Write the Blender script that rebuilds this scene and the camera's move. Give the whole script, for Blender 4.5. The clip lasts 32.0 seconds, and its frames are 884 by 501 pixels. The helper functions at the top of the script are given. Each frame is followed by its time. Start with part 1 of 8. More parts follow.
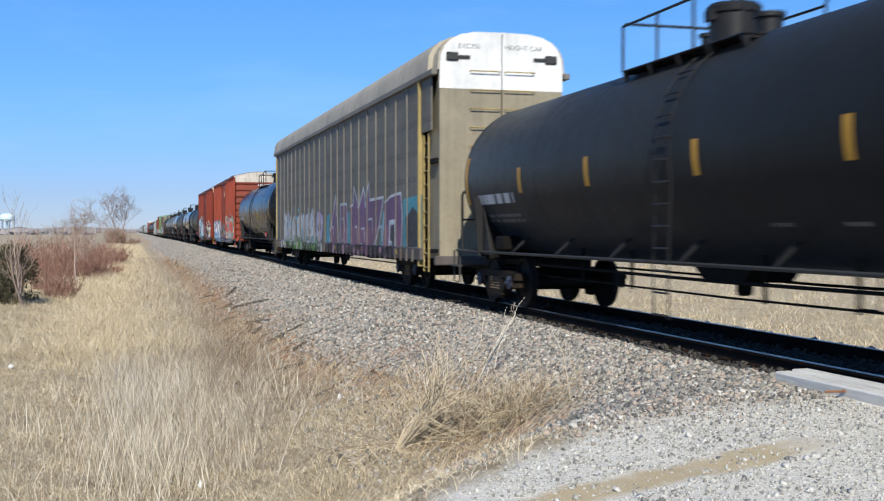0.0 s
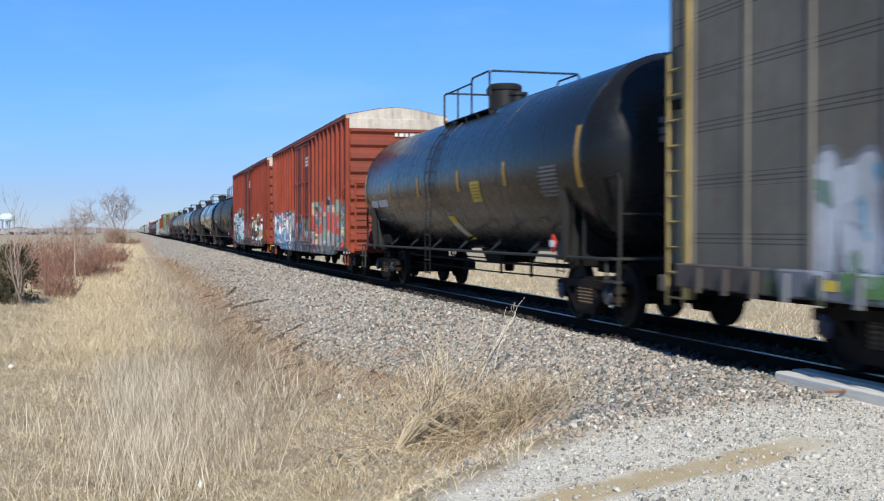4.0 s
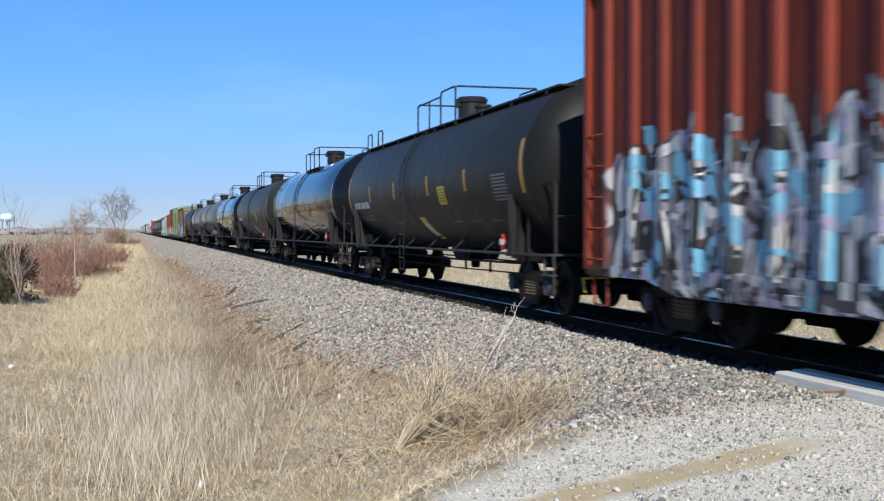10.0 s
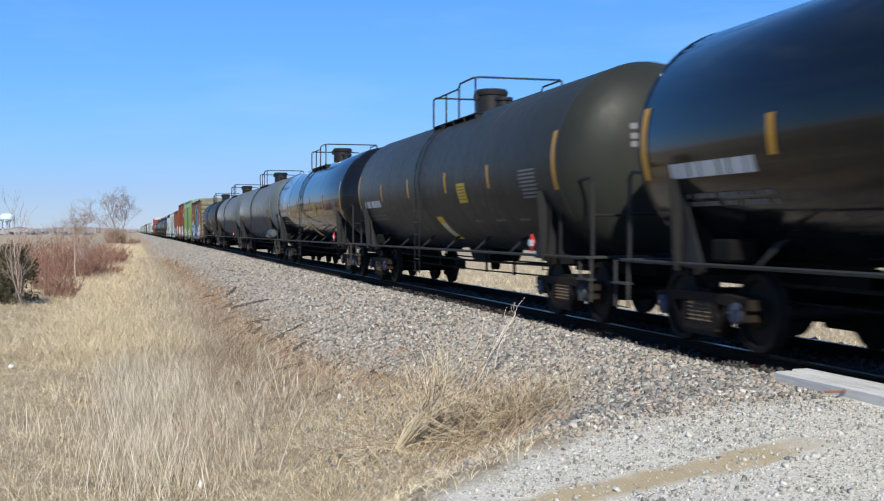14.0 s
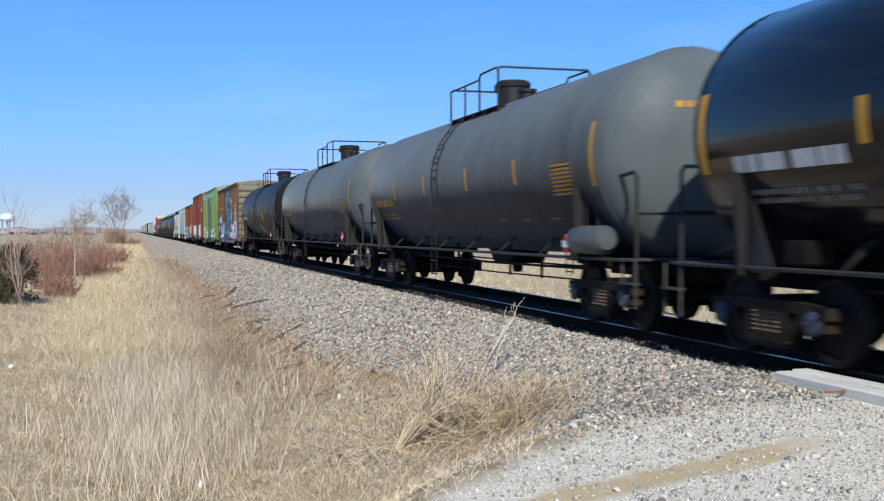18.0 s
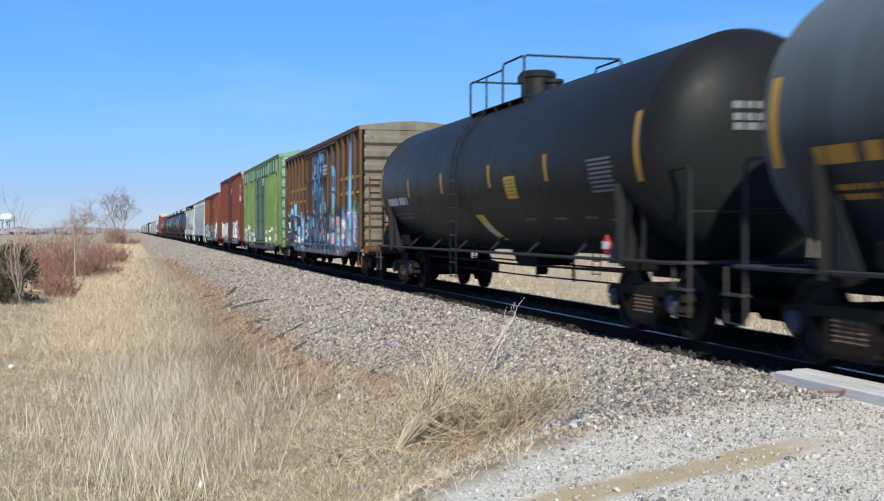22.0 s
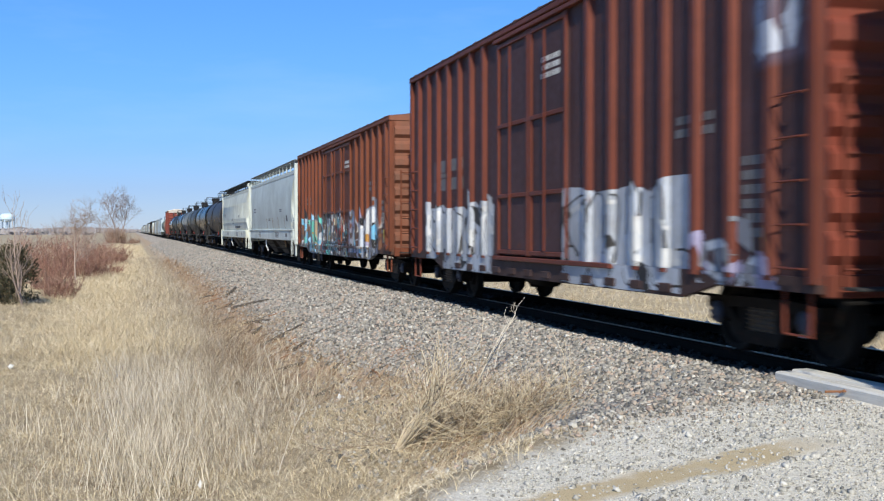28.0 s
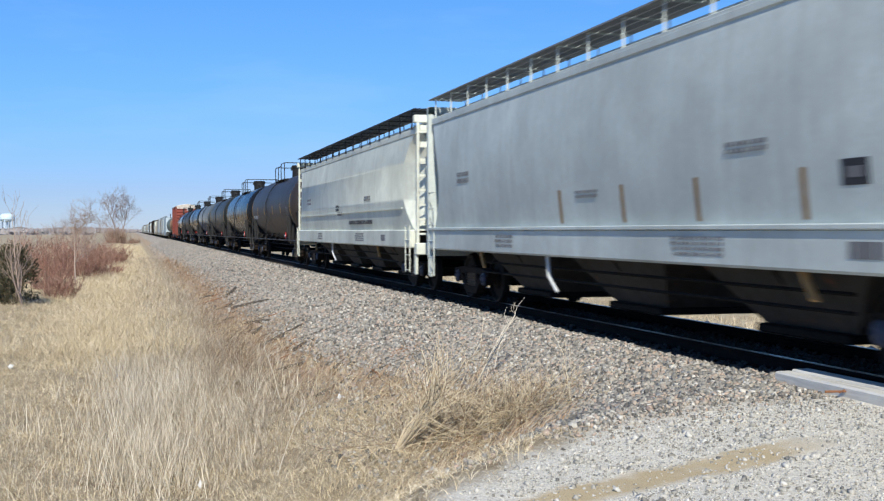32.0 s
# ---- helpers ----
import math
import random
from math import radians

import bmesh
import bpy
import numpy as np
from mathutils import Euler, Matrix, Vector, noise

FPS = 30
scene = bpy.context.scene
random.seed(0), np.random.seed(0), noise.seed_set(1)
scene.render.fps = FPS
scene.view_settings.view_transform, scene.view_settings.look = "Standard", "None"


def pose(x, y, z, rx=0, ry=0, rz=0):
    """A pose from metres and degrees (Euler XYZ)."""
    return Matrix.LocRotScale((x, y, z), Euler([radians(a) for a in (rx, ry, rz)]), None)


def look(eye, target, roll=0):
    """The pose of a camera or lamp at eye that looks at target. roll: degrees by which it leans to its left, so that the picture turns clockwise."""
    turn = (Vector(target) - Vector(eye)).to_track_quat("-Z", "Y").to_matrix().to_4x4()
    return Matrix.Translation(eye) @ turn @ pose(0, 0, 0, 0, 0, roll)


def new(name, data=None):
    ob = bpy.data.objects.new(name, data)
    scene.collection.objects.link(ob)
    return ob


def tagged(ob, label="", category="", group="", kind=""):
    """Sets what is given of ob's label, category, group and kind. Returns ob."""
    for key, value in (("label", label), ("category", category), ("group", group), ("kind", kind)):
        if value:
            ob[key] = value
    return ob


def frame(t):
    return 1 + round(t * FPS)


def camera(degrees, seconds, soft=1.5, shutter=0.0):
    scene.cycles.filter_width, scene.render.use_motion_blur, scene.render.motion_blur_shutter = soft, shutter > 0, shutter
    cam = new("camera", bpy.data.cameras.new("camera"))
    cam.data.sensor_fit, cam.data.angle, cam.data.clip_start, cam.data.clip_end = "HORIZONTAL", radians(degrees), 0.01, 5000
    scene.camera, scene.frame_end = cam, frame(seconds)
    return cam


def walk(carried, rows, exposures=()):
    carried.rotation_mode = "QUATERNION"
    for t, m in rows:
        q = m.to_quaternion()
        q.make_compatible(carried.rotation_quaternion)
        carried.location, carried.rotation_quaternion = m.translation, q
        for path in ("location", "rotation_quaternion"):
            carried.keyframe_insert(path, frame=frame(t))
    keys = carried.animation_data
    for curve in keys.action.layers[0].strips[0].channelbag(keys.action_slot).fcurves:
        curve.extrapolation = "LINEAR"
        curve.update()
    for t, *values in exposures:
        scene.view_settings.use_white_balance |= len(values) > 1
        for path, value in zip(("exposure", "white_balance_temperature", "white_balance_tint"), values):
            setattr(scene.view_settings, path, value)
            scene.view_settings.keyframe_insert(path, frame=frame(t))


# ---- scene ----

# World: y runs along the track, away from the eye; x to the side of the track; z = 0 at the rail heads.
# The train runs towards -y at a steady pace.
EYE_Z = 1.39
TRACK_X = 7.67
SPEED = 9.45
cam = camera(43.27, 32.0, soft=1.2, shutter=0.5)
eye_pose = pose(0, 0, EYE_Z, 90 - 1.003, 0, -15.522)
walk(cam, [(0.0, eye_pose), (32.0, eye_pose)], [(0.0, 0.14, 6450, 10), (32.0, 0.14, 6450, 10)])

# Light: a clear late-winter midday, the sun high behind the eye, almost in line with the track.
SUN_ELEV, SUN_AZ = 36.0, 193.0   # azimuth clockwise from +y
sky_world = bpy.data.worlds.new("clear_sky")
scene.world = sky_world
sky_world.use_nodes = True
wn = sky_world.node_tree
sky = wn.nodes.new("ShaderNodeTexSky")
sky.sky_type = "NISHITA"
sky.sun_disc = False
sky.sun_elevation = radians(SUN_ELEV)
sky.sun_rotation = radians(SUN_AZ)
sky.altitude = 250
sky.air_density, sky.dust_density, sky.ozone_density = 1.0, 0.0, 5.0
wn.nodes["Background"].inputs["Strength"].default_value = 0.092
clear = wn.nodes.new("ShaderNodeMix")     # clean, cold winter air
clear.data_type, clear.blend_type = "RGBA", "MULTIPLY"
clear.inputs[0].default_value = 1.0
depth = wn.nodes.new("ShaderNodeRGBToBW")
wn.links.new(sky.outputs["Color"], depth.inputs[0])
pale = wn.nodes.new("ShaderNodeMapRange")
pale.inputs["From Min"].default_value, pale.inputs["From Max"].default_value = 2.0, 9.0
wn.links.new(depth.outputs[0], pale.inputs["Value"])
cold = wn.nodes.new("ShaderNodeMix")      # violet-grey towards the horizon, azure above
cold.data_type = "RGBA"
wn.links.new(pale.outputs[0], cold.inputs[0])
cold.inputs[6].default_value = (0.585, 1.09, 1.50, 1)
cold.inputs[7].default_value = (0.53, 0.645, 1.02, 1)
wn.links.new(cold.outputs[2], clear.inputs[7])
wn.links.new(sky.outputs["Color"], clear.inputs[6])
way = wn.nodes.new("ShaderNodeTexCoord")     # thin veils of high cirrus
drawn = wn.nodes.new("ShaderNodeMapping")
drawn.inputs["Scale"].default_value, drawn.inputs["Rotation"].default_value = (2.2, 2.2, 11.0), (0.25, 0.1, 0.4)
wn.links.new(way.outputs["Generated"], drawn.inputs["Vector"])
veil = wn.nodes.new("ShaderNodeTexNoise")
veil.inputs["Scale"].default_value, veil.inputs["Detail"].default_value, veil.inputs["Roughness"].default_value = 1.6, 5.0, 0.6
wn.links.new(drawn.outputs[0], veil.inputs["Vector"])
thin = wn.nodes.new("ShaderNodeMapRange")
thin.inputs["From Min"].default_value, thin.inputs["From Max"].default_value, thin.inputs["To Max"].default_value = 0.47, 0.72, 0.16
wn.links.new(veil.outputs["Fac"], thin.inputs["Value"])
cirrus = wn.nodes.new("ShaderNodeMix")
cirrus.data_type = "RGBA"
cirrus.inputs[7].default_value = (5.2, 7.4, 9.6, 1)
wn.links.new(thin.outputs[0], cirrus.inputs[0])
wn.links.new(clear.outputs[2], cirrus.inputs[6])
wn.links.new(cirrus.outputs[2], wn.nodes["Background"].inputs["Color"])
sun_data = bpy.data.lights.new("sun", "SUN")
sun_data.energy, sun_data.angle, sun_data.color = 5.0, radians(0.53), (0.985, 0.945, 0.83)
sun = new("sun", sun_data)
_a, _e = radians(SUN_AZ), radians(SUN_ELEV)
sun_way = Vector((math.sin(_a) * math.cos(_e), math.cos(_a) * math.cos(_e), math.sin(_e)))
sun.matrix_world = look(sun_way * 60, (0, 0, 0))

# ---------------------------------------------------------------- mesh helpers
class Geo:
    """Collects faces for one mesh."""

    def __init__(self):
        self.v, self.f = [], []

    def add(self, verts, faces):
        n = len(self.v)
        self.v += [tuple(p) for p in verts]
        self.f += [tuple(i + n for i in q) for q in faces]
        return self

    def box(self, x0, x1, y0, y1, z0, z1, b=0.0):
        if b <= 0:
            vs = [(x, y, z) for x in (x0, x1) for y in (y0, y1) for z in (z0, z1)]
            return self.add(vs, [(0, 1, 3, 2), (4, 6, 7, 5), (0, 4, 5, 1), (2, 3, 7, 6), (0, 2, 6, 4), (1, 5, 7, 3)])
        b = min(b, 0.45 * min(abs(x1 - x0), abs(y1 - y0), abs(z1 - z0)))
        lo, hi = (x0, y0, z0), (x1, y1, z1)
        vs, idx = [], {}
        for s in range(8):
            bits = ((s >> 2) & 1, (s >> 1) & 1, s & 1)
            for ax in range(3):
                p = []
                for k in range(3):
                    e = hi[k] if bits[k] else lo[k]
                    p.append(e if k == ax else (e - b if bits[k] else e + b))
                idx[bits, ax] = len(vs)
                vs.append(tuple(p))
        fs = []
        for ax in range(3):
            o = [k for k in range(3) if k != ax]
            for side in (0, 1):
                q = []
                for u, w in ((0, 0), (1, 0), (1, 1), (0, 1)):
                    bits = [0, 0, 0]
                    bits[ax], bits[o[0]], bits[o[1]] = side, u, w
                    q.append(idx[tuple(bits), ax])
                fs.append(q if (side == 1) == (ax != 1) else q[::-1])
        for ax in range(3):
            o = [k for k in range(3) if k != ax]
            for u in (0, 1):
                for w in (0, 1):
                    q = []
                    for side, which in ((0, o[0]), (1, o[0]), (1, o[1]), (0, o[1])):
                        bits = [0, 0, 0]
                        bits[ax], bits[o[0]], bits[o[1]] = side, u, w
                        q.append(idx[tuple(bits), which])
                    fs.append(q)
        for s in range(8):
            bits = ((s >> 2) & 1, (s >> 1) & 1, s & 1)
            fs.append([idx[bits, 0], idx[bits, 1], idx[bits, 2]])
        return self.add(vs, fs)

    def tube(self, pts, r, n=6, r1=None, caps=True):
        pts = [Vector(p) for p in pts]
        rings = []
        m = len(pts)
        for i, p in enumerate(pts):
            d = (pts[min(i + 1, m - 1)] - pts[max(i - 1, 0)]).normalized()
            a = d.orthogonal().normalized() if i == 0 else (rings[-1][1] - d * rings[-1][1].dot(d)).normalized()
            rr = r if r1 is None else r + (r1 - r) * i / (m - 1)
            rings.append((p, a, d.cross(a), rr))
        vs = [p + (a * math.cos(2 * math.pi * k / n) + c * math.sin(2 * math.pi * k / n)) * rr
              for p, a, c, rr in rings for k in range(n)]
        fs = [(i * n + k, i * n + (k + 1) % n, (i + 1) * n + (k + 1) % n, (i + 1) * n + k)
              for i in range(m - 1) for k in range(n)]
        if caps:
            fs += [tuple(range(n - 1, -1, -1)), tuple(range((m - 1) * n, m * n))]
        return self.add(vs, fs)

    def prism(self, prof, axis, a0, a1):
        """A closed outline of (u, w) pairs, drawn along the axis: x -> (y, z), y -> (x, z), z -> (x, y)."""
        def at(u, w, a):
            return (a, u, w) if axis == "x" else (u, a, w) if axis == "y" else (u, w, a)
        n = len(prof)
        vs = [at(u, w, a0) for u, w in prof] + [at(u, w, a1) for u, w in prof]
        fs = [(k, (k + 1) % n, n + (k + 1) % n, n + k) for k in range(n)]
        fs += [tuple(range(n - 1, -1, -1)), tuple(range(n, 2 * n))]
        return self.add(vs, fs)

    def lathe(self, prof, n=32, axis="y", c=(0, 0)):
        """Turns (along, radius) pairs about the axis through c."""
        vs, fs, rows = [], [], []
        for a, r in prof:
            row = []
            for k in range(1 if r < 1e-6 else n):
                t = 2 * math.pi * k / n
                u, w = r * math.cos(t), r * math.sin(t)
                row.append(len(vs))
                vs.append((c[0] + u, a, c[1] + w) if axis == "y" else (a, c[0] + u, c[1] + w) if axis == "x"
                          else (c[0] + u, c[1] + w, a))
            rows.append(row)
        for p, q in zip(rows, rows[1:]):
            for k in range(n):
                a, b = p[k % len(p)], p[(k + 1) % len(p)]
                d, e = q[k % len(q)], q[(k + 1) % len(q)]
                face = []
                for i in (a, d, e, b):
                    if i not in face:
                        face.append(i)
                if len(face) > 2:
                    fs.append(face)
        return self.add(vs, fs)

    def mesh(self, name, material, smooth=False, fix=True):
        me = bpy.data.meshes.new(name)
        me.from_pydata(self.v, [], self.f)
        if fix:
            bm = bmesh.new()
            bm.from_mesh(me)
            bmesh.ops.recalc_face_normals(bm, faces=bm.faces)
            bm.to_mesh(me)
            bm.free()
        if material:
            me.materials.append(material)
        if smooth:
            me.polygons.foreach_set("use_smooth", [True] * len(me.polygons))
            me.set_sharp_from_angle(angle=radians(smooth if smooth > 1 else 40))
        me.update()
        return me


def part(name, geo, material, parent, label="", smooth=False, at=None):
    """Links a Geo, or a ready mesh, as one mesh object under its thing or part."""
    me = geo if isinstance(geo, bpy.types.Mesh) else geo.mesh(name, material, smooth)
    ob = new(name, me)
    ob.parent = parent
    if at is not None:
        ob.location = at
    if name.endswith("lettering") or name == "graffiti":
        tagged(ob, label, kind="stuff")
    elif label:
        tagged(ob, label)
    return ob


def thing(name, label, category, group="", geo=None, material=None, smooth=False, kind="", at=None):
    ob = new(name, geo.mesh(name, material, smooth) if geo else None)
    if at is not None:
        ob.location = at
    return tagged(ob, label, category, group, kind)


def soup(name, verts, tris, material, attrs=None):
    """A large mesh straight from arrays of points and triangles."""
    me = bpy.data.meshes.new(name)
    verts, tris = np.asarray(verts, np.float32), np.asarray(tris, np.int32)
    me.vertices.add(len(verts))
    me.vertices.foreach_set("co", verts.ravel())
    me.loops.add(tris.size)
    me.loops.foreach_set("vertex_index", tris.ravel())
    me.polygons.add(len(tris))
    me.polygons.foreach_set("loop_start", np.arange(0, tris.size, tris.shape[1], dtype=np.int32))
    me.materials.append(material)
    for key, vals in (attrs or {}).items():
        me.attributes.new(key, "FLOAT", "POINT").data.foreach_set("value", np.asarray(vals, np.float32))
    me.update(calc_edges=True)
    me.validate()
    return me


# ---------------------------------------------------------------- material helpers
class Mat:
    """A node material with short names for its nodes."""

    def __init__(self, name):
        self.m = bpy.data.materials.new(name)
        self.m.use_nodes = True
        self.t = self.m.node_tree
        self.bsdf = self.t.nodes["Principled BSDF"]
        self.co = None

    def node(self, kind, ins=None, operation="", use_clamp=False, data_type="", blend_type="", distance="", feature=""):
        n = self.t.nodes.new("ShaderNode" + kind)
        if operation:
            n.operation, n.use_clamp = operation, use_clamp
        if data_type:
            n.data_type, n.blend_type = data_type, blend_type
        if feature:
            n.feature = feature
        if distance:
            n.distance = distance
        for k, v in (ins or {}).items():
            self.put(n.inputs[k], v)
        return n

    def put(self, sock, v):
        if isinstance(v, bpy.types.NodeSocket):
            self.t.links.new(v, sock)
        elif sock.type == "RGBA" and not isinstance(v, (int, float)) and len(v) == 3:
            sock.default_value = (*v, 1)
        else:
            sock.default_value = v

    def obj(self):
        if not self.co:
            self.co = self.node("TexCoord").outputs["Object"]
        return self.co

    def scaled(self, sx, sy, sz, off=(0, 0, 0)):
        return self.node("Mapping", {"Vector": self.obj(), "Scale": (sx, sy, sz), "Location": off}).outputs[0]

    def noise(self, scale, detail=3, rough=0.55, vec=None, dist=0.0):
        return self.node("TexNoise", {"Vector": vec or self.obj(), "Scale": scale, "Detail": detail,
                                      "Roughness": rough, "Distortion": dist}).outputs["Fac"]

    def ramp(self, fac, lo, hi, a=0.0, b=1.0):
        return self.node("MapRange", {"Value": fac, "From Min": lo, "From Max": hi, "To Min": a, "To Max": b}).outputs[0]

    def math(self, op, a, b=0.0, clamp=False):
        n = self.node("Math", operation=op, use_clamp=clamp)
        self.put(n.inputs[0], a)
        self.put(n.inputs[1], b)
        return n.outputs[0]

    def mix(self, fac, a, b, blend="MIX"):
        n = self.node("Mix", data_type="RGBA", blend_type=blend)
        self.put(n.inputs[0], fac)
        self.put(n.inputs[6], a)
        self.put(n.inputs[7], b)
        return n.outputs[2]

    def colors(self, fac, stops, constant=False):
        n = self.node("ValToRGB", {"Fac": fac})
        n.color_ramp.interpolation = "CONSTANT" if constant else "LINEAR"
        el = n.color_ramp.elements
        while len(el) < len(stops):
            el.new(0.5)
        for e, (p, c) in zip(el, stops):
            e.position, e.color = p, (*c, 1)
        return n.outputs[0]

    def bump(self, h, strength=0.3, dist=0.01):
        n = self.node("Bump", {"Height": h, "Strength": strength, "Distance": dist})
        self.put(self.bsdf.inputs["Normal"], n.outputs[0])

    def done(self, color=None, rough=0.6, metal=0.0, spec=None):
        if color is not None:
            self.put(self.bsdf.inputs["Base Color"], color)
        self.put(self.bsdf.inputs["Roughness"], rough)
        self.put(self.bsdf.inputs["Metallic"], metal)
        if spec is not None:
            self.put(self.bsdf.inputs["Specular IOR Level"], spec)
        return self.m


def tint(c, k):
    return tuple(min(1, x * k) for x in c)


def weathered(g, col, dirt=(0.10, 0.085, 0.07), dirty=0.4, rusty=0.15, fade=0.25):
    """Paint with faded patches, rain streaks of dirt and a few rust blooms; returns a colour socket."""
    big = g.noise(0.55, 4, 0.6)
    fine = g.noise(14, 4, 0.65)
    c = g.mix(g.ramp(big, 0.35, 0.7), tint(col, 1 + fade), tint(col, 1 - fade * 0.8))
    c = g.mix(g.ramp(fine, 0.3, 0.75, 0, 0.35), c, tint(col, 0.7))
    streak = g.noise(1.0, 5, 0.6, g.scaled(6, 6, 0.35))
    grime_shade = g.noise(1.7, 6, 0.65)
    c = g.mix(g.math("MULTIPLY", g.ramp(g.math("MULTIPLY", streak, grime_shade), 0.17, 0.42), dirty, True), c, dirt)
    spot = g.noise(3.3, 8, 0.72)
    c = g.mix(g.math("MULTIPLY", g.ramp(spot, 0.60, 0.72), rusty * 4, True), c, (0.17, 0.055, 0.022))
    return c


def painted(name, col, rough=0.5, dirty=0.4, rusty=0.12, fade=0.2, metal=0.0, bumpy=0.15, spec=0.25, dirt=(0.10, 0.085, 0.07)):
    g = Mat(name)
    c = weathered(g, col, dirt, dirty, rusty, fade)
    n = g.noise(9, 5, 0.6)
    g.bump(n, bumpy, 0.006)
    return g.done(c, g.ramp(n, 0.25, 0.75, max(0.05, rough - 0.1), min(1, rough + 0.12)), metal, spec)


def spray(g, base, y0, y1, z0, z1, palette, line, w=0.5, seed=0.0, ragged=0.5, lines=0.05, solid=1.0):
    """Sprayed lettering on a wagon's side: blocks of colour with outlines, between y0..y1 and z0..z1."""
    s = g.node("SeparateXYZ", {"Vector": g.obj()})
    y, z = s.outputs[1], s.outputs[2]
    wob = g.math("SUBTRACT", g.noise(1.6, 3, 0.6, g.scaled(0.0, 1, 0.35, (0, seed, seed))), 0.5)
    top = g.math("ADD", z1, g.math("MULTIPLY", wob, ragged * 2))
    edge = [g.math("MULTIPLY", g.math("SUBTRACT", top, z), 14, True), g.math("MULTIPLY", g.math("SUBTRACT", z, z0), 9, True),
            g.math("MULTIPLY", g.math("SUBTRACT", g.math("ADD", y, wob), y0), 7, True),
            g.math("MULTIPLY", g.math("SUBTRACT", y1, g.math("ADD", y, wob)), 7, True)]
    mask = edge[0]
    for e in edge[1:]:
        mask = g.math("MULTIPLY", mask, e)
    flat = g.node("CombineXYZ", {"X": g.math("ADD", y, g.math("MULTIPLY", g.math("SINE", g.math("MULTIPLY", z, 5.0)), 0.10)),
                                 "Y": g.math("MULTIPLY", z, 0.55), "Z": seed}).outputs[0]
    cell = g.node("TexVoronoi", {"Vector": flat, "Scale": 1 / w, "Randomness": 0.9}, distance="CHEBYCHEV")
    rim = g.node("TexVoronoi", {"Vector": flat, "Scale": 1 / w, "Randomness": 0.9}, feature="DISTANCE_TO_EDGE")
    pick = g.node("SeparateColor", {"Color": cell.outputs["Color"]}).outputs[0]
    k = len(palette)
    fill = g.colors(pick, [(i / k, c) for i, c in enumerate(palette)], True)
    mist = g.noise(4, 4, 0.6)
    fill = g.mix(g.ramp(mist, 0.35, 0.7, 0, 0.22), fill, tint(palette[0], 0.5))
    chop = g.node("TexVoronoi", {"Vector": flat, "Scale": 2.3 / w, "Randomness": 1.0}, distance="CHEBYCHEV")
    pick2 = g.node("SeparateColor", {"Color": chop.outputs["Color"]}).outputs[1]
    fill = g.mix(g.math("MULTIPLY", g.math("GREATER_THAN", pick2, 0.70), 0.8), fill, palette[-1])
    fill = g.mix(g.math("MULTIPLY", g.math("LESS_THAN", pick2, 0.16), 0.85), fill, tint(line, 1.0))
    fill = g.mix(g.ramp(rim.outputs["Distance"], lines, lines + 0.025, 1, 0), fill, line)
    worn = g.ramp(g.noise(7, 6, 0.7), 0.30, 0.42, 0.25, 1)
    return g.mix(g.math("MULTIPLY", g.math("MULTIPLY", mask, worn), solid), base, fill)


def tank_paint(name, col, rough, dirty, soot=0.5, spec=0.5, bumpy=0.05, dusty=0.0, grime_shade=0.0):
    """Tank shell paint: spills run down from the manway; shade on the lower shell is put into the colour."""
    g = Mat(name)
    big = g.noise(0.5, 4, 0.6)
    c = g.mix(g.ramp(big, 0.35, 0.7), tint(col, 1.2), tint(col, 0.75))
    streak = g.noise(1.0, 5, 0.62, g.scaled(0.6, 5, 0.25))
    c = g.mix(g.ramp(streak, 0.52, 0.78, 0, dirty), c, (0.040, 0.036, 0.031))
    s = g.node("SeparateXYZ", {"Vector": g.obj()})
    run = g.ramp(g.math("ABSOLUTE", g.math("SUBTRACT", s.outputs[1], 0.2)), 0.3, 1.5, 1, 0)
    run = g.math("MULTIPLY", run, g.ramp(g.noise(1.2, 5, 0.6, g.scaled(1, 4, 0.3)), 0.35, 0.6))
    c = g.mix(g.math("MULTIPLY", run, soot, True), c, (0.014, 0.013, 0.012))
    if grime_shade:        # shade of the lower barrel painted in by height, with ragged edges
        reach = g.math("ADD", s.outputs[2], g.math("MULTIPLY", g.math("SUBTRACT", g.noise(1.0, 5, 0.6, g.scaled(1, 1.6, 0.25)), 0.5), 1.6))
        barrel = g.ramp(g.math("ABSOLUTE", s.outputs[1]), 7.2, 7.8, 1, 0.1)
        c = g.mix(g.math("MULTIPLY", g.ramp(reach, 1.9, 3.3, grime_shade, 0), barrel), c, (0.010, 0.0098, 0.0096))
    n = g.noise(6, 5, 0.6)
    g.bump(g.noise(1.3, 2, 0.5), bumpy, 0.02)
    g.bsdf.inputs["Sheen Weight"].default_value = dusty
    g.bsdf.inputs["Sheen Roughness"].default_value = 0.45
    g.bsdf.inputs["Sheen Tint"].default_value = (0.80, 0.90, 1.0, 1)
    r = g.math("ADD", g.ramp(n, 0.25, 0.75, -0.05, 0.08), g.ramp(streak, 0.45, 0.8, rough, rough + 0.09))
    return g.done(c, g.math("MAXIMUM", r, 0.06), 0.0, spec)


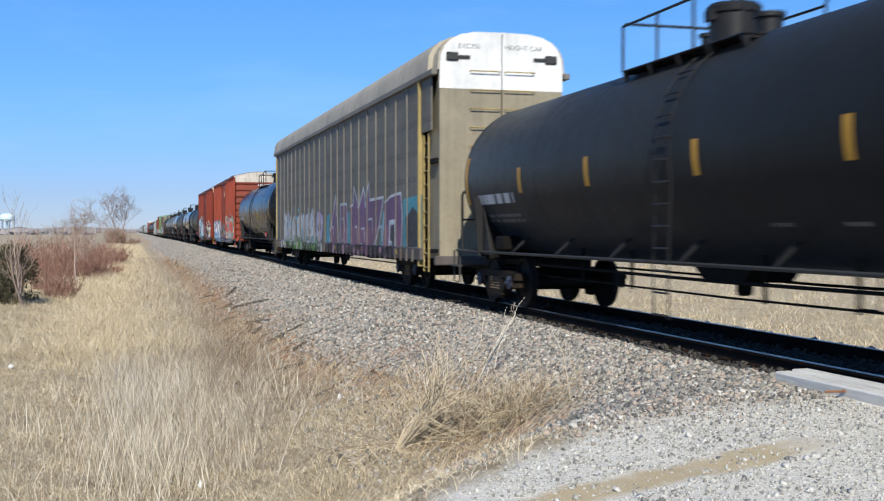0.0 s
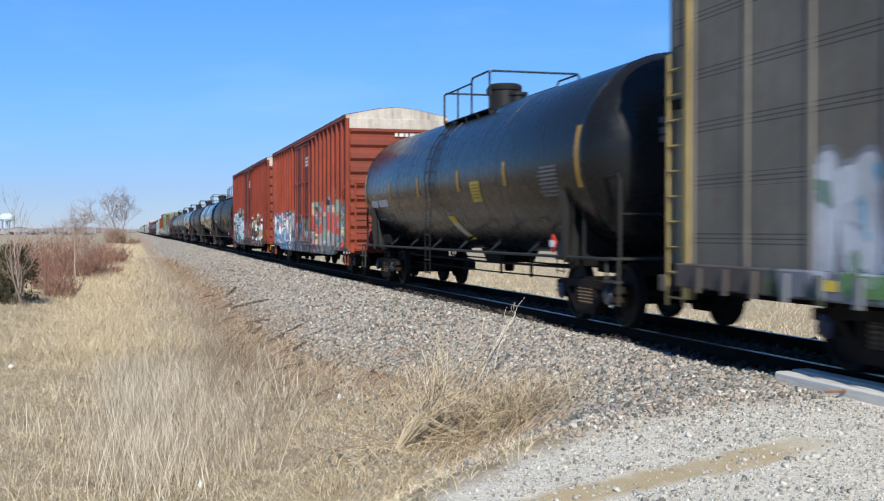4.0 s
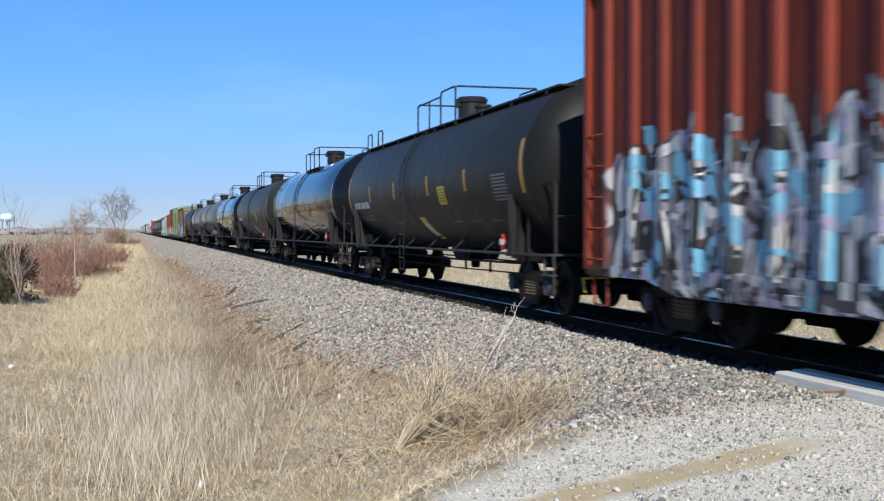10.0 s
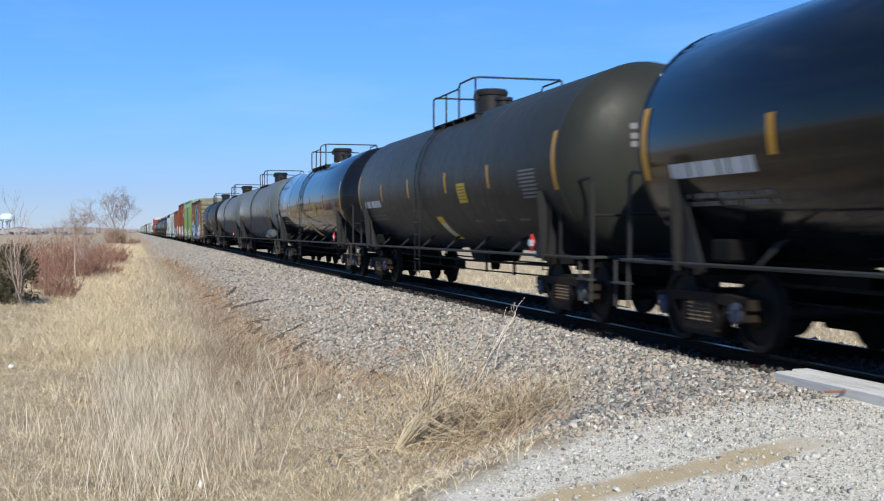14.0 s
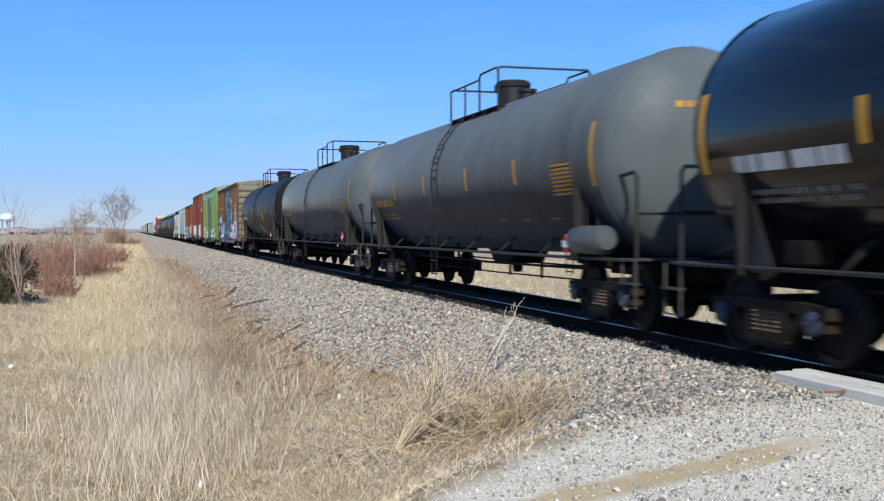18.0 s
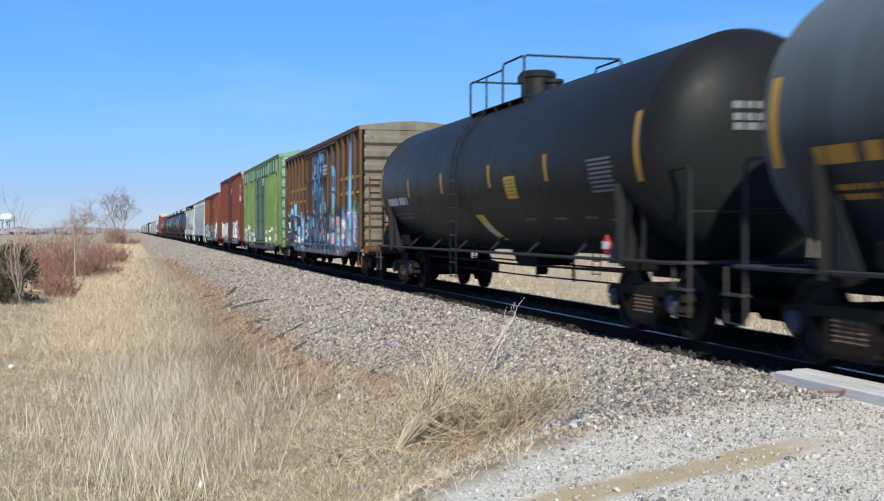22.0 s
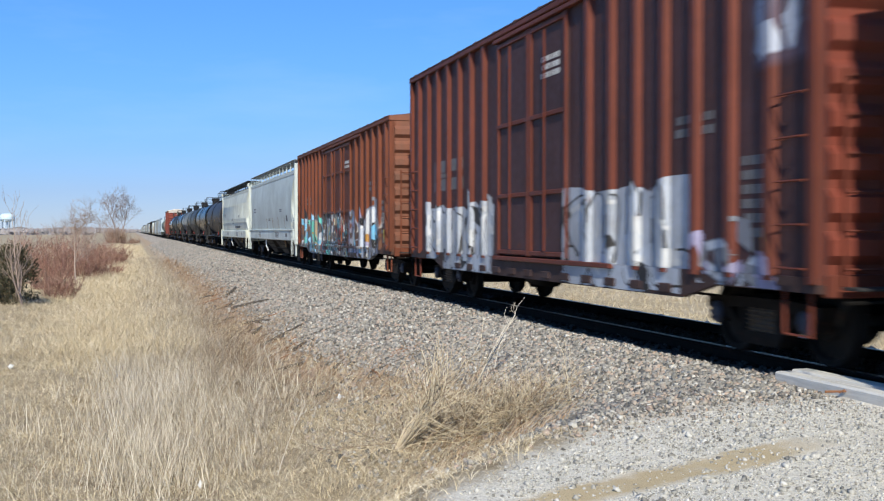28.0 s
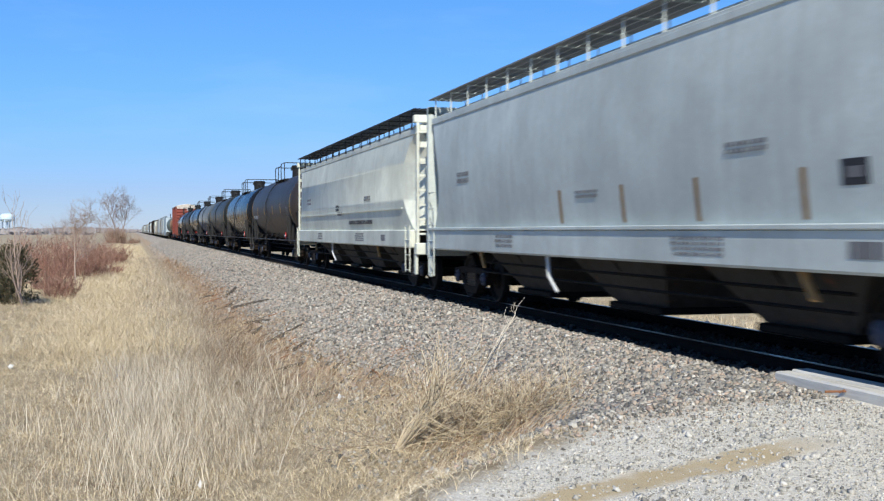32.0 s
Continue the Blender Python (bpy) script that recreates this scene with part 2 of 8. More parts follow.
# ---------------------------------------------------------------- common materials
# running gear and wheels: deep shade under the wagons is put into these near-black colours
SHADE_BLACK_STEEL = painted("shade_black_running_gear", (0.006, 0.0058, 0.0055), 0.75, 0.35, 0.03, spec=0.12, dirt=(0.016, 0.013, 0.010))
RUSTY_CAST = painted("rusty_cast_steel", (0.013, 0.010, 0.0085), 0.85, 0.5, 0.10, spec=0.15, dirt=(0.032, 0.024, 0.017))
SPRING_STEEL = painted("dusty_spring_steel", (0.15, 0.105, 0.07), 0.75, 0.3, 0.2)
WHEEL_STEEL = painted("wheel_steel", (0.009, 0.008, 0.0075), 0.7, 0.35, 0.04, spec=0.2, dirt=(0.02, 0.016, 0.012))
BEARING_CAP = painted("bearing_cap", (0.03, 0.045, 0.085), 0.5, 0.4, 0.1)
BLACK_RAIL = painted("black_handrail", (0.014, 0.014, 0.015), 0.5, 0.3, 0.06, spec=0.3, dirt=(0.03, 0.026, 0.02))
GREY_FITTING = painted("grey_fitting", (0.034, 0.035, 0.035), 0.6, 0.4, 0.08, spec=0.3, dirt=(0.03, 0.026, 0.02))
ORANGE_TAPE = painted("orange_reflective_strip", (0.58, 0.30, 0.03), 0.45, 0.3, 0.0)
YELLOW_PAINT = painted("yellow_paint", (0.68, 0.50, 0.04), 0.5, 0.3, 0.02)
PALE_YELLOW = painted("pale_yellow_paint", (0.58, 0.53, 0.20), 0.5, 0.3, 0.02)
WHITE_PAINT = painted("white_paint", (0.72, 0.72, 0.70), 0.55, 0.25, 0.04)
STENCIL_WHITE = painted("stencil_white", (0.62, 0.62, 0.60), 0.6, 0.3, 0.0)
STENCIL_GREY = painted("faded_stencil", (0.16, 0.16, 0.165), 0.6, 0.3, 0.0)
STENCIL_BLACK = painted("stencil_black", (0.03, 0.03, 0.035), 0.6, 0.2, 0.0)
STENCIL_ORANGE = painted("stencil_orange", (0.42, 0.21, 0.03), 0.6, 0.3, 0.0)
CREAM_PAINT = painted("weathered_cream_paint", (0.50, 0.45, 0.39), 0.65, 0.6, 0.1)
RED_PAINT = painted("red_paint", (0.50, 0.035, 0.03), 0.5, 0.2, 0.0)
RUST_STREAK = painted("rust_streak", (0.30, 0.17, 0.06), 0.7, 0.2, 0.3)

# ---------------------------------------------------------------- the lie of the land
def smooth01(t):
    t = np.clip(t, 0, 1)
    return t * t * (3 - 2 * t)


def road_edge(x):
    return 8.75 - 0.20 * np.maximum(0, 5.4 - x) ** 1.9


def stone_edge(y):
    """Where the crushed stone of the bank begins."""
    return 3.5 + 1.1 * smooth01((22.0 - y) / 8.0) * (1 - smooth01((13.0 - y) / 4.0))


def bank(x):
    """Cross-section of the railway bank, its ditch and the fields on both sides."""
    return np.interp(x, [-60, -6.5, -1.6, 0.2, 2.7, 6.0, 6.3, 6.62, 8.7, 9.1, 11.6, 14, 60], [-1.05, -1.08, -1.45, -1.52, -1.26, -0.235, -0.165, -0.168, -0.168, -0.165, -0.80, -1.0, -1.05])


def wav(x, y, s, seed):
    """Cheap smooth unevenness."""
    return (np.sin(x * s + seed) * np.cos(y * s * 0.83 + seed * 1.7) + 0.5 * np.sin(x * s * 2.3 + y * s * 1.9 + seed * 3.1)) / 1.5


def land(x, y):
    x, y = np.asarray(x, float), np.asarray(y, float)
    road = -0.115 - 0.035 * np.maximum(0, 6.0 - x) - 0.05 * np.maximum(0, x - 9.5)
    road = np.maximum(road, -0.95)
    road = road + 0.012 * wav(x, y, 3.1, 0.4)
    b = bank(x)
    rough = np.where((x > 2.7) & (x < 12), 0.012, 0.05)
    b = b + rough * wav(x, y, 1.9, 2.0) + 0.04 * wav(x, y, 0.5, 4.0) * ((x < 2.5) | (x > 12))
    t = smooth01((y - road_edge(x) - 0.1) / 3.4)
    return road * (1 - t) + b * t


def grid_axis(stops):
    out = []
    for a, b, n in stops:
        out += list(np.linspace(a, b, n, endpoint=False))
    return np.array(out + [stops[-1][1]])


gx = grid_axis([(-3000, -400, 8), (-400, -60, 10), (-60, -10, 20), (-10, -1, 26), (-1, 7, 66), (7, 14, 34), (14, 60, 24), (60, 400, 10), (400, 3000, 8)])
gy = grid_axis([(-400, -20, 8), (-20, 2, 14), (2, 16, 100), (16, 40, 70), (40, 120, 50), (120, 600, 30), (600, 4500, 14)])
PX, PY = np.meshgrid(gx, gy)
PZ = land(PX, PY)
nx, ny = len(gx), len(gy)
ii = (np.arange(ny - 1)[:, None] * nx + np.arange(nx - 1)[None, :]).ravel()
quads = np.stack([ii, ii + 1, ii + nx + 1, ii + nx], 1)
on_road = smooth01((road_edge(PX) + 0.75 - PY) / 1.3)
on_bank = smooth01((PX - stone_edge(PY) + 0.35) / 0.8) * smooth01((12.6 - PX) / 1.2)
brown = np.exp(-((PX - stone_edge(PY) + 0.55) / 0.85) ** 2) * (0.12 + 0.88 * smooth01((PY - 12) / 6))
thatch = smooth01((70 - PY) / 30) * (PX < 3.4) * 0.55
# strip along the track where the train's shade is put into the ground colour
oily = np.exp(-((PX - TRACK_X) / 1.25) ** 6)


def ground_material():
    g = Mat("ground")
    road, ballast = attr(g, "road"), attr(g, "bank")
    # wheel rut of tan mud across the road
    s = g.node("SeparateXYZ", {"Vector": g.obj()})
    bend = g.math("MULTIPLY", g.math("SUBTRACT", g.noise(2.6, 4, 0.6), 0.5), 0.34)
    off = g.math("ABSOLUTE", g.math("ADD", bend, g.math("SUBTRACT", s.outputs[1], g.math("ADD", 5.45, g.math("MULTIPLY", s.outputs[0], 0.34)))))
    along = g.math("ABSOLUTE", g.math("SUBTRACT", s.outputs[0], 3.2))
    rt = g.math("MULTIPLY", g.ramp(off, 0.15, 0.26, 1, 0), g.ramp(along, 1.1, 1.9, 1, 0))
    # dry turf and soil
    n1, n2 = g.noise(0.35, 5, 0.6), g.noise(3.5, 6, 0.65)
    fibre = g.noise(26, 5, 0.7)
    turf = g.colors(n2, [(0.25, (0.24, 0.185, 0.125)), (0.45, (0.43, 0.35, 0.235)), (0.7, (0.58, 0.50, 0.37))])
    turf = g.mix(g.ramp(n1, 0.35, 0.7, 0, 0.5), turf, (0.40, 0.31, 0.17))
    turf = g.mix(g.ramp(fibre, 0.3, 0.6, 0.45, 0), turf, (0.11, 0.08, 0.045))
    russet = g.math("MULTIPLY", attr(g, "brown"), g.ramp(g.noise(1.1, 5, 0.65), 0.35, 0.6, 0.4, 1.0))
    soil = g.colors(g.noise(22, 5, 0.7), [(0.3, (0.20, 0.125, 0.08)), (0.5, (0.40, 0.285, 0.195)), (0.7, (0.56, 0.44, 0.32))])
    turf = g.mix(g.math("MULTIPLY", attr(g, "thatch"), 0.8), turf, g.colors(n2, [(0.3, (0.10, 0.075, 0.045)), (0.7, (0.25, 0.195, 0.125))]))
    turf = g.mix(russet, turf, soil)
    # broken stone of the bank
    cells = g.node("TexVoronoi", {"Vector": g.obj(), "Scale": 19.0})
    v = g.node("SeparateColor", {"Color": cells.outputs["Color"]}).outputs[0]
    stone = g.colors(v, [(0.0, (0.19, 0.175, 0.15)), (0.3, (0.35, 0.315, 0.27)), (0.6, (0.47, 0.42, 0.355)), (0.85, (0.50, 0.40, 0.31)), (1.0, (0.66, 0.62, 0.55))])
    stone = g.mix(g.ramp(cells.outputs["Distance"], 0.25, 0.55, 0, 0.22), stone, (0.14, 0.125, 0.105))
    # shade beneath the wagons, painted as near-black stone
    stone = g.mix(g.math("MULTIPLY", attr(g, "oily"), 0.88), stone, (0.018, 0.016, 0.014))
    # limestone gravel of the crossing road
    c2 = g.node("TexVoronoi", {"Vector": g.obj(), "Scale": 75.0})
    w = g.node("SeparateColor", {"Color": c2.outputs["Color"]}).outputs[0]
    grav = g.colors(w, [(0.0, (0.36, 0.34, 0.305)), (0.3, (0.59, 0.555, 0.485)), (0.8, (0.735, 0.695, 0.615)), (1.0, (0.83, 0.80, 0.725))])
    fines = g.noise(1.4, 6, 0.6)
    grav = g.mix(g.ramp(fines, 0.42, 0.62, 0.15, 0.75), grav, (0.70, 0.655, 0.575))
    grav = g.mix(g.ramp(g.noise(95, 3, 0.75), 0.36, 0.55, 0.4, 0), grav, (0.30, 0.28, 0.245))
    grav = g.mix(g.math("MULTIPLY", rt, g.ramp(g.noise(5, 4, 0.6), 0.3, 0.5, 0.7, 1.0)), grav, (0.47, 0.375, 0.235))
    wob = g.math("SUBTRACT", g.noise(2.2, 6, 0.7), 0.5)
    mb = g.ramp(g.math("ADD", ballast, g.math("MULTIPLY", wob, 1.3)), 0.42, 0.6)
    mr = g.ramp(g.math("ADD", road, g.math("MULTIPLY", wob, 1.3)), 0.25, 0.75)
    stone = g.mix(g.math("MULTIPLY", russet, 0.75), stone, soil)
    c = g.mix(mb, turf, stone)
    c = g.mix(mr, c, grav)
    rel = g.math("MULTIPLY", g.math("SUBTRACT", 1.0, cells.outputs["Distance"]), g.math("MULTIPLY", mb, g.math("SUBTRACT", 1.0, mr)))
    h = g.math("ADD", g.math("MULTIPLY", fibre, 0.6), g.math("ADD", rel, g.math("MULTIPLY", g.noise(60, 3, 0.7), 0.5)))
    h = g.math("ADD", h, g.math("MULTIPLY", g.math("SUBTRACT", 1.0, c2.outputs["Distance"]), g.math("MULTIPLY", mr, 0.5)))
    g.bump(h, 0.6, 0.02)
    return g.done(c, 0.95, 0, 0.2)


def attr(g, name):
    n = g.t.nodes.new("ShaderNodeAttribute")
    n.attribute_name = name
    return n.outputs["Fac"]


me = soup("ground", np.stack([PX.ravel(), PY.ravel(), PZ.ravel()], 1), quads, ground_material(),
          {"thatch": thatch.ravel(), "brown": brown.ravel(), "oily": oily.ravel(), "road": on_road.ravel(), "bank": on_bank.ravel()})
me.polygons.foreach_set("use_smooth", [True] * len(me.polygons))
tagged(new("ground", me), "dry winter grassland with a stone railway bank and gravel road", "ground", kind="structure")


# ---------------------------------------------------------------- loose stone
def stones(name, px, py, size, sink, material, label, seed, kind="stuff", flat=0.7):
    rs = np.random.RandomState(seed)
    n = len(px)
    cube = np.array([(x, y, z) for x in (-1, 1) for y in (-1, 1) for z in (-1, 1)], float)
    tri = np.array([(0, 1, 3), (0, 3, 2), (4, 6, 7), (4, 7, 5), (0, 4, 5), (0, 5, 1), (2, 3, 7), (2, 7, 6), (0, 2, 6), (0, 6, 4), (1, 5, 7), (1, 7, 3)])
    v = cube[None] * (0.55 + 0.45 * rs.rand(n, 8, 3))
    v *= size[:, None, None] * 0.5 * (0.6 + 0.85 * rs.rand(n, 1, 3))
    v[:, :, 2] *= flat
    q = rs.randn(n, 4) * np.array([1.0, 0.35, 0.35, 1.0])
    q /= np.linalg.norm(q, axis=1)[:, None]
    w, x, y, z = q.T
    R = np.stack([1 - 2 * (y * y + z * z), 2 * (x * y - z * w), 2 * (x * z + y * w), 2 * (x * y + z * w), 1 - 2 * (x * x + z * z), 2 * (y * z - x * w),
                  2 * (x * z - y * w), 2 * (y * z + x * w), 1 - 2 * (x * x + y * y)], 1).reshape(n, 3, 3)
    v = np.einsum("nij,nkj->nki", R, v)
    v += np.stack([px, py, land(px, py) + size * sink], 1)[:, None, :]
    t = tri[None] + (np.arange(n) * 8)[:, None, None]
    me = soup(name, v.reshape(-1, 3), t.reshape(-1, 3), material)
    return tagged(new(name, me), label, name.replace("_", " "), kind=kind)


def stone_material(name, stops, rough=0.9):
    g = Mat(name)
    rnd = g.node("NewGeometry").outputs["Random Per Island"]
    c = g.colors(rnd, stops)
    c = g.mix(g.ramp(g.noise(40, 4, 0.7), 0.3, 0.7, 0, 0.5), c, (0.12, 0.11, 0.10))
    return g.done(c, rough, 0, 0.3)


BALLAST = stone_material("ballast_stone", [(0.0, (0.075, 0.071, 0.067)), (0.15, (0.20, 0.19, 0.168)), (0.4, (0.37, 0.345, 0.30)), (0.6, (0.49, 0.45, 0.385)), (0.75, (0.50, 0.37, 0.285)), (0.87, (0.31, 0.295, 0.26)), (1.0, (0.74, 0.70, 0.625))])
GRAVEL = stone_material("limestone_chips", [(0.0, (0.17, 0.165, 0.15)), (0.2, (0.40, 0.385, 0.34)), (0.5, (0.56, 0.535, 0.485)), (1.0, (0.68, 0.66, 0.61))])
rs = np.random.RandomState(5)


def scatter_bank(n, x0, x1, y0, y1, seed):
    r = np.random.RandomState(seed)
    x, y = r.uniform(x0, x1, n), r.uniform(y0, y1, n)
    ok = (y > road_edge(x) + 0.55 - 1.9 * r.rand(n) ** 3) & ((x < 6.12) | (y > 10.0)) & (r.rand(n) < smooth01((x - stone_edge(y) + 0.55) / 1.0) + 0.05)
    return x[ok], y[ok]


bx, by = scatter_bank(64000, 2.2, 6.45, 7.4, 19.0, 1)
cx, cy = scatter_bank(22000, 2.4, 6.45, 19.0, 42.0, 2)
dx, dy = scatter_bank(34000, 2.4, 6.45, 42.0, 210.0, 3)
ex, ey = rs.uniform(8.9, 12.6, 9000), rs.uniform(9.5, 40, 9000)
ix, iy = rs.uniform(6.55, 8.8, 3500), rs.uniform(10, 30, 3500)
sx = np.concatenate([bx, cx, dx, ex])
sy = np.concatenate([by, cy, dy, ey])
ss = np.concatenate([0.022 + 0.05 * rs.rand(len(bx)) ** 1.6, rs.uniform(0.035, 0.085, len(cx)), rs.uniform(0.045, 0.075, len(dx)) * (1 + dy / 200), rs.uniform(0.05, 0.10, len(ex))])
ss = ss * np.clip((sy - road_edge(sx) + 0.9) / 1.6, 0.35, 1)
stones("ballast", sx, sy, ss, 0.22, BALLAST, "grey and pinkish crushed stone heaped along the track", 7)
# loose stones under the train, their colour darkened to stand for its shade
SHADE_STONE = stone_material("shade_dark_stone", [(0.0, (0.012, 0.011, 0.010)), (0.7, (0.035, 0.031, 0.027)), (1.0, (0.08, 0.07, 0.06))])
stones("shade_dark_ballast", ix, iy, rs.uniform(0.04, 0.07, len(ix)), 0.2, SHADE_STONE, "crushed stone between the rails, coloured dark for the shade under the train", 9)
fx = np.concatenate([rs.uniform(0.5, 9, 26000), rs.uniform(2, 7, 22000)])
fy = np.concatenate([rs.uniform(3.5, 10.2, 26000), rs.uniform(5, 9.6, 22000)])
ok = (fy < road_edge(fx) + 0.05 - 0.5 * rs.rand(len(fx)) ** 2) & ((fx < 6.1) | (fx > 9.3))
ok &= (np.abs(fy - 5.45 - 0.34 * fx) > 0.22) | (np.abs(fx - 3.2) > 1.7) | (rs.rand(len(fx)) < 0.2)
fx, fy = fx[ok], fy[ok]
fs_ = 0.006 + 0.016 * rs.rand(len(fx)) ** 2 + 0.040 * rs.rand(len(fx)) ** 36
stones("gravel", fx, fy, fs_, 0.15, GRAVEL, "pale limestone chips strewn over the road", 8)

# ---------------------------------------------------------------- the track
# rusty rail sides, darkened in colour for the shade beneath the train
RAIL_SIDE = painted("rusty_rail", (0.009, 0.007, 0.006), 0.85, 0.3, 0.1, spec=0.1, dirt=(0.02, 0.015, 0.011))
RAIL_HEAD = painted("polished_rail_head", (0.42, 0.41, 0.40), 0.32, 0.15, 0.0, metal=0.95)
g = Mat("creosoted_tie")
grain = g.noise(1.0, 6, 0.7, g.scaled(1.2, 18, 18))
TIE_WOOD = g.done(g.colors(grain, [(0.25, (0.016, 0.013, 0.011)), (0.6, (0.036, 0.030, 0.025)), (0.8, (0.07, 0.06, 0.05))]), 0.9)
g = Mat("weathered_crossing_timber")
grain = g.noise(1.0, 6, 0.7, g.scaled(26, 1.3, 26))
PLANK = g.done(g.mix(g.ramp(g.noise(2.0, 5, 0.6), 0.4, 0.65), g.colors(grain, [(0.2, (0.24, 0.225, 0.20)), (0.5, (0.55, 0.53, 0.49)), (0.8, (0.74, 0.72, 0.67))]), (0.62, 0.60, 0.555)), 0.9)
g.bump(grain, 0.4, 0.01)
track = thing("railway_track", "single railway track of steel rails on dark wooden ties", "railway track")
for s, label in ((-1, "steel rail with a polished head"), (1, "steel rail with a polished head")):
    c = TRACK_X + s * 0.752
    web = [(c - 0.07, -0.165), (c - 0.07, -0.152), (c - 0.012, -0.135), (c - 0.010, -0.05), (c - 0.034, -0.036), (c - 0.035, -0.008), (c + 0.035, -0.008), (c + 0.034, -0.036), (c + 0.010, -0.05), (c + 0.012, -0.135), (c + 0.07, -0.152), (c + 0.07, -0.165)]
    rail = part("rail", Geo().prism(web, "y", -60, 1600), RAIL_SIDE, track, label)
    part("rail_head", Geo().prism([(c - 0.034, -0.008), (c - 0.026, -0.001), (c + 0.026, -0.001), (c + 0.034, -0.008)], "y", -60, 1600), RAIL_HEAD, rail)
tie_me = Geo().box(-1.3, 1.3, -0.115, 0.115, -0.345, -0.172, 0.012).mesh("tie", TIE_WOOD)
plate_me = Geo().box(-0.18, 0.18, -0.09, 0.09, -0.172, -0.160, 0.004)
for s in (-1, 1):
    plate_me.box(s * 0.11 - 0.02, s * 0.11 + 0.02, -0.05, -0.02, -0.165, -0.13)
    plate_me.box(s * 0.11 - 0.02, s * 0.11 + 0.02, 0.02, 0.05, -0.165, -0.13)
plate_me = plate_me.mesh("tie_plate", RAIL_SIDE)
rt = random.Random(3)
for k in range(200):
    y = 10.15 + k * 0.535
    t = part("tie", tie_me, None, track, at=(TRACK_X + rt.uniform(-0.04, 0.04), y + rt.uniform(-0.03, 0.03), rt.uniform(-0.006, 0.004)))
    t.rotation_euler = (0, 0, rt.uniform(-0.015, 0.015))
    if k < 70:
        for s in (-1, 1):
            part("tie_plate", plate_me, None, track, at=(TRACK_X + s * 0.752, y, 0))
far_ties = Geo()
for k in range(900):
    y = 117.2 + k * 0.535
    far_ties.box(TRACK_X - 1.3, TRACK_X + 1.3, y - 0.115, y + 0.115, -0.3, -0.172)
tagged(part("tie_row", far_ties.mesh("tie_row", TIE_WOOD, fix=False), None, track), kind="stuff")

# crossing deck of timbers and an asphalt infill
deck = thing("crossing_deck", "weathered timber and asphalt deck of the road crossing", "crossing deck")
for x0, x1, dz in ((6.20, 6.38, -0.014), (6.40, 6.62, -0.002), (8.55, 8.86, 0.0), (8.872, 9.18, -0.008)):
    gq = Geo().box(x0, x1, -7.0, 9.93 + rt.uniform(-0.08, 0.04), -0.22, dz, 0.018)
    part("plank", gq, PLANK, deck, "grey weathered crossing timber")
ASPHALT = painted("old_asphalt", (0.055, 0.058, 0.065), 0.85, 0.3, 0.0, bumpy=0.6)
part("asphalt_infill", Geo().prism([(-7.0, -0.2), (9.3, -0.2), (9.75, -0.14), (9.2, -0.012), (-7.0, -0.006)], "x", 7.06, 8.30), ASPHALT, deck, "asphalt between the rails")

# ---------------------------------------------------------------- wagons: shared running gear
TRAIN = "freight wagons of the train"
WHEEL_R = 0.457
ROLLING = []      # wheelsets to turn


def wheelset_mesh():
    g = Geo()
    g.lathe([(-1.1, 0), (-1.1, 0.075), (1.1, 0.075), (1.1, 0)], 10, "x", (0, 0))
    for s in (-1, 1):
        prof = [(0.86, 0.08), (0.86, 0.17), (0.81, 0.20), (0.80, 0.36), (0.845, 0.39), (0.845, WHEEL_R - 0.006), (0.835, WHEEL_R),
                (0.755, WHEEL_R + 0.004), (0.745, WHEEL_R + 0.026), (0.72, WHEEL_R + 0.022), (0.715, 0.40), (0.75, 0.36), (0.75, 0.18), (0.70, 0.12), (0.70, 0.08)]
        g.lathe([(s * a, r) for a, r in prof], 28, "x", (0, 0))
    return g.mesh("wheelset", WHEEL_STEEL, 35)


def side_frame_mesh(s):
    g = Geo()
    x0, x1 = (0.90, 1.10) if s > 0 else (-1.10, -0.90)
    top = [(-1.12, 0.62), (-0.62, 0.66), (0.62, 0.66), (1.12, 0.62), (1.12, 0.50), (0.70, 0.52), (0.42, 0.55), (-0.42, 0.55), (-0.70, 0.52), (-1.12, 0.50)]
    low = [(-0.80, 0.53), (-0.42, 0.24), (-0.36, 0.15), (0.36, 0.15), (0.42, 0.24), (0.80, 0.53), (0.66, 0.55), (0.34, 0.29), (-0.34, 0.29), (-0.66, 0.55)]
    g.prism(top, "x", x0, x1)
    g.prism(low, "x", x0, x1)
    for y in (-0.36, 0.36):
        g.box(x0, x1, y - 0.06, y + 0.06, 0.2, 0.6, 0.01)
    for y in (-0.889, 0.889):
        g.box(x0 - 0.01, x1 + 0.01, y - 0.16, y - 0.09, 0.36, 0.60, 0.01)
        g.box(x0 - 0.01, x1 + 0.01, y + 0.09, y + 0.16, 0.36, 0.60, 0.01)
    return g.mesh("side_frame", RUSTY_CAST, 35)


def springs_mesh(s):
    prof = []
    for k in range(5):
        z = 0.305 + k * 0.05
        prof += [(z, 0.06), (z + 0.007, 0.082), (z + 0.014, 0.088), (z + 0.021, 0.082), (z + 0.028, 0.06)]
    return Geo().lathe([(0.29, 0.0), (0.29, 0.06)] + prof + [(0.55, 0.06)], 10, "z", (s * 1.03, 0)).mesh("spring", SPRING_STEEL, 35)


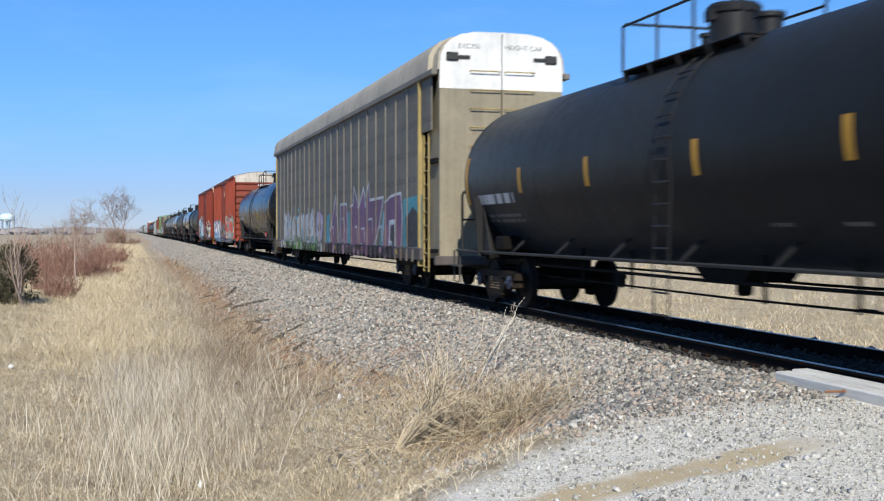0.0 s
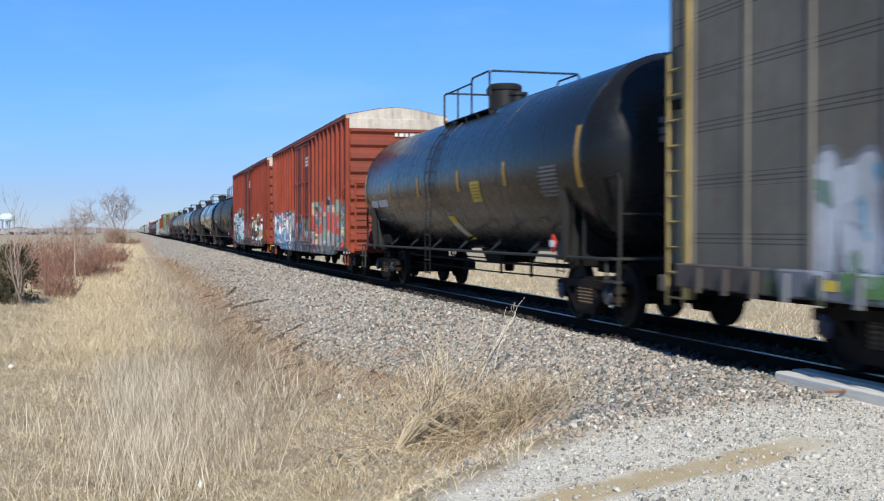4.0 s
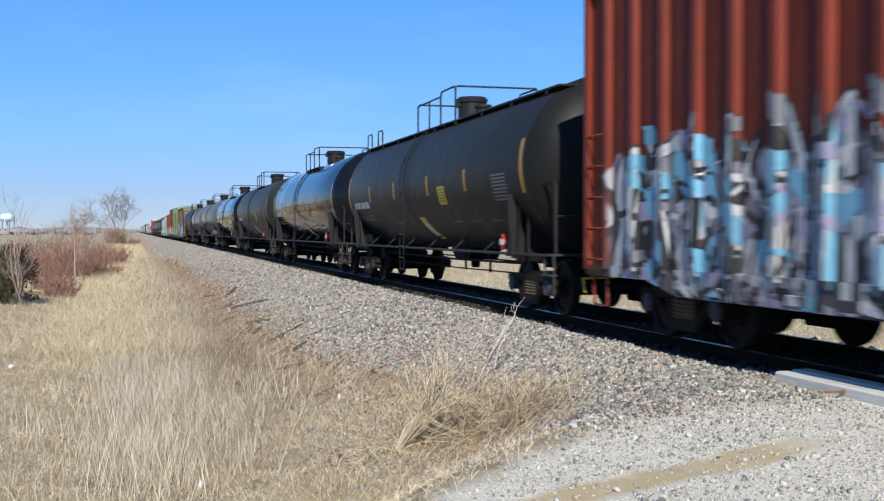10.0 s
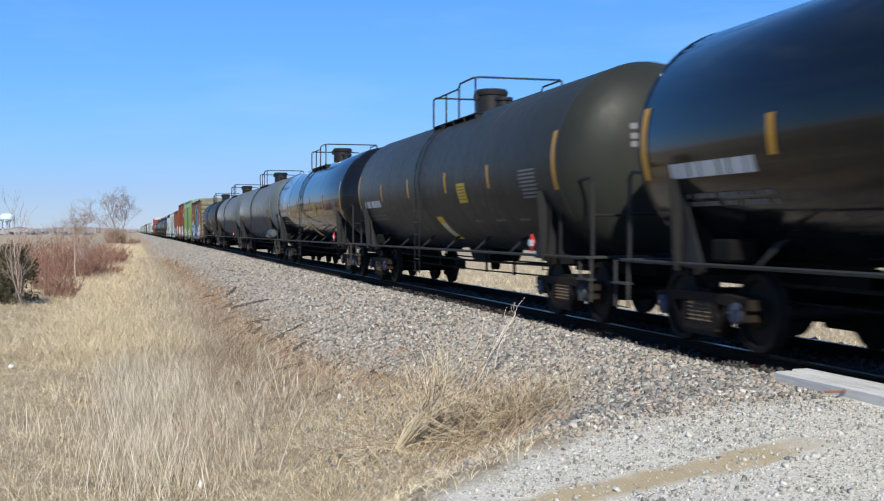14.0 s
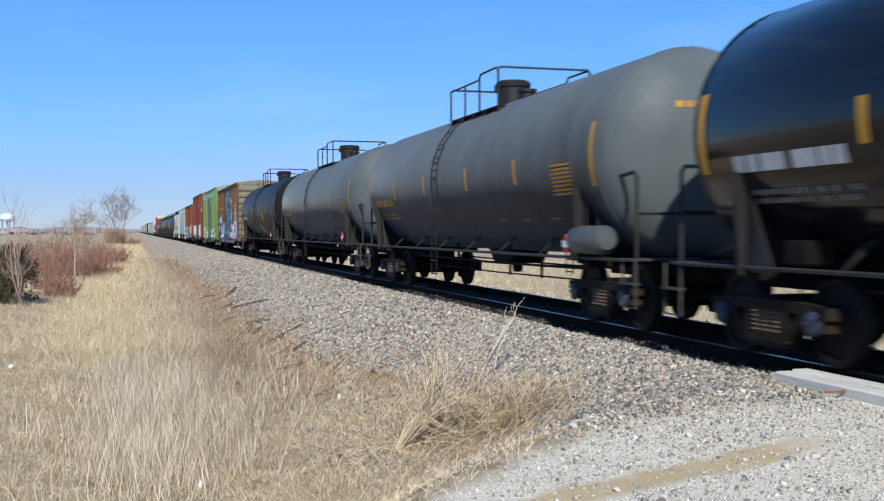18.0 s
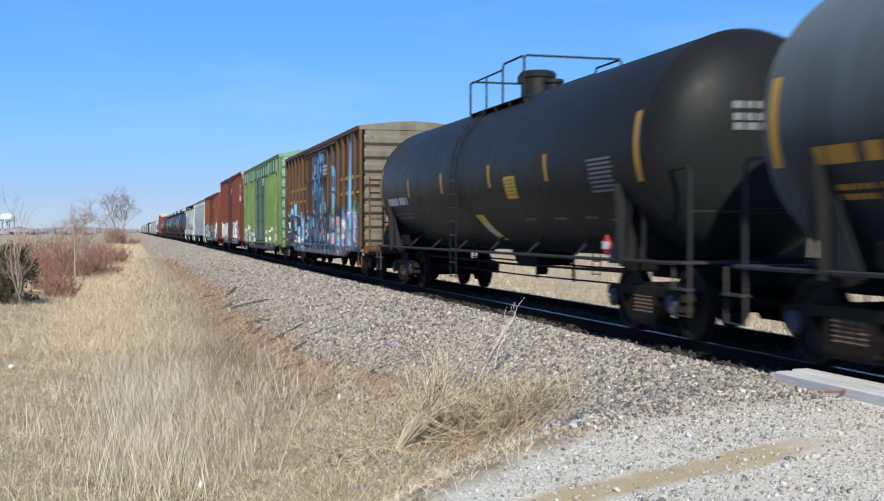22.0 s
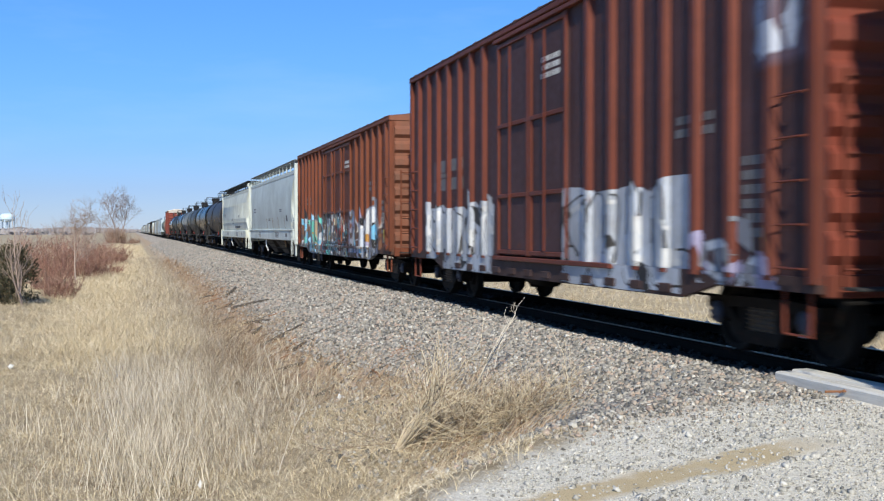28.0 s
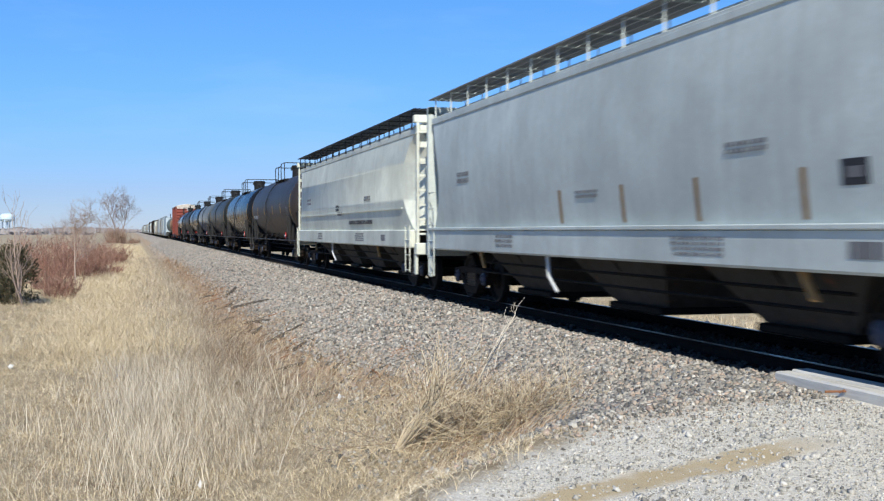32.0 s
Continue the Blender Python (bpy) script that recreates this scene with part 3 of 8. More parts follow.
def cap_mesh(s):
    g = Geo()
    g.lathe([(s * 1.09, 0.13), (s * 1.13, 0.12), (s * 1.14, 0.09), (s * 1.15, 0.05), (s * 1.15, 0)], 12, "x", (0, 0))
    for k in range(3):
        a = 2 * math.pi * k / 3
        g.lathe([(s * 1.14, 0.02), (s * 1.165, 0.018), (s * 1.165, 0)], 6, "x", (0.065 * math.cos(a), 0.065 * math.sin(a)))
    return g.mesh("bearing_cap", BEARING_CAP, 35)


def bolster_mesh():
    g = Geo()
    g.box(-1.05, 1.05, -0.2, 0.2, 0.45, 0.70, 0.03)
    g.lathe([(0.70, 0.2), (0.80, 0.19), (0.80, 0)], 14, "z", (0, 0))
    for s in (-1, 1):
        g.box(-0.85, 0.85, s * 0.40 - 0.05, s * 0.40 + 0.05, 0.30, 0.42, 0.01)
        for x in (-0.76, 0.76):
            g.box(x - 0.06, x + 0.06, s * 0.40, s * 0.43, 0.26, 0.52, 0.01)
    return g.mesh("bolster", SHADE_BLACK_STEEL, 35)


def coupler_mesh():
    """A knuckle coupler that points to -y, its face at y = 0."""
    g = Geo()
    g.box(-0.09, 0.09, 0.20, 0.95, 0.74, 0.92, 0.02)
    g.box(-0.16, 0.15, -0.02, 0.24, 0.68, 0.98, 0.03)
    g.box(-0.17, -0.03, -0.12, 0.05, 0.70, 0.96, 0.03)
    g.tube([(0.0, 0.1, 0.7), (0.05, 0.05, 0.52), (0.12, -0.05, 0.42), (0.05, -0.2, 0.40)], 0.028, 6)
    return g.mesh("coupler", SHADE_BLACK_STEEL, 35)


MESH = {"wheelset": wheelset_mesh(), "bolster": bolster_mesh(), "coupler": coupler_mesh()}
for side in (-1, 1):
    MESH["frame", side], MESH["springs", side], MESH["cap", side] = side_frame_mesh(side), springs_mesh(side), cap_mesh(side)


def running_gear(car, truck_y, half, roll=True):
    for y in (-truck_y, truck_y):
        truck = part("truck", MESH["bolster"], None, car, "four-wheel truck under the wagon", at=(0, y, 0))
        for s in (-1, 1):
            part("side_frame", MESH["frame", s], None, truck)
            for y2 in (-0.2, 0.0, 0.2):
                part("spring", MESH["springs", s], None, truck, at=(0, y2, 0))
        for w in (-0.889, 0.889):
            ws = part("wheelset", MESH["wheelset"], None, truck, at=(0, w, WHEEL_R))
            if roll:
                ROLLING.append((ws, w))
            for s in (-1, 1):
                part("bearing_cap", MESH["cap", s], None, truck, at=(0, w, WHEEL_R))
    for s in (-1, 1):
        c = part("coupler", MESH["coupler"], None, car, at=(0, s * half, 0))
        if s > 0:
            c.rotation_euler = (0, 0, math.pi)


CARS = []       # (thing, y of its centre at the start)


def place(car, y0, y1):
    CARS.append((car, (y0 + y1) / 2))
    car.location = (TRACK_X, (y0 + y1) / 2, 0)


# ---------------------------------------------------------------- tank wagons
TANK_R, TANK_Z = 1.5, 2.5


def shell_patch(y0, y1, z0, z1, lift=0.006, shear=0.0, rows=5, r=TANK_R, side=-1):
    g = Geo()
    vs = []
    for i in range(rows + 1):
        z = z0 + (z1 - z0) * i / rows
        x = side * math.sqrt(max(0.0, (r + lift) ** 2 - (z - TANK_Z) ** 2))
        d = shear * (i / rows - 0.5)
        vs += [(x, y0 + d, z), (x, y1 + d, z)]
    return g.add(vs, [(2 * i, 2 * i + 1, 2 * i + 3, 2 * i + 2) for i in range(rows)])


def merge(*gs):
    out = Geo()
    for g in gs:
        out.add(g.v, g.f)
    return out


def lettering(rng, y0, y1, z0, z1, r=TANK_R, gaps=0.35, rows=2):
    """A block of small bars that stands for stencilled writing on the shell."""
    g = Geo()
    h = (z1 - z0) / rows
    for k in range(rows):
        y = y1
        while y > y0 + 0.05:
            w = min(rng.uniform(0.06, 0.2) * max(0.5, h / 0.12), y - y0)
            p = shell_patch(y - w, y, z0 + k * h + h * 0.2, z0 + k * h + h * 0.8, 0.007, 0, 1, r)
            g.add(p.v, p.f)
            y -= w + rng.uniform(0.02, 0.05) + (0.1 if rng.random() < gaps else 0)
    return g


RESERVOIR = painted("grey_reservoir", (0.075, 0.092, 0.102), 0.45, 0.3, 0.05)


def tank_wagon(y0, y1, paint, label, seed, shift=0.0, rung_y=0.75, low=0.0, tape=ORANGE_TAPE, mark=STENCIL_WHITE, r=TANK_R, plates=True, roll=True, bars=True,
               fittings=None, reservoir=False, walkway=False, top_mat=None, short=0.0):
    rng = random.Random(seed)
    fit = fittings or BLACK_RAIL
    car = thing("tank_wagon", label, "tank wagon", TRAIN)
    half = (y1 - y0) / 2
    s_end = half - 1.45                    # end of the straight shell
    prof = []
    for k in range(9):
        a = math.pi / 2 * k / 8
        prof.append((s_end + 0.66 * math.cos(a), r * math.sin(a)))
    prof = [(-a, b) for a, b in prof] + [(-s_end * 0.5, r), (0, r), (s_end * 0.5, r)] + prof[::-1]
    g = Geo().lathe(prof, 56, "y", (0, TANK_Z))
    part("tank_shell", g, paint, car, smooth=50)
    # weld bands round the shell
    for y in (-s_end, s_end):
        w = Geo().lathe([(y - 0.03, r - 0.01), (y - 0.03, r + 0.005), (y + 0.03, r + 0.005), (y + 0.03, r - 0.01)], 56, "y", (0, TANK_Z))
        part("head_seam", w, paint, car, smooth=50)
    for y in (-s_end * 0.5, s_end * 0.02, s_end * 0.5):
        w = Geo().lathe([(y - 0.012, r - 0.01), (y - 0.008, r + 0.003), (y + 0.008, r + 0.003), (y + 0.012, r - 0.01)], 56, "y", (0, TANK_Z))
        part("girth_weld", w, paint, car, smooth=50)
    # reflective strips
    ys = [y + shift for y in (4.65, 1.8, -1.4, -4.25)]
    for side in (-1, 1):
        for y in ys:
            part("reflective_strip", shell_patch(y - 0.065, y + 0.065, 2.16, 2.58, 0.008, 0, 5, r, side), tape, car, "faded yellow reflective strip")
        for y in (-s_end + 0.12, s_end - 0.12):
            part("reflective_strip", shell_patch(y - 0.07, y + 0.07, 2.02, 2.92, 0.008, 0, 8, r, side), tape, car, "tall yellow reflective strip")
    if plates:
        pl = part("warning_panel", shell_patch(-2.78, -2.22, 1.94, 2.32, 0.009, 0, 4, r), YELLOW_PAINT, car, "yellow warning panel")
        part("panel_lettering", merge(*[shell_patch(-2.72, -2.28, z, z + 0.025, 0.012, 0, 1, r) for z in (2.0, 2.06, 2.12, 2.18, 2.24)]), STENCIL_ORANGE, pl)
        lo = part("lower_panel", shell_patch(-0.48, 0.00, 1.22, 1.70, 0.009, 0.14, 4, r), YELLOW_PAINT, car, "slanted yellow and white panel")
        part("panel_lettering", shell_patch(-0.42, -0.10, 1.30, 1.56, 0.012, 0.07, 3, r), STENCIL_WHITE, lo)
    if bars:
        part("lettering", merge(*[shell_patch(-6.72 + rng.uniform(0, 0.06), -5.85 - rng.uniform(0, 0.12), z, z + 0.034, 0.007, 0, 1, r)
                                  for z in [1.93 + 0.062 * k for k in range(8)]]), STENCIL_GREY if mark is STENCIL_WHITE else mark, car, "block of small stencilled lines")
        part("lettering", lettering(rng, 4.95, 6.9, 1.95, 2.24, r, 0.3, 1), mark, car, "stencilled reporting marks")
        part("lettering", lettering(rng, 4.85, 6.7, 1.66, 1.84, r, 0.3, 2), STENCIL_GREY if mark is STENCIL_WHITE else mark, car, "small stencilled lines")
        for y in (-2.6, -3.9, -5.2):
            part("lettering", lettering(rng, y - 0.5, y, 1.55, 1.62, r, 0.1, 1), STENCIL_GREY, car)
        part("lettering", merge(*[shell_patch(-6.55, -6.05, z, z + 0.03, 0.007, 0.1, 1, r) for z in (1.38, 1.43, 1.48, 1.53)]), STENCIL_GREY, car)
        # bars on the leading head
        g = Geo()
        for z in ((2.95, 2.80, 2.68) if mark is STENCIL_WHITE else (3.12,)):
            x = -0.55
            while x < 0.15:
                w = rng.uniform(0.08, 0.16)
                pts = []
                for zz in (z - 0.045, z + 0.045):
                    for xx in (x, x + w):
                        q = 1 - (xx * xx + (zz - TANK_Z) ** 2) / (r * r)
                        pts.append((xx, -s_end - 0.666 * math.sqrt(max(q, 0)) - 0.004, zz))
                g.add(pts, [(0, 1, 3, 2)])
                x += w + 0.035
        part("lettering", g, STENCIL_GREY if mark is STENCIL_WHITE else mark, car, "reporting marks on the tank head")
    # manway housing and platform
    dome = part("manway_housing", Geo().lathe([(3.9, 0.33), (4.36, 0.33), (4.38, 0.36), (4.46, 0.37), (4.51, 0.32), (4.52, 0)], 18, "z", (0, 0.1)), top_mat or fit, car, smooth=35)
    part("housing_latch", Geo().box(-0.39, -0.31, 0.0, 0.2, 4.27, 4.42, 0.01), fit, dome)
    part("nozzle", Geo().lathe([(3.9, 0.16), (4.18, 0.16), (4.18, 0.2), (4.24, 0.2), (4.25, 0)], 12, "z", (0, -0.75)), fit, car, smooth=35)
    part("vent_valve", Geo().lathe([(3.9, 0.1), (4.22, 0.1), (4.22, 0.14), (4.27, 0.14), (4.27, 0)], 10, "z", (0.1, 0.95)), fit, car, smooth=35)
    for yy, zz in ((-1.74, 4.52), (1.52, 4.46)):
        cross = [(-0.94, yy, zz - 0.06), (-0.90, yy, zz), (0.90, yy, zz), (0.94, yy, zz - 0.06), (0.94, yy, 3.8)]
        part("cross_rail", Geo().tube(cross, 0.021, 6), fit, car)
    for side in (-1, 1):
        g = Geo().box(min(side * 0.46, side * 0.94), max(side * 0.46, side * 0.94), -1.75, 1.55, 3.775, 3.80, 0.008)
        pf = part("platform", g, fit, car, "steel grating walkway")
        for y in (-1.7, -0.9, -0.1, 0.7, 1.5):
            pr = [(side * 0.5, 3.75), (side * 0.5, 3.775), (side * 0.94, 3.775), (side * 0.94, 3.74), (side * 0.90, 3.64), (side * 0.87, 3.64), (side * 0.86, 3.74)]
            part("platform_bracket", Geo().prism(pr, "y", y - 0.025, y + 0.025), fit, pf)
        rail = Geo()
        x = side * 0.94
        rail.tube([(x, 1.52, 3.78), (x, 1.52, 4.42)], 0.021, 6)
        rail.tube([(x, -0.55, 3.78), (x, -0.55, 4.44), (x, -0.62, 4.52), (x, -1.67, 4.52), (x, -1.74, 4.44), (x, -1.74, 3.78)], 0.021, 6)
        rail.tube([(x, 1.52, 4.42), (x, -0.55, 4.42)], 0.019, 6)
        rail.tube([(x, 0.45, 3.78), (x, 0.45, 4.42)], 0.019, 6)
        part("handrail", rail, fit, pf)
        # ladder
        lad = Geo()
        for y in (rung_y - 0.2, rung_y + 0.2):
            pts = []
            for k in range(9):
                a = radians(-58 + k * 14.5)
                pts.append((side * (r + 0.05) * math.cos(a), y, TANK_Z + (r + 0.05) * math.sin(a)))
            lad.tube([(side * (r + 0.03), y, 0.45)] + [(side * (r + 0.04), y, 1.1)] + [p for p in pts if p[2] > 1.9], 0.012, 5)
        for k in range(13):
            z = 0.5 + k * 0.27
            if z < 2.2:
                x = side * (r + 0.045)
            else:
                x = side * math.sqrt(max(0, (r + 0.055) ** 2 - (z - TANK_Z) ** 2))
            if abs(x) > 0.5:
                lad.tube([(x, rung_y - 0.2, z), (x, rung_y + 0.2, z)], 0.014, 5)
        part("ladder", lad, fit, car)
        # side pipe rail, brackets
        part("side_rail", Geo().tube([(side * 1.37, -half + 0.75, 1.0), (side * 1.37, half - 0.75, 1.0)], 0.026, 6), GREY_FITTING, car)
        for k in range(6):
            y = -5.1 + k * 2.04
            part("rail_bracket", Geo().prism([(side * 1.38, 1.0), (side * 1.36, 1.03), (side * 1.12, 1.27), (side * 1.0, 1.30)], "y", y - 0.025, y + 0.025), BLACK_RAIL, car)
    # stub sills, saddles, end platforms
    for e in (-1, 1):
        yt = e * (half - 2.25)
        a, b = sorted((e * (half - 0.55), e * (half - 3.6)))
        part("stub_sill", Geo().box(-0.3, 0.3, a, b, 0.72, 1.06, 0.02), SHADE_BLACK_STEEL, car)
        for s in (-1, 1):
            pr = [(s * 1.42, 0.92), (s * 0.32, 0.90), (s * 0.32, 1.12), (s * 0.95, 1.35), (s * 1.42, 2.02), (s * 1.50, 2.02)]
            part("saddle", Geo().prism(pr, "y", yt - 0.02, yt + 0.02), fit, car)
            part("saddle_gusset", Geo().prism([(yt - e * 0.55, 0.95), (yt + e * 0.02, 0.95), (yt + e * 0.22, 1.95), (yt + e * 0.02, 1.95)], "x", s * 1.33 - 0.012, s * 1.33 + 0.012), fit, car)
        part("bolster_web", Geo().box(-1.3, 1.3, yt - 0.14, yt + 0.14, 0.86, 1.02, 0.01), SHADE_BLACK_STEEL, car)
        a, b = sorted((e * (half - 1.0), e * (half - 0.58)))
        part("end_platform", Geo().box(-1.38, 1.38, a, b, 0.985, 1.025, 0.008), GREY_FITTING, car)
        hr = Geo()
        yy = e * (half - 0.62)
        for s in (-1, 1):
            hr.tube([(s * 1.25, yy, 1.0), (s * 1.25, yy, 2.10), (s * 1.25, yy - e * 0.08, 2.17), (s * 1.25, yy - e * 1.12, 2.10), (s * 1.25, yy - e * 1.24, 1.98), (s * 1.25, yy - e * 1.26, 1.0)], 0.026, 6)
        hr.tube([(-1.25, yy, 1.62), (1.25, yy, 1.62)], 0.02, 6)
        part("end_handrail", hr, fit, car)
        for s in (-1, 1):
            x = s * 1.36
            part("end_step", Geo().tube([(x, yy - 0.2, 1.0), (x, yy - 0.2, 0.38), (x, yy + 0.2, 0.38), (x, yy + 0.2, 1.0)], 0.022, 4), GREY_FITTING, car)
            part("step_tread", Geo().box(x - 0.06, x + 0.06, yy - 0.2, yy + 0.2, 0.68, 0.71), GREY_FITTING, car)
    # placards on the saddles, brake gear, outlet
    pc = Geo()
    yp = -(half - 2.45)
    pc.add([(-1.53, yp, 1.06), (-1.53, yp - 0.13, 1.2), (-1.53, yp, 1.34), (-1.53, yp + 0.13, 1.2),
            (-1.50, yp, 1.06), (-1.50, yp - 0.13, 1.2), (-1.50, yp, 1.34), (-1.50, yp + 0.13, 1.2)],
           [(0, 1, 2, 3), (7, 6, 5, 4), (0, 4, 5, 1), (1, 5, 6, 2), (2, 6, 7, 3), (3, 7, 4, 0)])
    placard = part("placard", pc, RED_PAINT, car, "red and white diamond placard")
    part("placard_band", Geo().box(-1.537, -1.531, yp - 0.10, yp + 0.10, 1.15, 1.25), WHITE_PAINT, placard)
    part("outlet_skid", Geo().prism([(-1.1, 1.02), (-0.75, 0.74), (0.25, 0.74), (0.65, 1.02)], "x", -0.35, 0.35), SHADE_BLACK_STEEL, car)
    part("outlet_valve", Geo().lathe([(0.55, 0.0), (0.55, 0.09), (0.62, 0.11), (0.78, 0.11)], 10, "z", (0, -0.2)), SHADE_BLACK_STEEL, car, smooth=35)
    for x, z, rr in ((-0.75, 0.80, 0.024), (-0.62, 0.60, 0.016), (0.7, 0.74, 0.02)):
        part("brake_rod", Geo().tube([(x, -half + 3.1, z), (x, -0.8, z - 0.03), (x, half - 3.1, z)], rr, 5), SHADE_BLACK_STEEL, car)
    for y in (-3.6, -1.9, 1.6, 3.4):
        part("rod_hanger", Geo().box(-0.77, -0.73, y - 0.02, y + 0.02, 0.56, 1.12), SHADE_BLACK_STEEL, car)
    if walkway:
        part("roof_walkway", Geo().box(-0.95, -0.40, -s_end - 0.2, s_end + 0.1, r + TANK_Z - 0.24, r + TANK_Z - 0.20, 0.01), fit, car, "walkway along the top of the tank")
        for k in range(9):
            y = -s_end + 0.4 + k * (2 * s_end - 0.8) / 8
            part("walkway_bracket", Geo().prism([(-0.95, 3.70), (-0.95, 3.76), (-0.40, 3.76), (-0.40, 3.85), (-0.9, 3.62)], "y", y - 0.02, y + 0.02), fit, car)
        for y in (s_end - 0.1, s_end - 1.5):
            part("grab_loop", Geo().tube([(-0.93, y, 3.78), (-0.93, y, 4.12), (-0.93, y - 0.08, 4.2), (-0.93, y - 0.5, 4.2), (-0.93, y - 0.56, 4.12), (-0.93, y - 0.56, 3.78)], 0.02, 6), fit, car)
    if reservoir:
        part("air_reservoir", Geo().lathe([(-7.75, 0), (-7.73, 0.13), (-7.63, 0.21), (-6.72, 0.21), (-6.62, 0.13), (-6.6, 0)], 18, "y", (-1.34, 1.26)), RESERVOIR, car, smooth=40)
    else:
        part("brake_valve", Geo().box(-1.30, -0.95, half - 3.3, half - 2.9, 1.04, 1.30, 0.03), SHADE_BLACK_STEEL, car)
    part("hand_brake", Geo().lathe([(-half + 0.80, 0.0), (-half + 0.78, 0.26), (-half + 0.75, 0.28), (-half + 0.72, 0.26), (-half + 0.74, 0)], 16, "y", (0.75, 1.75)), fit, car, smooth=40)
    if low:
        upper = ("tank_shell", "head_seam", "girth_weld", "reflective_strip", "lettering", "manway_housing", "nozzle", "vent_valve", "cross_rail", "platform", "ladder")
        for ob in car.children:
            if ob.name.split(".")[0] in upper:
                ob.location.z -= low
    running_gear(car, half - 2.23, half, roll)
    place(car, y0, y1)
    return car

# ---------------------------------------------------------------- sprayed paint on the wagon sides
CANS = {"silver": (0.50, 0.53, 0.58), "white": (0.64, 0.64, 0.63), "black": (0.018, 0.018, 0.021), "teal": (0.05, 0.27, 0.34), "cyan": (0.17, 0.43, 0.60), "blue": (0.08, 0.19, 0.37),
        "navy": (0.04, 0.055, 0.14), "purple": (0.135, 0.062, 0.145), "mauve": (0.195, 0.088, 0.155), "lilac": (0.34, 0.31, 0.45), "green": (0.10, 0.23, 0.08), "mint": (0.13, 0.45, 0.37),
        "sage": (0.17, 0.25, 0.21), "red": (0.42, 0.055, 0.04), "peach": (0.50, 0.30, 0.21), "cream": (0.54, 0.50, 0.33), "tan": (0.42, 0.31, 0.20), "grey": (0.20, 0.21, 0.24), "rose": (0.48, 0.25, 0.30), "amber": (0.46, 0.22, 0.03)}
CAN_PAINT = {}
GLYPHS = {"bend": (((0.9, 0.86), (0.55, 1), (0.15, 0.85), (0.2, 0.6), (0.8, 0.42), (0.85, 0.15), (0.45, 0), (0.1, 0.14)),),
          "cup": (((0.1, 1), (0.12, 0.2), (0.5, 0), (0.88, 0.2), (0.9, 1)),),
          "ring": (((0.5, 1), (0.12, 0.8), (0.1, 0.25), (0.5, 0), (0.88, 0.25), (0.9, 0.8), (0.5, 1)),),
          "arch": (((0.08, 0), (0.15, 0.7), (0.5, 1), (0.85, 0.75), (0.95, 0)), ((0.3, 0.1), (0.62, 0.55))),
          "post": (((0.5, 0), (0.5, 1)),),
          "fork": (((0.1, 0), (0.2, 1)), ((0.95, 0.9), (0.5, 0.55), (0.6, 0))),
          "step": (((0.15, 1), (0.15, 0.05), (0.9, 0.05)),),
          "gate": (((0.1, 0), (0.15, 1)), ((0.5, 0.9), (0.55, 0.1)), ((0.9, 0), (0.85, 1), (0.6, 0.95))),
          "flag": (((0.1, 0), (0.15, 0.9), (0.75, 1.0), (0.95, 0.6)), ((0.4, 0.55), (0.5, 0.1), (0.95, 0))),
          "comb": (((0.85, 1), (0.15, 0.9), (0.2, 0.35), (0.8, 0.3), (0.9, 0)), ((0.55, 0.75), (0.6, 0.5)))}


def can(colour):
    if colour not in CAN_PAINT:
        CAN_PAINT[colour] = painted("spray_" + colour, CANS[colour], 0.55, 0.45, 0.12, 0.3, bumpy=0.05)
    return CAN_PAINT[colour]


def capsule(a, b, w):
    """The outline of a stroke from a to b with round ends."""
    ang = math.atan2(b[1] - a[1], b[0] - a[0])
    pts = []
    for c, off in ((b, -90), (a, 90)):
        pts += [(c[0] + w * math.cos(ang + radians(off + 36 * k)), c[1] + w * math.sin(ang + radians(off + 36 * k))) for k in range(6)]
    return pts


class Coat:
    """One coat of paint: outlines in (y, z), laid on the metal as narrow strips."""

    def __init__(self):
        self.polys = []

    def stroke(self, pts, w):
        for a, b in zip(pts, pts[1:]):
            self.polys.append(capsule(a, b, w / 2))

    def spans(self, y, lo, hi):
        out = []
        for p in self.polys:
            zs = sorted(a[1] + (b[1] - a[1]) * (y - a[0]) / (b[0] - a[0]) for a, b in zip(p, p[1:] + p[:1]) if (a[0] <= y) != (b[0] <= y))
            out += [(max(lo, u), min(hi, v)) for u, v in zip(zs[::2], zs[1::2]) if min(hi, v) - max(lo, u) > 0.004]
        out.sort()
        merged = []
        for u, v in out:
            if merged and u <= merged[-1][1] + 0.004:
                merged[-1][1] = max(merged[-1][1], v)
            else:
                merged.append([u, v])
        return merged

    def lay(self, metal, edges, lift, lo=-9.0, hi=9.0, step=0.05):
        y0, y1 = min(q[0] for p in self.polys for q in p), max(q[0] for p in self.polys for q in p)
        cuts = sorted({round(y0 + k * step, 4) for k in range(int((y1 - y0) / step) + 2)} | {e for e in edges if y0 < e < y1})
        g = Geo()
        for a, b in zip(cuts, cuts[1:]):
            if b - a < 0.004:
                continue
            A, B, M = (self.spans(y, lo, hi) for y in (a + 0.001, b - 0.001, (a + b) / 2))
            if not (len(A) == len(B) == len(M)):
                A = B = M
            xa, xb = -(metal(a + 0.001) + lift), -(metal(b - 0.001) + lift)
            for (u, v), (p, q) in zip(A, B):
                g.add([(xa, a, u), (xb, b, p), (xb, b, q), (xa, a, v)], [(0, 1, 2, 3)])
        return g


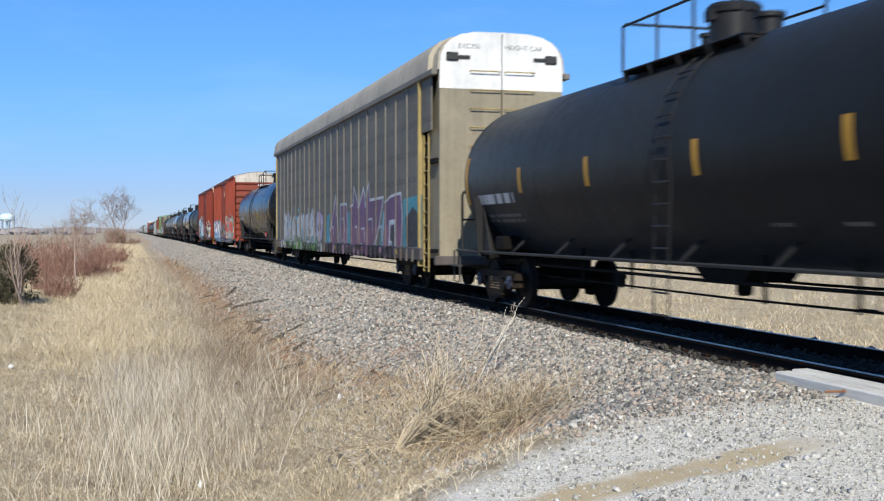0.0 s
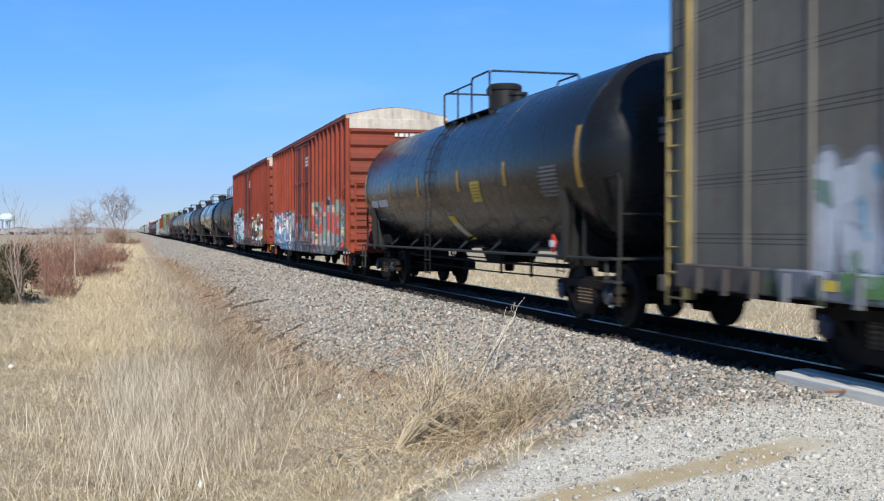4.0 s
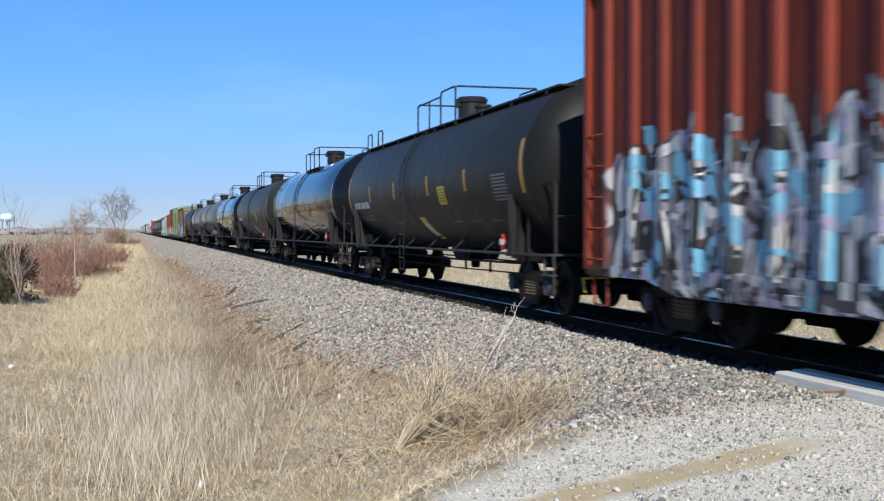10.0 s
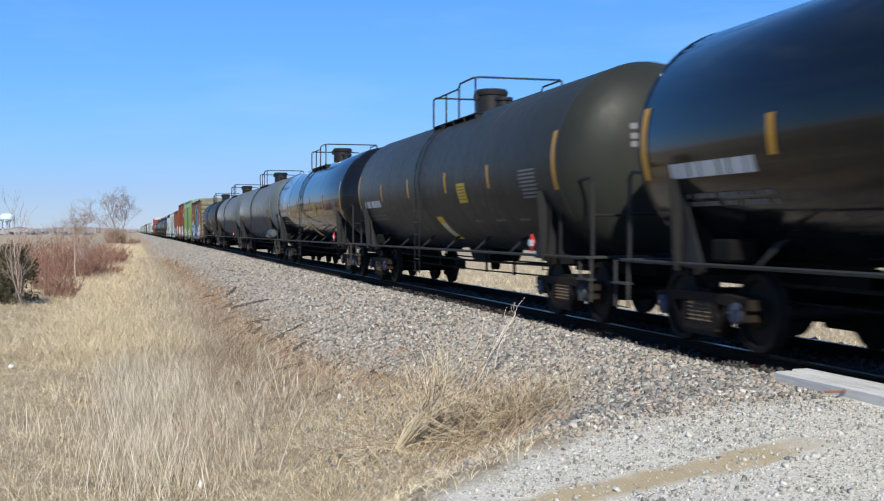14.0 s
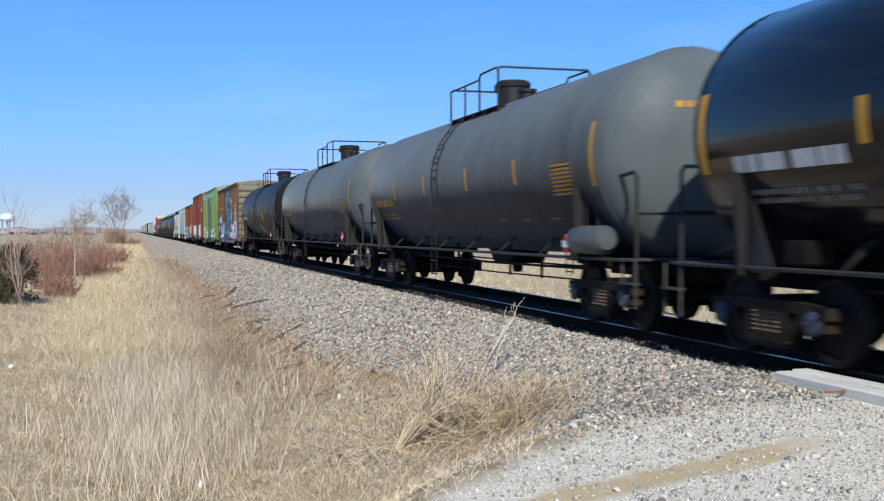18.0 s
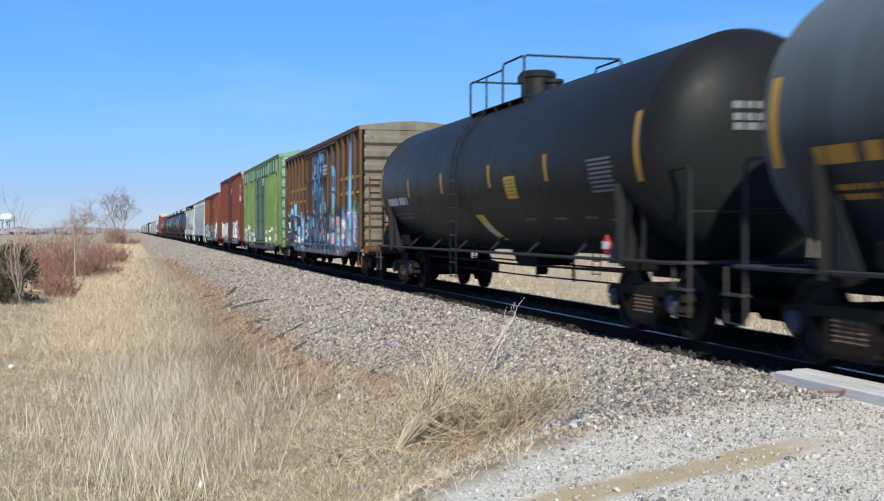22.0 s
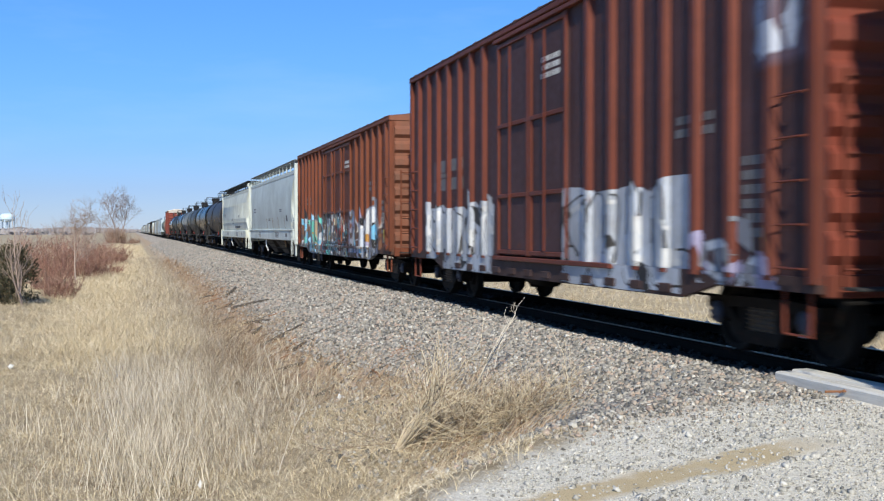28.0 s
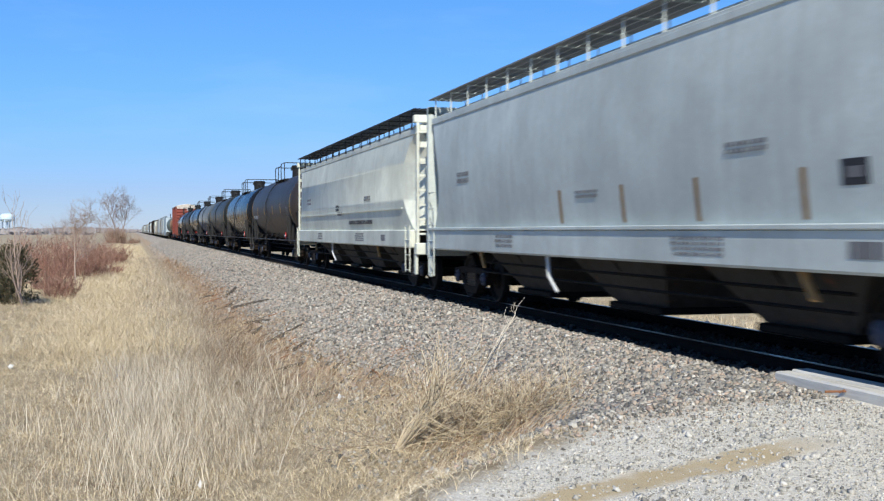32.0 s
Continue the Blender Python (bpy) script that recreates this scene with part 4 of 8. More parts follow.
def piece(car, metal, edges, sill, left, right, z0, z1, glyphs, w, fills, line, seed, rim=0.06, split="", shine="", back="", bits=(), many=60, slant=0.06, label="sprayed graffiti"):
    """A row of sprayed shapes from left to right (falling y): a back colour, outlines, fills, glints and later scraps over them.
    sill: how far out the sill stands, the height where it meets the side, and its lower edge at y."""
    rng = random.Random(seed)
    glyphs = glyphs.split()
    n = len(glyphs)
    pitch = (left - right) / n
    outline, glint, low, coats, scraps = Coat(), Coat(), Coat(), {}, {}
    for k, name in enumerate(glyphs):
        u0 = left - k * pitch - rng.uniform(0.0, 0.06) * pitch
        lift, tall, wide = rng.uniform(-0.06, 0.06), (z1 - z0) * rng.uniform(0.86, 1.10), pitch * rng.uniform(0.86, 1.05)
        for line_pts in GLYPHS[name]:
            body = coats.setdefault(fills[rng.randrange(len(fills))], Coat())
            pts = [(u0 - wide * (0.08 + 0.84 * u) - slant * v * tall + rng.gauss(0, 0.04), z0 + lift + w / 2 + (tall - w) * v + rng.gauss(0, 0.03)) for u, v in line_pts]
            outline.stroke(pts, w + 2 * rim)
            body.stroke(pts, w)
            low.stroke(pts, w * 0.98)
            if rng.random() < 0.8:
                glint.stroke([(y + w * 0.2, z + w * 0.15) for y, z in pts[:3]], w * 0.22)
    for k in range(many if bits else 0):
        c = scraps.setdefault(bits[rng.randrange(len(bits))], Coat())
        y, z = rng.uniform(right, left), z0 + (z1 - z0) * rng.random() ** 1.2
        a, h, t = rng.uniform(0.05, 0.20), rng.uniform(0.06, 0.30), rng.uniform(-0.12, 0.12)
        c.polys.append([(y - a, z + t), (y - a * 0.7, z + h), (y + a, z + h - t), (y + a * 0.8, z - t)])

    def spread(coat, lift, colour, hi=9.0):
        out, join, under = sill
        g = coat.lay(metal, edges, lift, lo=join, hi=hi)
        for ya, yb, bottom in under:
            q = coat.lay(lambda y: out, [ya, yb], lift, lo=bottom, hi=min(join, hi))
            keep = [f for f in q.f if all(ya - 0.001 <= q.v[i][1] <= yb + 0.001 for i in f)]
            g.add(q.v, keep)
        part("graffiti", g, can(colour), car, label)

    if back:
        blob = Coat()
        for k in range(n):
            y = left - k * pitch
            blob.polys.append([(y + pitch * 0.1, z0 + rng.uniform(-0.1, 0.1)), (y, z1 + rng.uniform(-0.12, 0.12)), (y - pitch * 0.55, z1 + rng.uniform(-0.05, 0.12)), (y - pitch * 1.1, z1 + rng.uniform(-0.15, 0.1)), (y - pitch * 1.05, z0 + rng.uniform(-0.1, 0.1))])
        spread(blob, 0.0030, back)
    spread(outline, 0.0042, line)
    for k, (colour, c) in enumerate(coats.items()):
        spread(c, 0.0054 + 0.0006 * k, colour)
    if split:
        spread(low, 0.0082, split, z0 + 0.42 * (z1 - z0))
    if shine:
        spread(glint, 0.0092, shine)
    for k, (colour, c) in enumerate(scraps.items()):
        spread(c, 0.0102 + 0.0008 * k, colour)


# ---------------------------------------------------------------- boxcars
SIDE_X = 1.57
GRIMY_SILL = painted("grimy_side_sill", (0.062, 0.044, 0.038), 0.75, 0.5, 0.2)


def flat_bars(rng, y0, y1, z0, z1, x, rows=1, along="y", sgn=-1):
    """Small bars that stand for stencilled writing on a flat side (along y) or an end (along x)."""
    g = Geo()
    h = (z1 - z0) / rows
    for k in range(rows):
        y = y0
        while y < y1 - 0.04:
            w = min(rng.uniform(0.06, 0.16) * max(0.6, h / 0.14), y1 - y)
            a, b = z0 + k * h + h * 0.18, z0 + k * h + h * 0.82
            if along == "y":
                g.box(min(x, x + sgn * 0.004), max(x, x + sgn * 0.004), y, y + w, a, b)
            else:
                g.box(y, y + w, min(x, x + sgn * 0.004), max(x, x + sgn * 0.004), a, b)
            y += w + rng.uniform(0.02, 0.06)
    return g


def boxcar(y0, y1, b0, b1, eave, sill, side_mat, rib_mat, end_mat, roof_mat, door, ribs, label, seed, peak=0.26, white_top=False,
           truck=6.2, deep=0.62, bands=None, door_mat=None, top_mat=None, end_ribs=9, door_split=2, roll=True, lean=True, rib_w=0.10, rib_d=0.075, fluted_top=0.0, sill_mat=None, art=()):
    """A ribbed boxcar. b0..b1: its body along the track at the start; door and ribs: places along the body from its middle."""
    rng = random.Random(seed)
    car = thing("boxcar", label, "boxcar", TRAIN)
    mid, half = (y0 + y1) / 2, (y1 - y0) / 2
    f, r = b0 - mid, b1 - mid
    X = SIDE_X - rib_d                     # plane of the side sheets
    top = eave - 0.10
    # sides: sheets on both sides of the doorway, end posts, top chord and sill
    for s in (-1, 1):
        for a, b in ((f, door[0]), (door[1], r)):
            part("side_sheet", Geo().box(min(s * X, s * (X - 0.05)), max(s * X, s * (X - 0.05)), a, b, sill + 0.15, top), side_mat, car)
        for y in ribs:
            if door[0] - 0.05 < y < door[1] + 0.05:
                continue
            pr = [(s * (X - 0.01), y - rib_w * 1.1), (s * (X + rib_d), y - rib_w * 0.6), (s * (X + rib_d), y + rib_w * 0.6), (s * (X - 0.01), y + rib_w * 1.1)]
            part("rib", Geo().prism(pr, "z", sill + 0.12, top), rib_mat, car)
        for y in (f + 0.07, r - 0.07):
            part("corner_post", Geo().box(min(s * (X - 0.1), s * SIDE_X), max(s * (X - 0.1), s * SIDE_X), y - 0.07, y + 0.07, sill + 0.1, top, 0.012), rib_mat, car)
        x0, x1 = sorted((s * (X - 0.06), s * (SIDE_X + 0.015)))
        part("top_chord", Geo().box(x0, x1, f, r, top, eave, 0.015), rib_mat, car)
        pr = [(f, sill + 0.17), (f, sill + 0.02), (f + 1.9, sill + 0.02), (f + 2.7, deep), (r - 2.7, deep), (r - 1.9, sill + 0.02), (r, sill + 0.02), (r, sill + 0.17)]
        part("side_sill", Geo().prism(pr, "x", s * (X - 0.06), s * (X + 0.035)), sill_mat or GRIMY_SILL, car)
        # sill loops along the bottom
        for k in range(int((r - f - 5.4) / 0.8)):
            y = f + 2.9 + k * 0.8
            part("sill_tab", Geo().box(min(s * X, s * (X + 0.06)), max(s * X, s * (X + 0.06)), y, y + 0.34, deep + 0.04, deep + 0.15, 0.01), sill_mat or GRIMY_SILL, car)
        # door leaves
        n = door_split
        wd = (door[1] - door[0]) / n
        for k in range(n):
            a, b = door[0] + k * wd + 0.02, door[0] + (k + 1) * wd - 0.02
            d0, d1 = sorted((s * (X - 0.03), s * (X + 0.02)))
            leaf = part("door", Geo().box(d0, d1, a, b, sill + 0.2, top - 0.08, 0.008), door_mat or side_mat, car, "sliding door leaf")
            e0, e1 = sorted((s * (X + 0.018), s * (X + 0.06)))
            for z in (sill + 0.22, 1.95, 3.15, top - 0.2):
                if z < top - 0.15:
                    part("door_bar", Geo().box(e0, e1, a, b, z, z + 0.07, 0.008), door_mat or rib_mat, leaf)
            for y in (a + 0.05, b - 0.05):
                part("door_stile", Geo().box(e0, e1 + 0.002, y - 0.045, y + 0.045, sill + 0.2, top - 0.1, 0.008), door_mat or rib_mat, leaf)
            if s < 0:
                for y in (a + wd * 0.5,):
                    part("lock_rod", Geo().tube([(s * (X + 0.085), y, sill + 0.3), (s * (X + 0.085), y, top - 0.25)], 0.018, 5), door_mat or rib_mat, leaf)
        h0, h1 = sorted((s * X, s * (X + 0.09)))
        part("door_track", Geo().box(h0, h1, door[0] - 1.6, door[1] + 0.1, top - 0.09, top - 0.02, 0.01), rib_mat, car)
        part("door_track", Geo().box(h0, h1, door[0] - 1.6, door[1] + 0.1, sill + 0.11, sill + 0.18, 0.01), rib_mat, car)
        # ladders at the corners
        for (ya, yb) in ((f + 0.16, f + 0.62), (r - 0.62, r - 0.16)):
            for k in range(5):
                z = sill + 0.25 + k * 0.42
                part("grab_iron", Geo().tube([(s * X, ya, z), (s * (X + 0.1), ya, z), (s * (X + 0.1), yb, z), (s * X, yb, z)], 0.013, 5), rib_mat, car)
        for yy in (f + 0.4, r - 0.4):
            x = s * (X - 0.02)
            part("sill_step", Geo().tube([(x, yy - 0.22, sill + 0.05), (x, yy - 0.22, 0.38), (x, yy + 0.22, 0.38), (x, yy + 0.22, sill + 0.05)], 0.022, 4), rib_mat, car)
        if fluted_top:
            m = int((r - f) / 0.98)
            for k in range(m):
                y = f + (k + 0.5) * (r - f) / m
                part("flute", Geo().box(min(s * X, s * (SIDE_X - 0.02)), max(s * X, s * (SIDE_X - 0.02)), y - 0.41, y + 0.41, top - fluted_top, top, 0.02), top_mat or roof_mat, car)
                part("flute_post", Geo().box(min(s * X, s * (SIDE_X + 0.02)), max(s * X, s * (SIDE_X + 0.02)), y + 0.43, y + 0.53, top - fluted_top - 0.02, top, 0.012), end_mat, car)
    # corrugated ends
    for e, y in ((-1, f), (1, r)):
        part("end_sheet", Geo().box(-X, X, min(y, y - e * 0.05), max(y, y - e * 0.05), sill + 0.1, top), end_mat, car)
        pitch = (top - sill - 0.35) / end_ribs
        for k in range(end_ribs):
            z = sill + 0.25 + (k + 0.5) * pitch
            h = pitch * 0.40
            pr = [(y, z - h), (y + e * 0.085, z - h * 0.45), (y + e * 0.085, z + h * 0.45), (y, z + h)]
            part("end_corrugation", Geo().prism(pr, "x", -X + 0.05, X - 0.05), end_mat, car)
        gable = [(-SIDE_X, top), (-SIDE_X, eave), (-0.6, eave + peak * 0.75), (0, eave + peak), (0.6, eave + peak * 0.75), (SIDE_X, eave), (SIDE_X, top)]
        part("end_gable", Geo().prism(gable, "y", y - 0.05 if e > 0 else y - 0.02, y + 0.02 if e > 0 else y + 0.05), CREAM_PAINT if white_top else end_mat, car,
             "white-painted gable" if white_top else "")
        if white_top:
            part("end_panel", Geo().box(-X + 0.02, X - 0.02, y - 0.09 if e < 0 else y, y if e < 0 else y + 0.09, top - 0.30, top, 0.01), CREAM_PAINT, car)
        lad = Geo()
        for xx in (-1.30, -0.86):
            lad.box(xx - 0.02, xx + 0.02, y + e * 0.10 - 0.015, y + e * 0.10 + 0.015, sill + 0.1, min(2.9, top))
        for k in range(6):
            z = sill + 0.25 + k * 0.36
            lad.tube([(-1.30, y + e * 0.12, z), (-0.86, y + e * 0.12, z)], 0.014, 5)
        part("end_ladder", lad, rib_mat, car)
        part("end_sill", Geo().box(-1.45, 1.45, y - 0.06, y + 0.06, sill - 0.02, sill + 0.2, 0.015), rib_mat, car)
        q0, q1 = sorted((y + e * 0.12, y + e * 0.38))
        part("end_walkway", Geo().box(-1.35, 1.35, q0, q1, sill + 0.06, sill + 0.09, 0.006), GREY_FITTING, car)
        part("cut_lever", Geo().tube([(-1.45, y + e * 0.2, sill - 0.25), (-1.45, y + e * 0.3, sill - 0.05), (-0.2, y + e * 0.45, sill - 0.02)], 0.018, 5), YELLOW_PAINT if seed == 22 else SHADE_BLACK_STEEL, car)
        if e < 0:
            for z, w in ((top - 0.55, 0.7), (top - 1.1, 0.45)):
                part("lettering", flat_bars(rng, -0.1, w, z, z + 0.16, y - 0.088, 1, "x"), STENCIL_WHITE, car)
            part("lettering", Geo().box(1.0, 1.2, y - 0.094, y - 0.088, 1.9, 2.15), YELLOW_PAINT, car)
    if seed == 24:
        for ya, yb in ((5.15, 5.75), (6.02, 6.55)):
            patch = part("stencil_patch", Geo().box(-(X + 0.005), -(X + 0.001), ya, yb, 1.62, 2.48), STENCIL_BLACK, car, "black painted patch with stencilled marks")
            part("patch_lettering", flat_bars(rng, ya + 0.1, yb - 0.1, 1.75, 2.35, -(X + 0.007), 2), STENCIL_GREY, patch)
        part("warning_panel", Geo().box(-(X + 0.005), -(X + 0.001), 4.05, 4.6, 1.15, 1.5), ORANGE_TAPE, car, "amber panel on the side")
        part("end_patch", Geo().box(-1.32, -0.66, f - 0.100, f - 0.086, top - 0.30, top - 0.05, 0.004), PALE_YELLOW, car, "yellow patch painted on the end")
    # roof of shallow panels with standing seams
    roof = [(-SIDE_X - 0.02, eave), (-SIDE_X - 0.02, eave + 0.02), (-0.6, eave + peak * 0.75 + 0.02), (0, eave + peak + 0.02), (0.6, eave + peak * 0.75 + 0.02), (SIDE_X + 0.02, eave + 0.02), (SIDE_X + 0.02, eave)]
    part("roof", Geo().prism(roof, "y", f + 0.03, r - 0.03), roof_mat, car)
    n = int((r - f) / 1.05)
    for k in range(n):
        y = f + (k + 0.5) * (r - f) / n
        seam = [(-SIDE_X - 0.024, eave - 0.01), (-SIDE_X - 0.024, eave + 0.035), (-0.6, eave + peak * 0.75 + 0.045), (0, eave + peak + 0.045), (0.6, eave + peak * 0.75 + 0.045), (SIDE_X + 0.024, eave + 0.035), (SIDE_X + 0.024, eave - 0.01)]
        part("roof_seam", Geo().prism(seam, "y", y - 0.035, y + 0.035), roof_mat, car)
    # underframe
    part("centre_sill", Geo().box(-0.24, 0.24, f - 0.3, r + 0.3, 0.70, sill + 0.2, 0.02), SHADE_BLACK_STEEL, car)
    part("floor_pan", Geo().box(-X + 0.05, X - 0.05, f + 0.04, r - 0.04, sill + 0.16, sill + 0.22), SHADE_BLACK_STEEL, car)
    for k in range(5):
        y = f + 2.9 + k * (r - f - 5.8) / 4
        part("crossbearer", Geo().prism([(-X + 0.06, sill + 0.16), (X - 0.06, sill + 0.16), (0.24, 0.62), (-0.24, 0.62)], "y", y - 0.05, y + 0.05), SHADE_BLACK_STEEL, car)
    part("air_reservoir", Geo().lathe([(0.5, 0), (0.52, 0.16), (0.6, 0.22), (1.5, 0.22), (1.58, 0.16), (1.6, 0)], 14, "y", (-0.85, 0.66)), SHADE_BLACK_STEEL, car, smooth=40)
    for x, z in ((-0.55, 0.58), (0.5, 0.62)):
        part("brake_rod", Geo().tube([(x, f + 3.2, z), (x, r - 3.2, z)], 0.018, 5), SHADE_BLACK_STEEL, car)
    # stencils on the near side
    part("lettering", flat_bars(rng, door[0] + 0.35, door[0] + 1.15, top - 1.0, top - 0.62, -(X + 0.022), 3), STENCIL_WHITE, car, "block of stencilled lines on the door")
    if seed == 25:
        part("lettering", flat_bars(rng, r - 4.0, r - 1.9, 2.15, 2.9, -(X + 0.001), 2), STENCIL_GREY, car)
    part("lettering", flat_bars(rng, f + 2.0, f + 2.9, 2.45, 2.75, -(X + 0.001), 2), STENCIL_GREY, car)
    part("lettering", flat_bars(rng, f + 1.0, f + 1.4, 1.3, 2.2, -(X + 0.001), 6), STENCIL_GREY, car)
    part("lettering", flat_bars(rng, r - 2.9, r - 1.9, 2.3, 2.6, -(X + 0.001), 2), STENCIL_GREY, car)
    part("reflector", Geo().box(-(X + 0.004), -(X + 0.001), f + 0.85, f + 1.0, 1.1, 1.45), YELLOW_PAINT, car)
    for z in bands or ():
        for a, b in ((f + 0.5, f + 3.3), (door[1] + 0.2, r - 1.0)):
            part("stripe", Geo().box(-(X + 0.004), -(X + 0.0015), a, b, z + 0.02, z + 0.08), YELLOW_PAINT, car, "yellow band painted along the side")
        for y in ribs:
            if f + 0.5 < y < f + 3.3 or door[1] + 0.2 < y < r - 1:
                part("stripe", Geo().box(-(X + rib_d + 0.004), -(X + rib_d + 0.001), y - rib_w * 0.6, y + rib_w * 0.6, z, z + 0.10), YELLOW_PAINT, car)
    leaf_w = (door[1] - door[0]) / door_split
    stiles = [door[0] + k * leaf_w + d for k in range(door_split) for d in (0.07, leaf_w - 0.07)]

    def metal(y):
        """How far out the near side stands at y."""
        if door[0] < y < door[1]:
            return X + (0.063 if any(abs(y - q) < 0.046 for q in stiles) else 0.021)
        d = min(abs(y - q) for q in ribs)
        return X + rib_d * min(1.0, max(0.0, (1.1 * rib_w - d) / (0.5 * rib_w)))

    edges = [q + d * rib_w for q in ribs for d in (-1.1, -0.6, 0.6, 1.1)] + [q + d for q in stiles for d in (-0.046, 0.046)] + list(door)
    apron = (X + 0.035, sill + 0.17, ((f + 0.1, f + 2.3, sill + 0.03), (f + 2.7, r - 2.7, deep + 0.01), (r - 2.3, r - 0.1, sill + 0.03)))
    for kw in art:
        piece(car, metal, edges, apron, **kw)
    running_gear(car, truck, half, roll)
    place(car, y0, y1)
    return car


# ---------------------------------------------------------------- autorack
TAN_LADDER = painted("dull_yellow_ladder", (0.36, 0.27, 0.10), 0.6, 0.5, 0.1)


def crown_piece(car, metal, edges):
    """Large purple letters with silver rims, a crown of spikes and teal infill."""
    shapes = [[(-0.75, 0.86), (-1.2, 1.5), (-2.0, 2.5), (-2.35, 1.8), (-2.6, 0.86)],
              [(-2.75, 0.86), (-2.85, 2.2), (-3.9, 2.2), (-4.0, 1.3), (-3.9, 0.86)],
              [(-4.5, 0.86), (-4.45, 2.1), (-4.9, 2.15), (-5.0, 2.66), (-5.75, 2.05), (-6.4, 2.6), (-6.65, 2.05), (-7.1, 2.7), (-7.25, 2.22), (-8.95, 2.25), (-8.5, 1.6), (-8.0, 1.1), (-7.4, 0.86)],
              [(-8.75, 0.86), (-9.1, 2.1), (-9.7, 2.24), (-10.85, 2.3), (-11.0, 1.7), (-10.85, 0.86)]]
    teal = [[(-0.2, 0.9), (-0.35, 1.9), (-0.95, 1.95), (-0.7, 1.5), (-1.0, 1.0)], [(-4.02, 0.9), (-4.1, 1.95), (-4.42, 1.95), (-4.42, 0.9)], [(-7.5, 1.0), (-8.0, 1.75), (-8.25, 1.75), (-7.85, 1.0)],
            [(-8.45, 0.95), (-8.85, 1.9), (-9.08, 1.9), (-8.75, 0.95)], [(-11.05, 0.9), (-11.1, 2.15), (-12.85, 2.2), (-12.85, 0.9)]]
    fill, rims, infill, dark = Coat(), Coat(), Coat(), Coat()
    fill.polys, infill.polys = shapes, teal
    for p in shapes:
        rims.stroke(p + p[:1], 0.075)
    for y, z, d in ((-1.5, 1.5, 0.25), (-3.3, 1.75, 0.35), (-3.2, 1.1, 0.2), (-5.3, 1.5, 0.3), (-6.3, 1.45, 0.35), (-6.0, 1.0, 0.3), (-7.3, 1.7, 0.5), (-8.5, 1.5, 0.3), (-9.7, 1.1, 0.3)):
        rims.stroke([(y + d / 2, z), (y - d / 2, z + 0.02), (y - d / 2 - 0.06, z - 0.35)], 0.06)
    rims.stroke([(-9.6, 0.95), (-9.65, 1.6), (-10.3, 1.62), (-10.3, 0.95)], 0.12)
    dark.polys = [[(-11.5, 1.0), (-11.4, 1.7), (-12.0, 1.95), (-12.6, 1.75), (-12.6, 1.05)], [(-9.7, 0.9), (-9.72, 1.5), (-10.2, 1.5), (-10.2, 0.9)]]
    part("graffiti", infill.lay(metal, edges, 0.0030), can("teal"), car, "teal sprayed infill")
    part("graffiti", fill.lay(metal, edges, 0.0042), can("purple"), car, "large purple sprayed letters")
    part("graffiti", fill.lay(metal, edges, 0.0054, hi=1.5), can("mauve"), car, "pink lower half of the sprayed letters")
    part("graffiti", dark.lay(metal, edges, 0.0066), can("black"), car)
    part("graffiti", rims.lay(metal, edges, 0.0078), can("silver"), car, "silver rims of the sprayed letters")


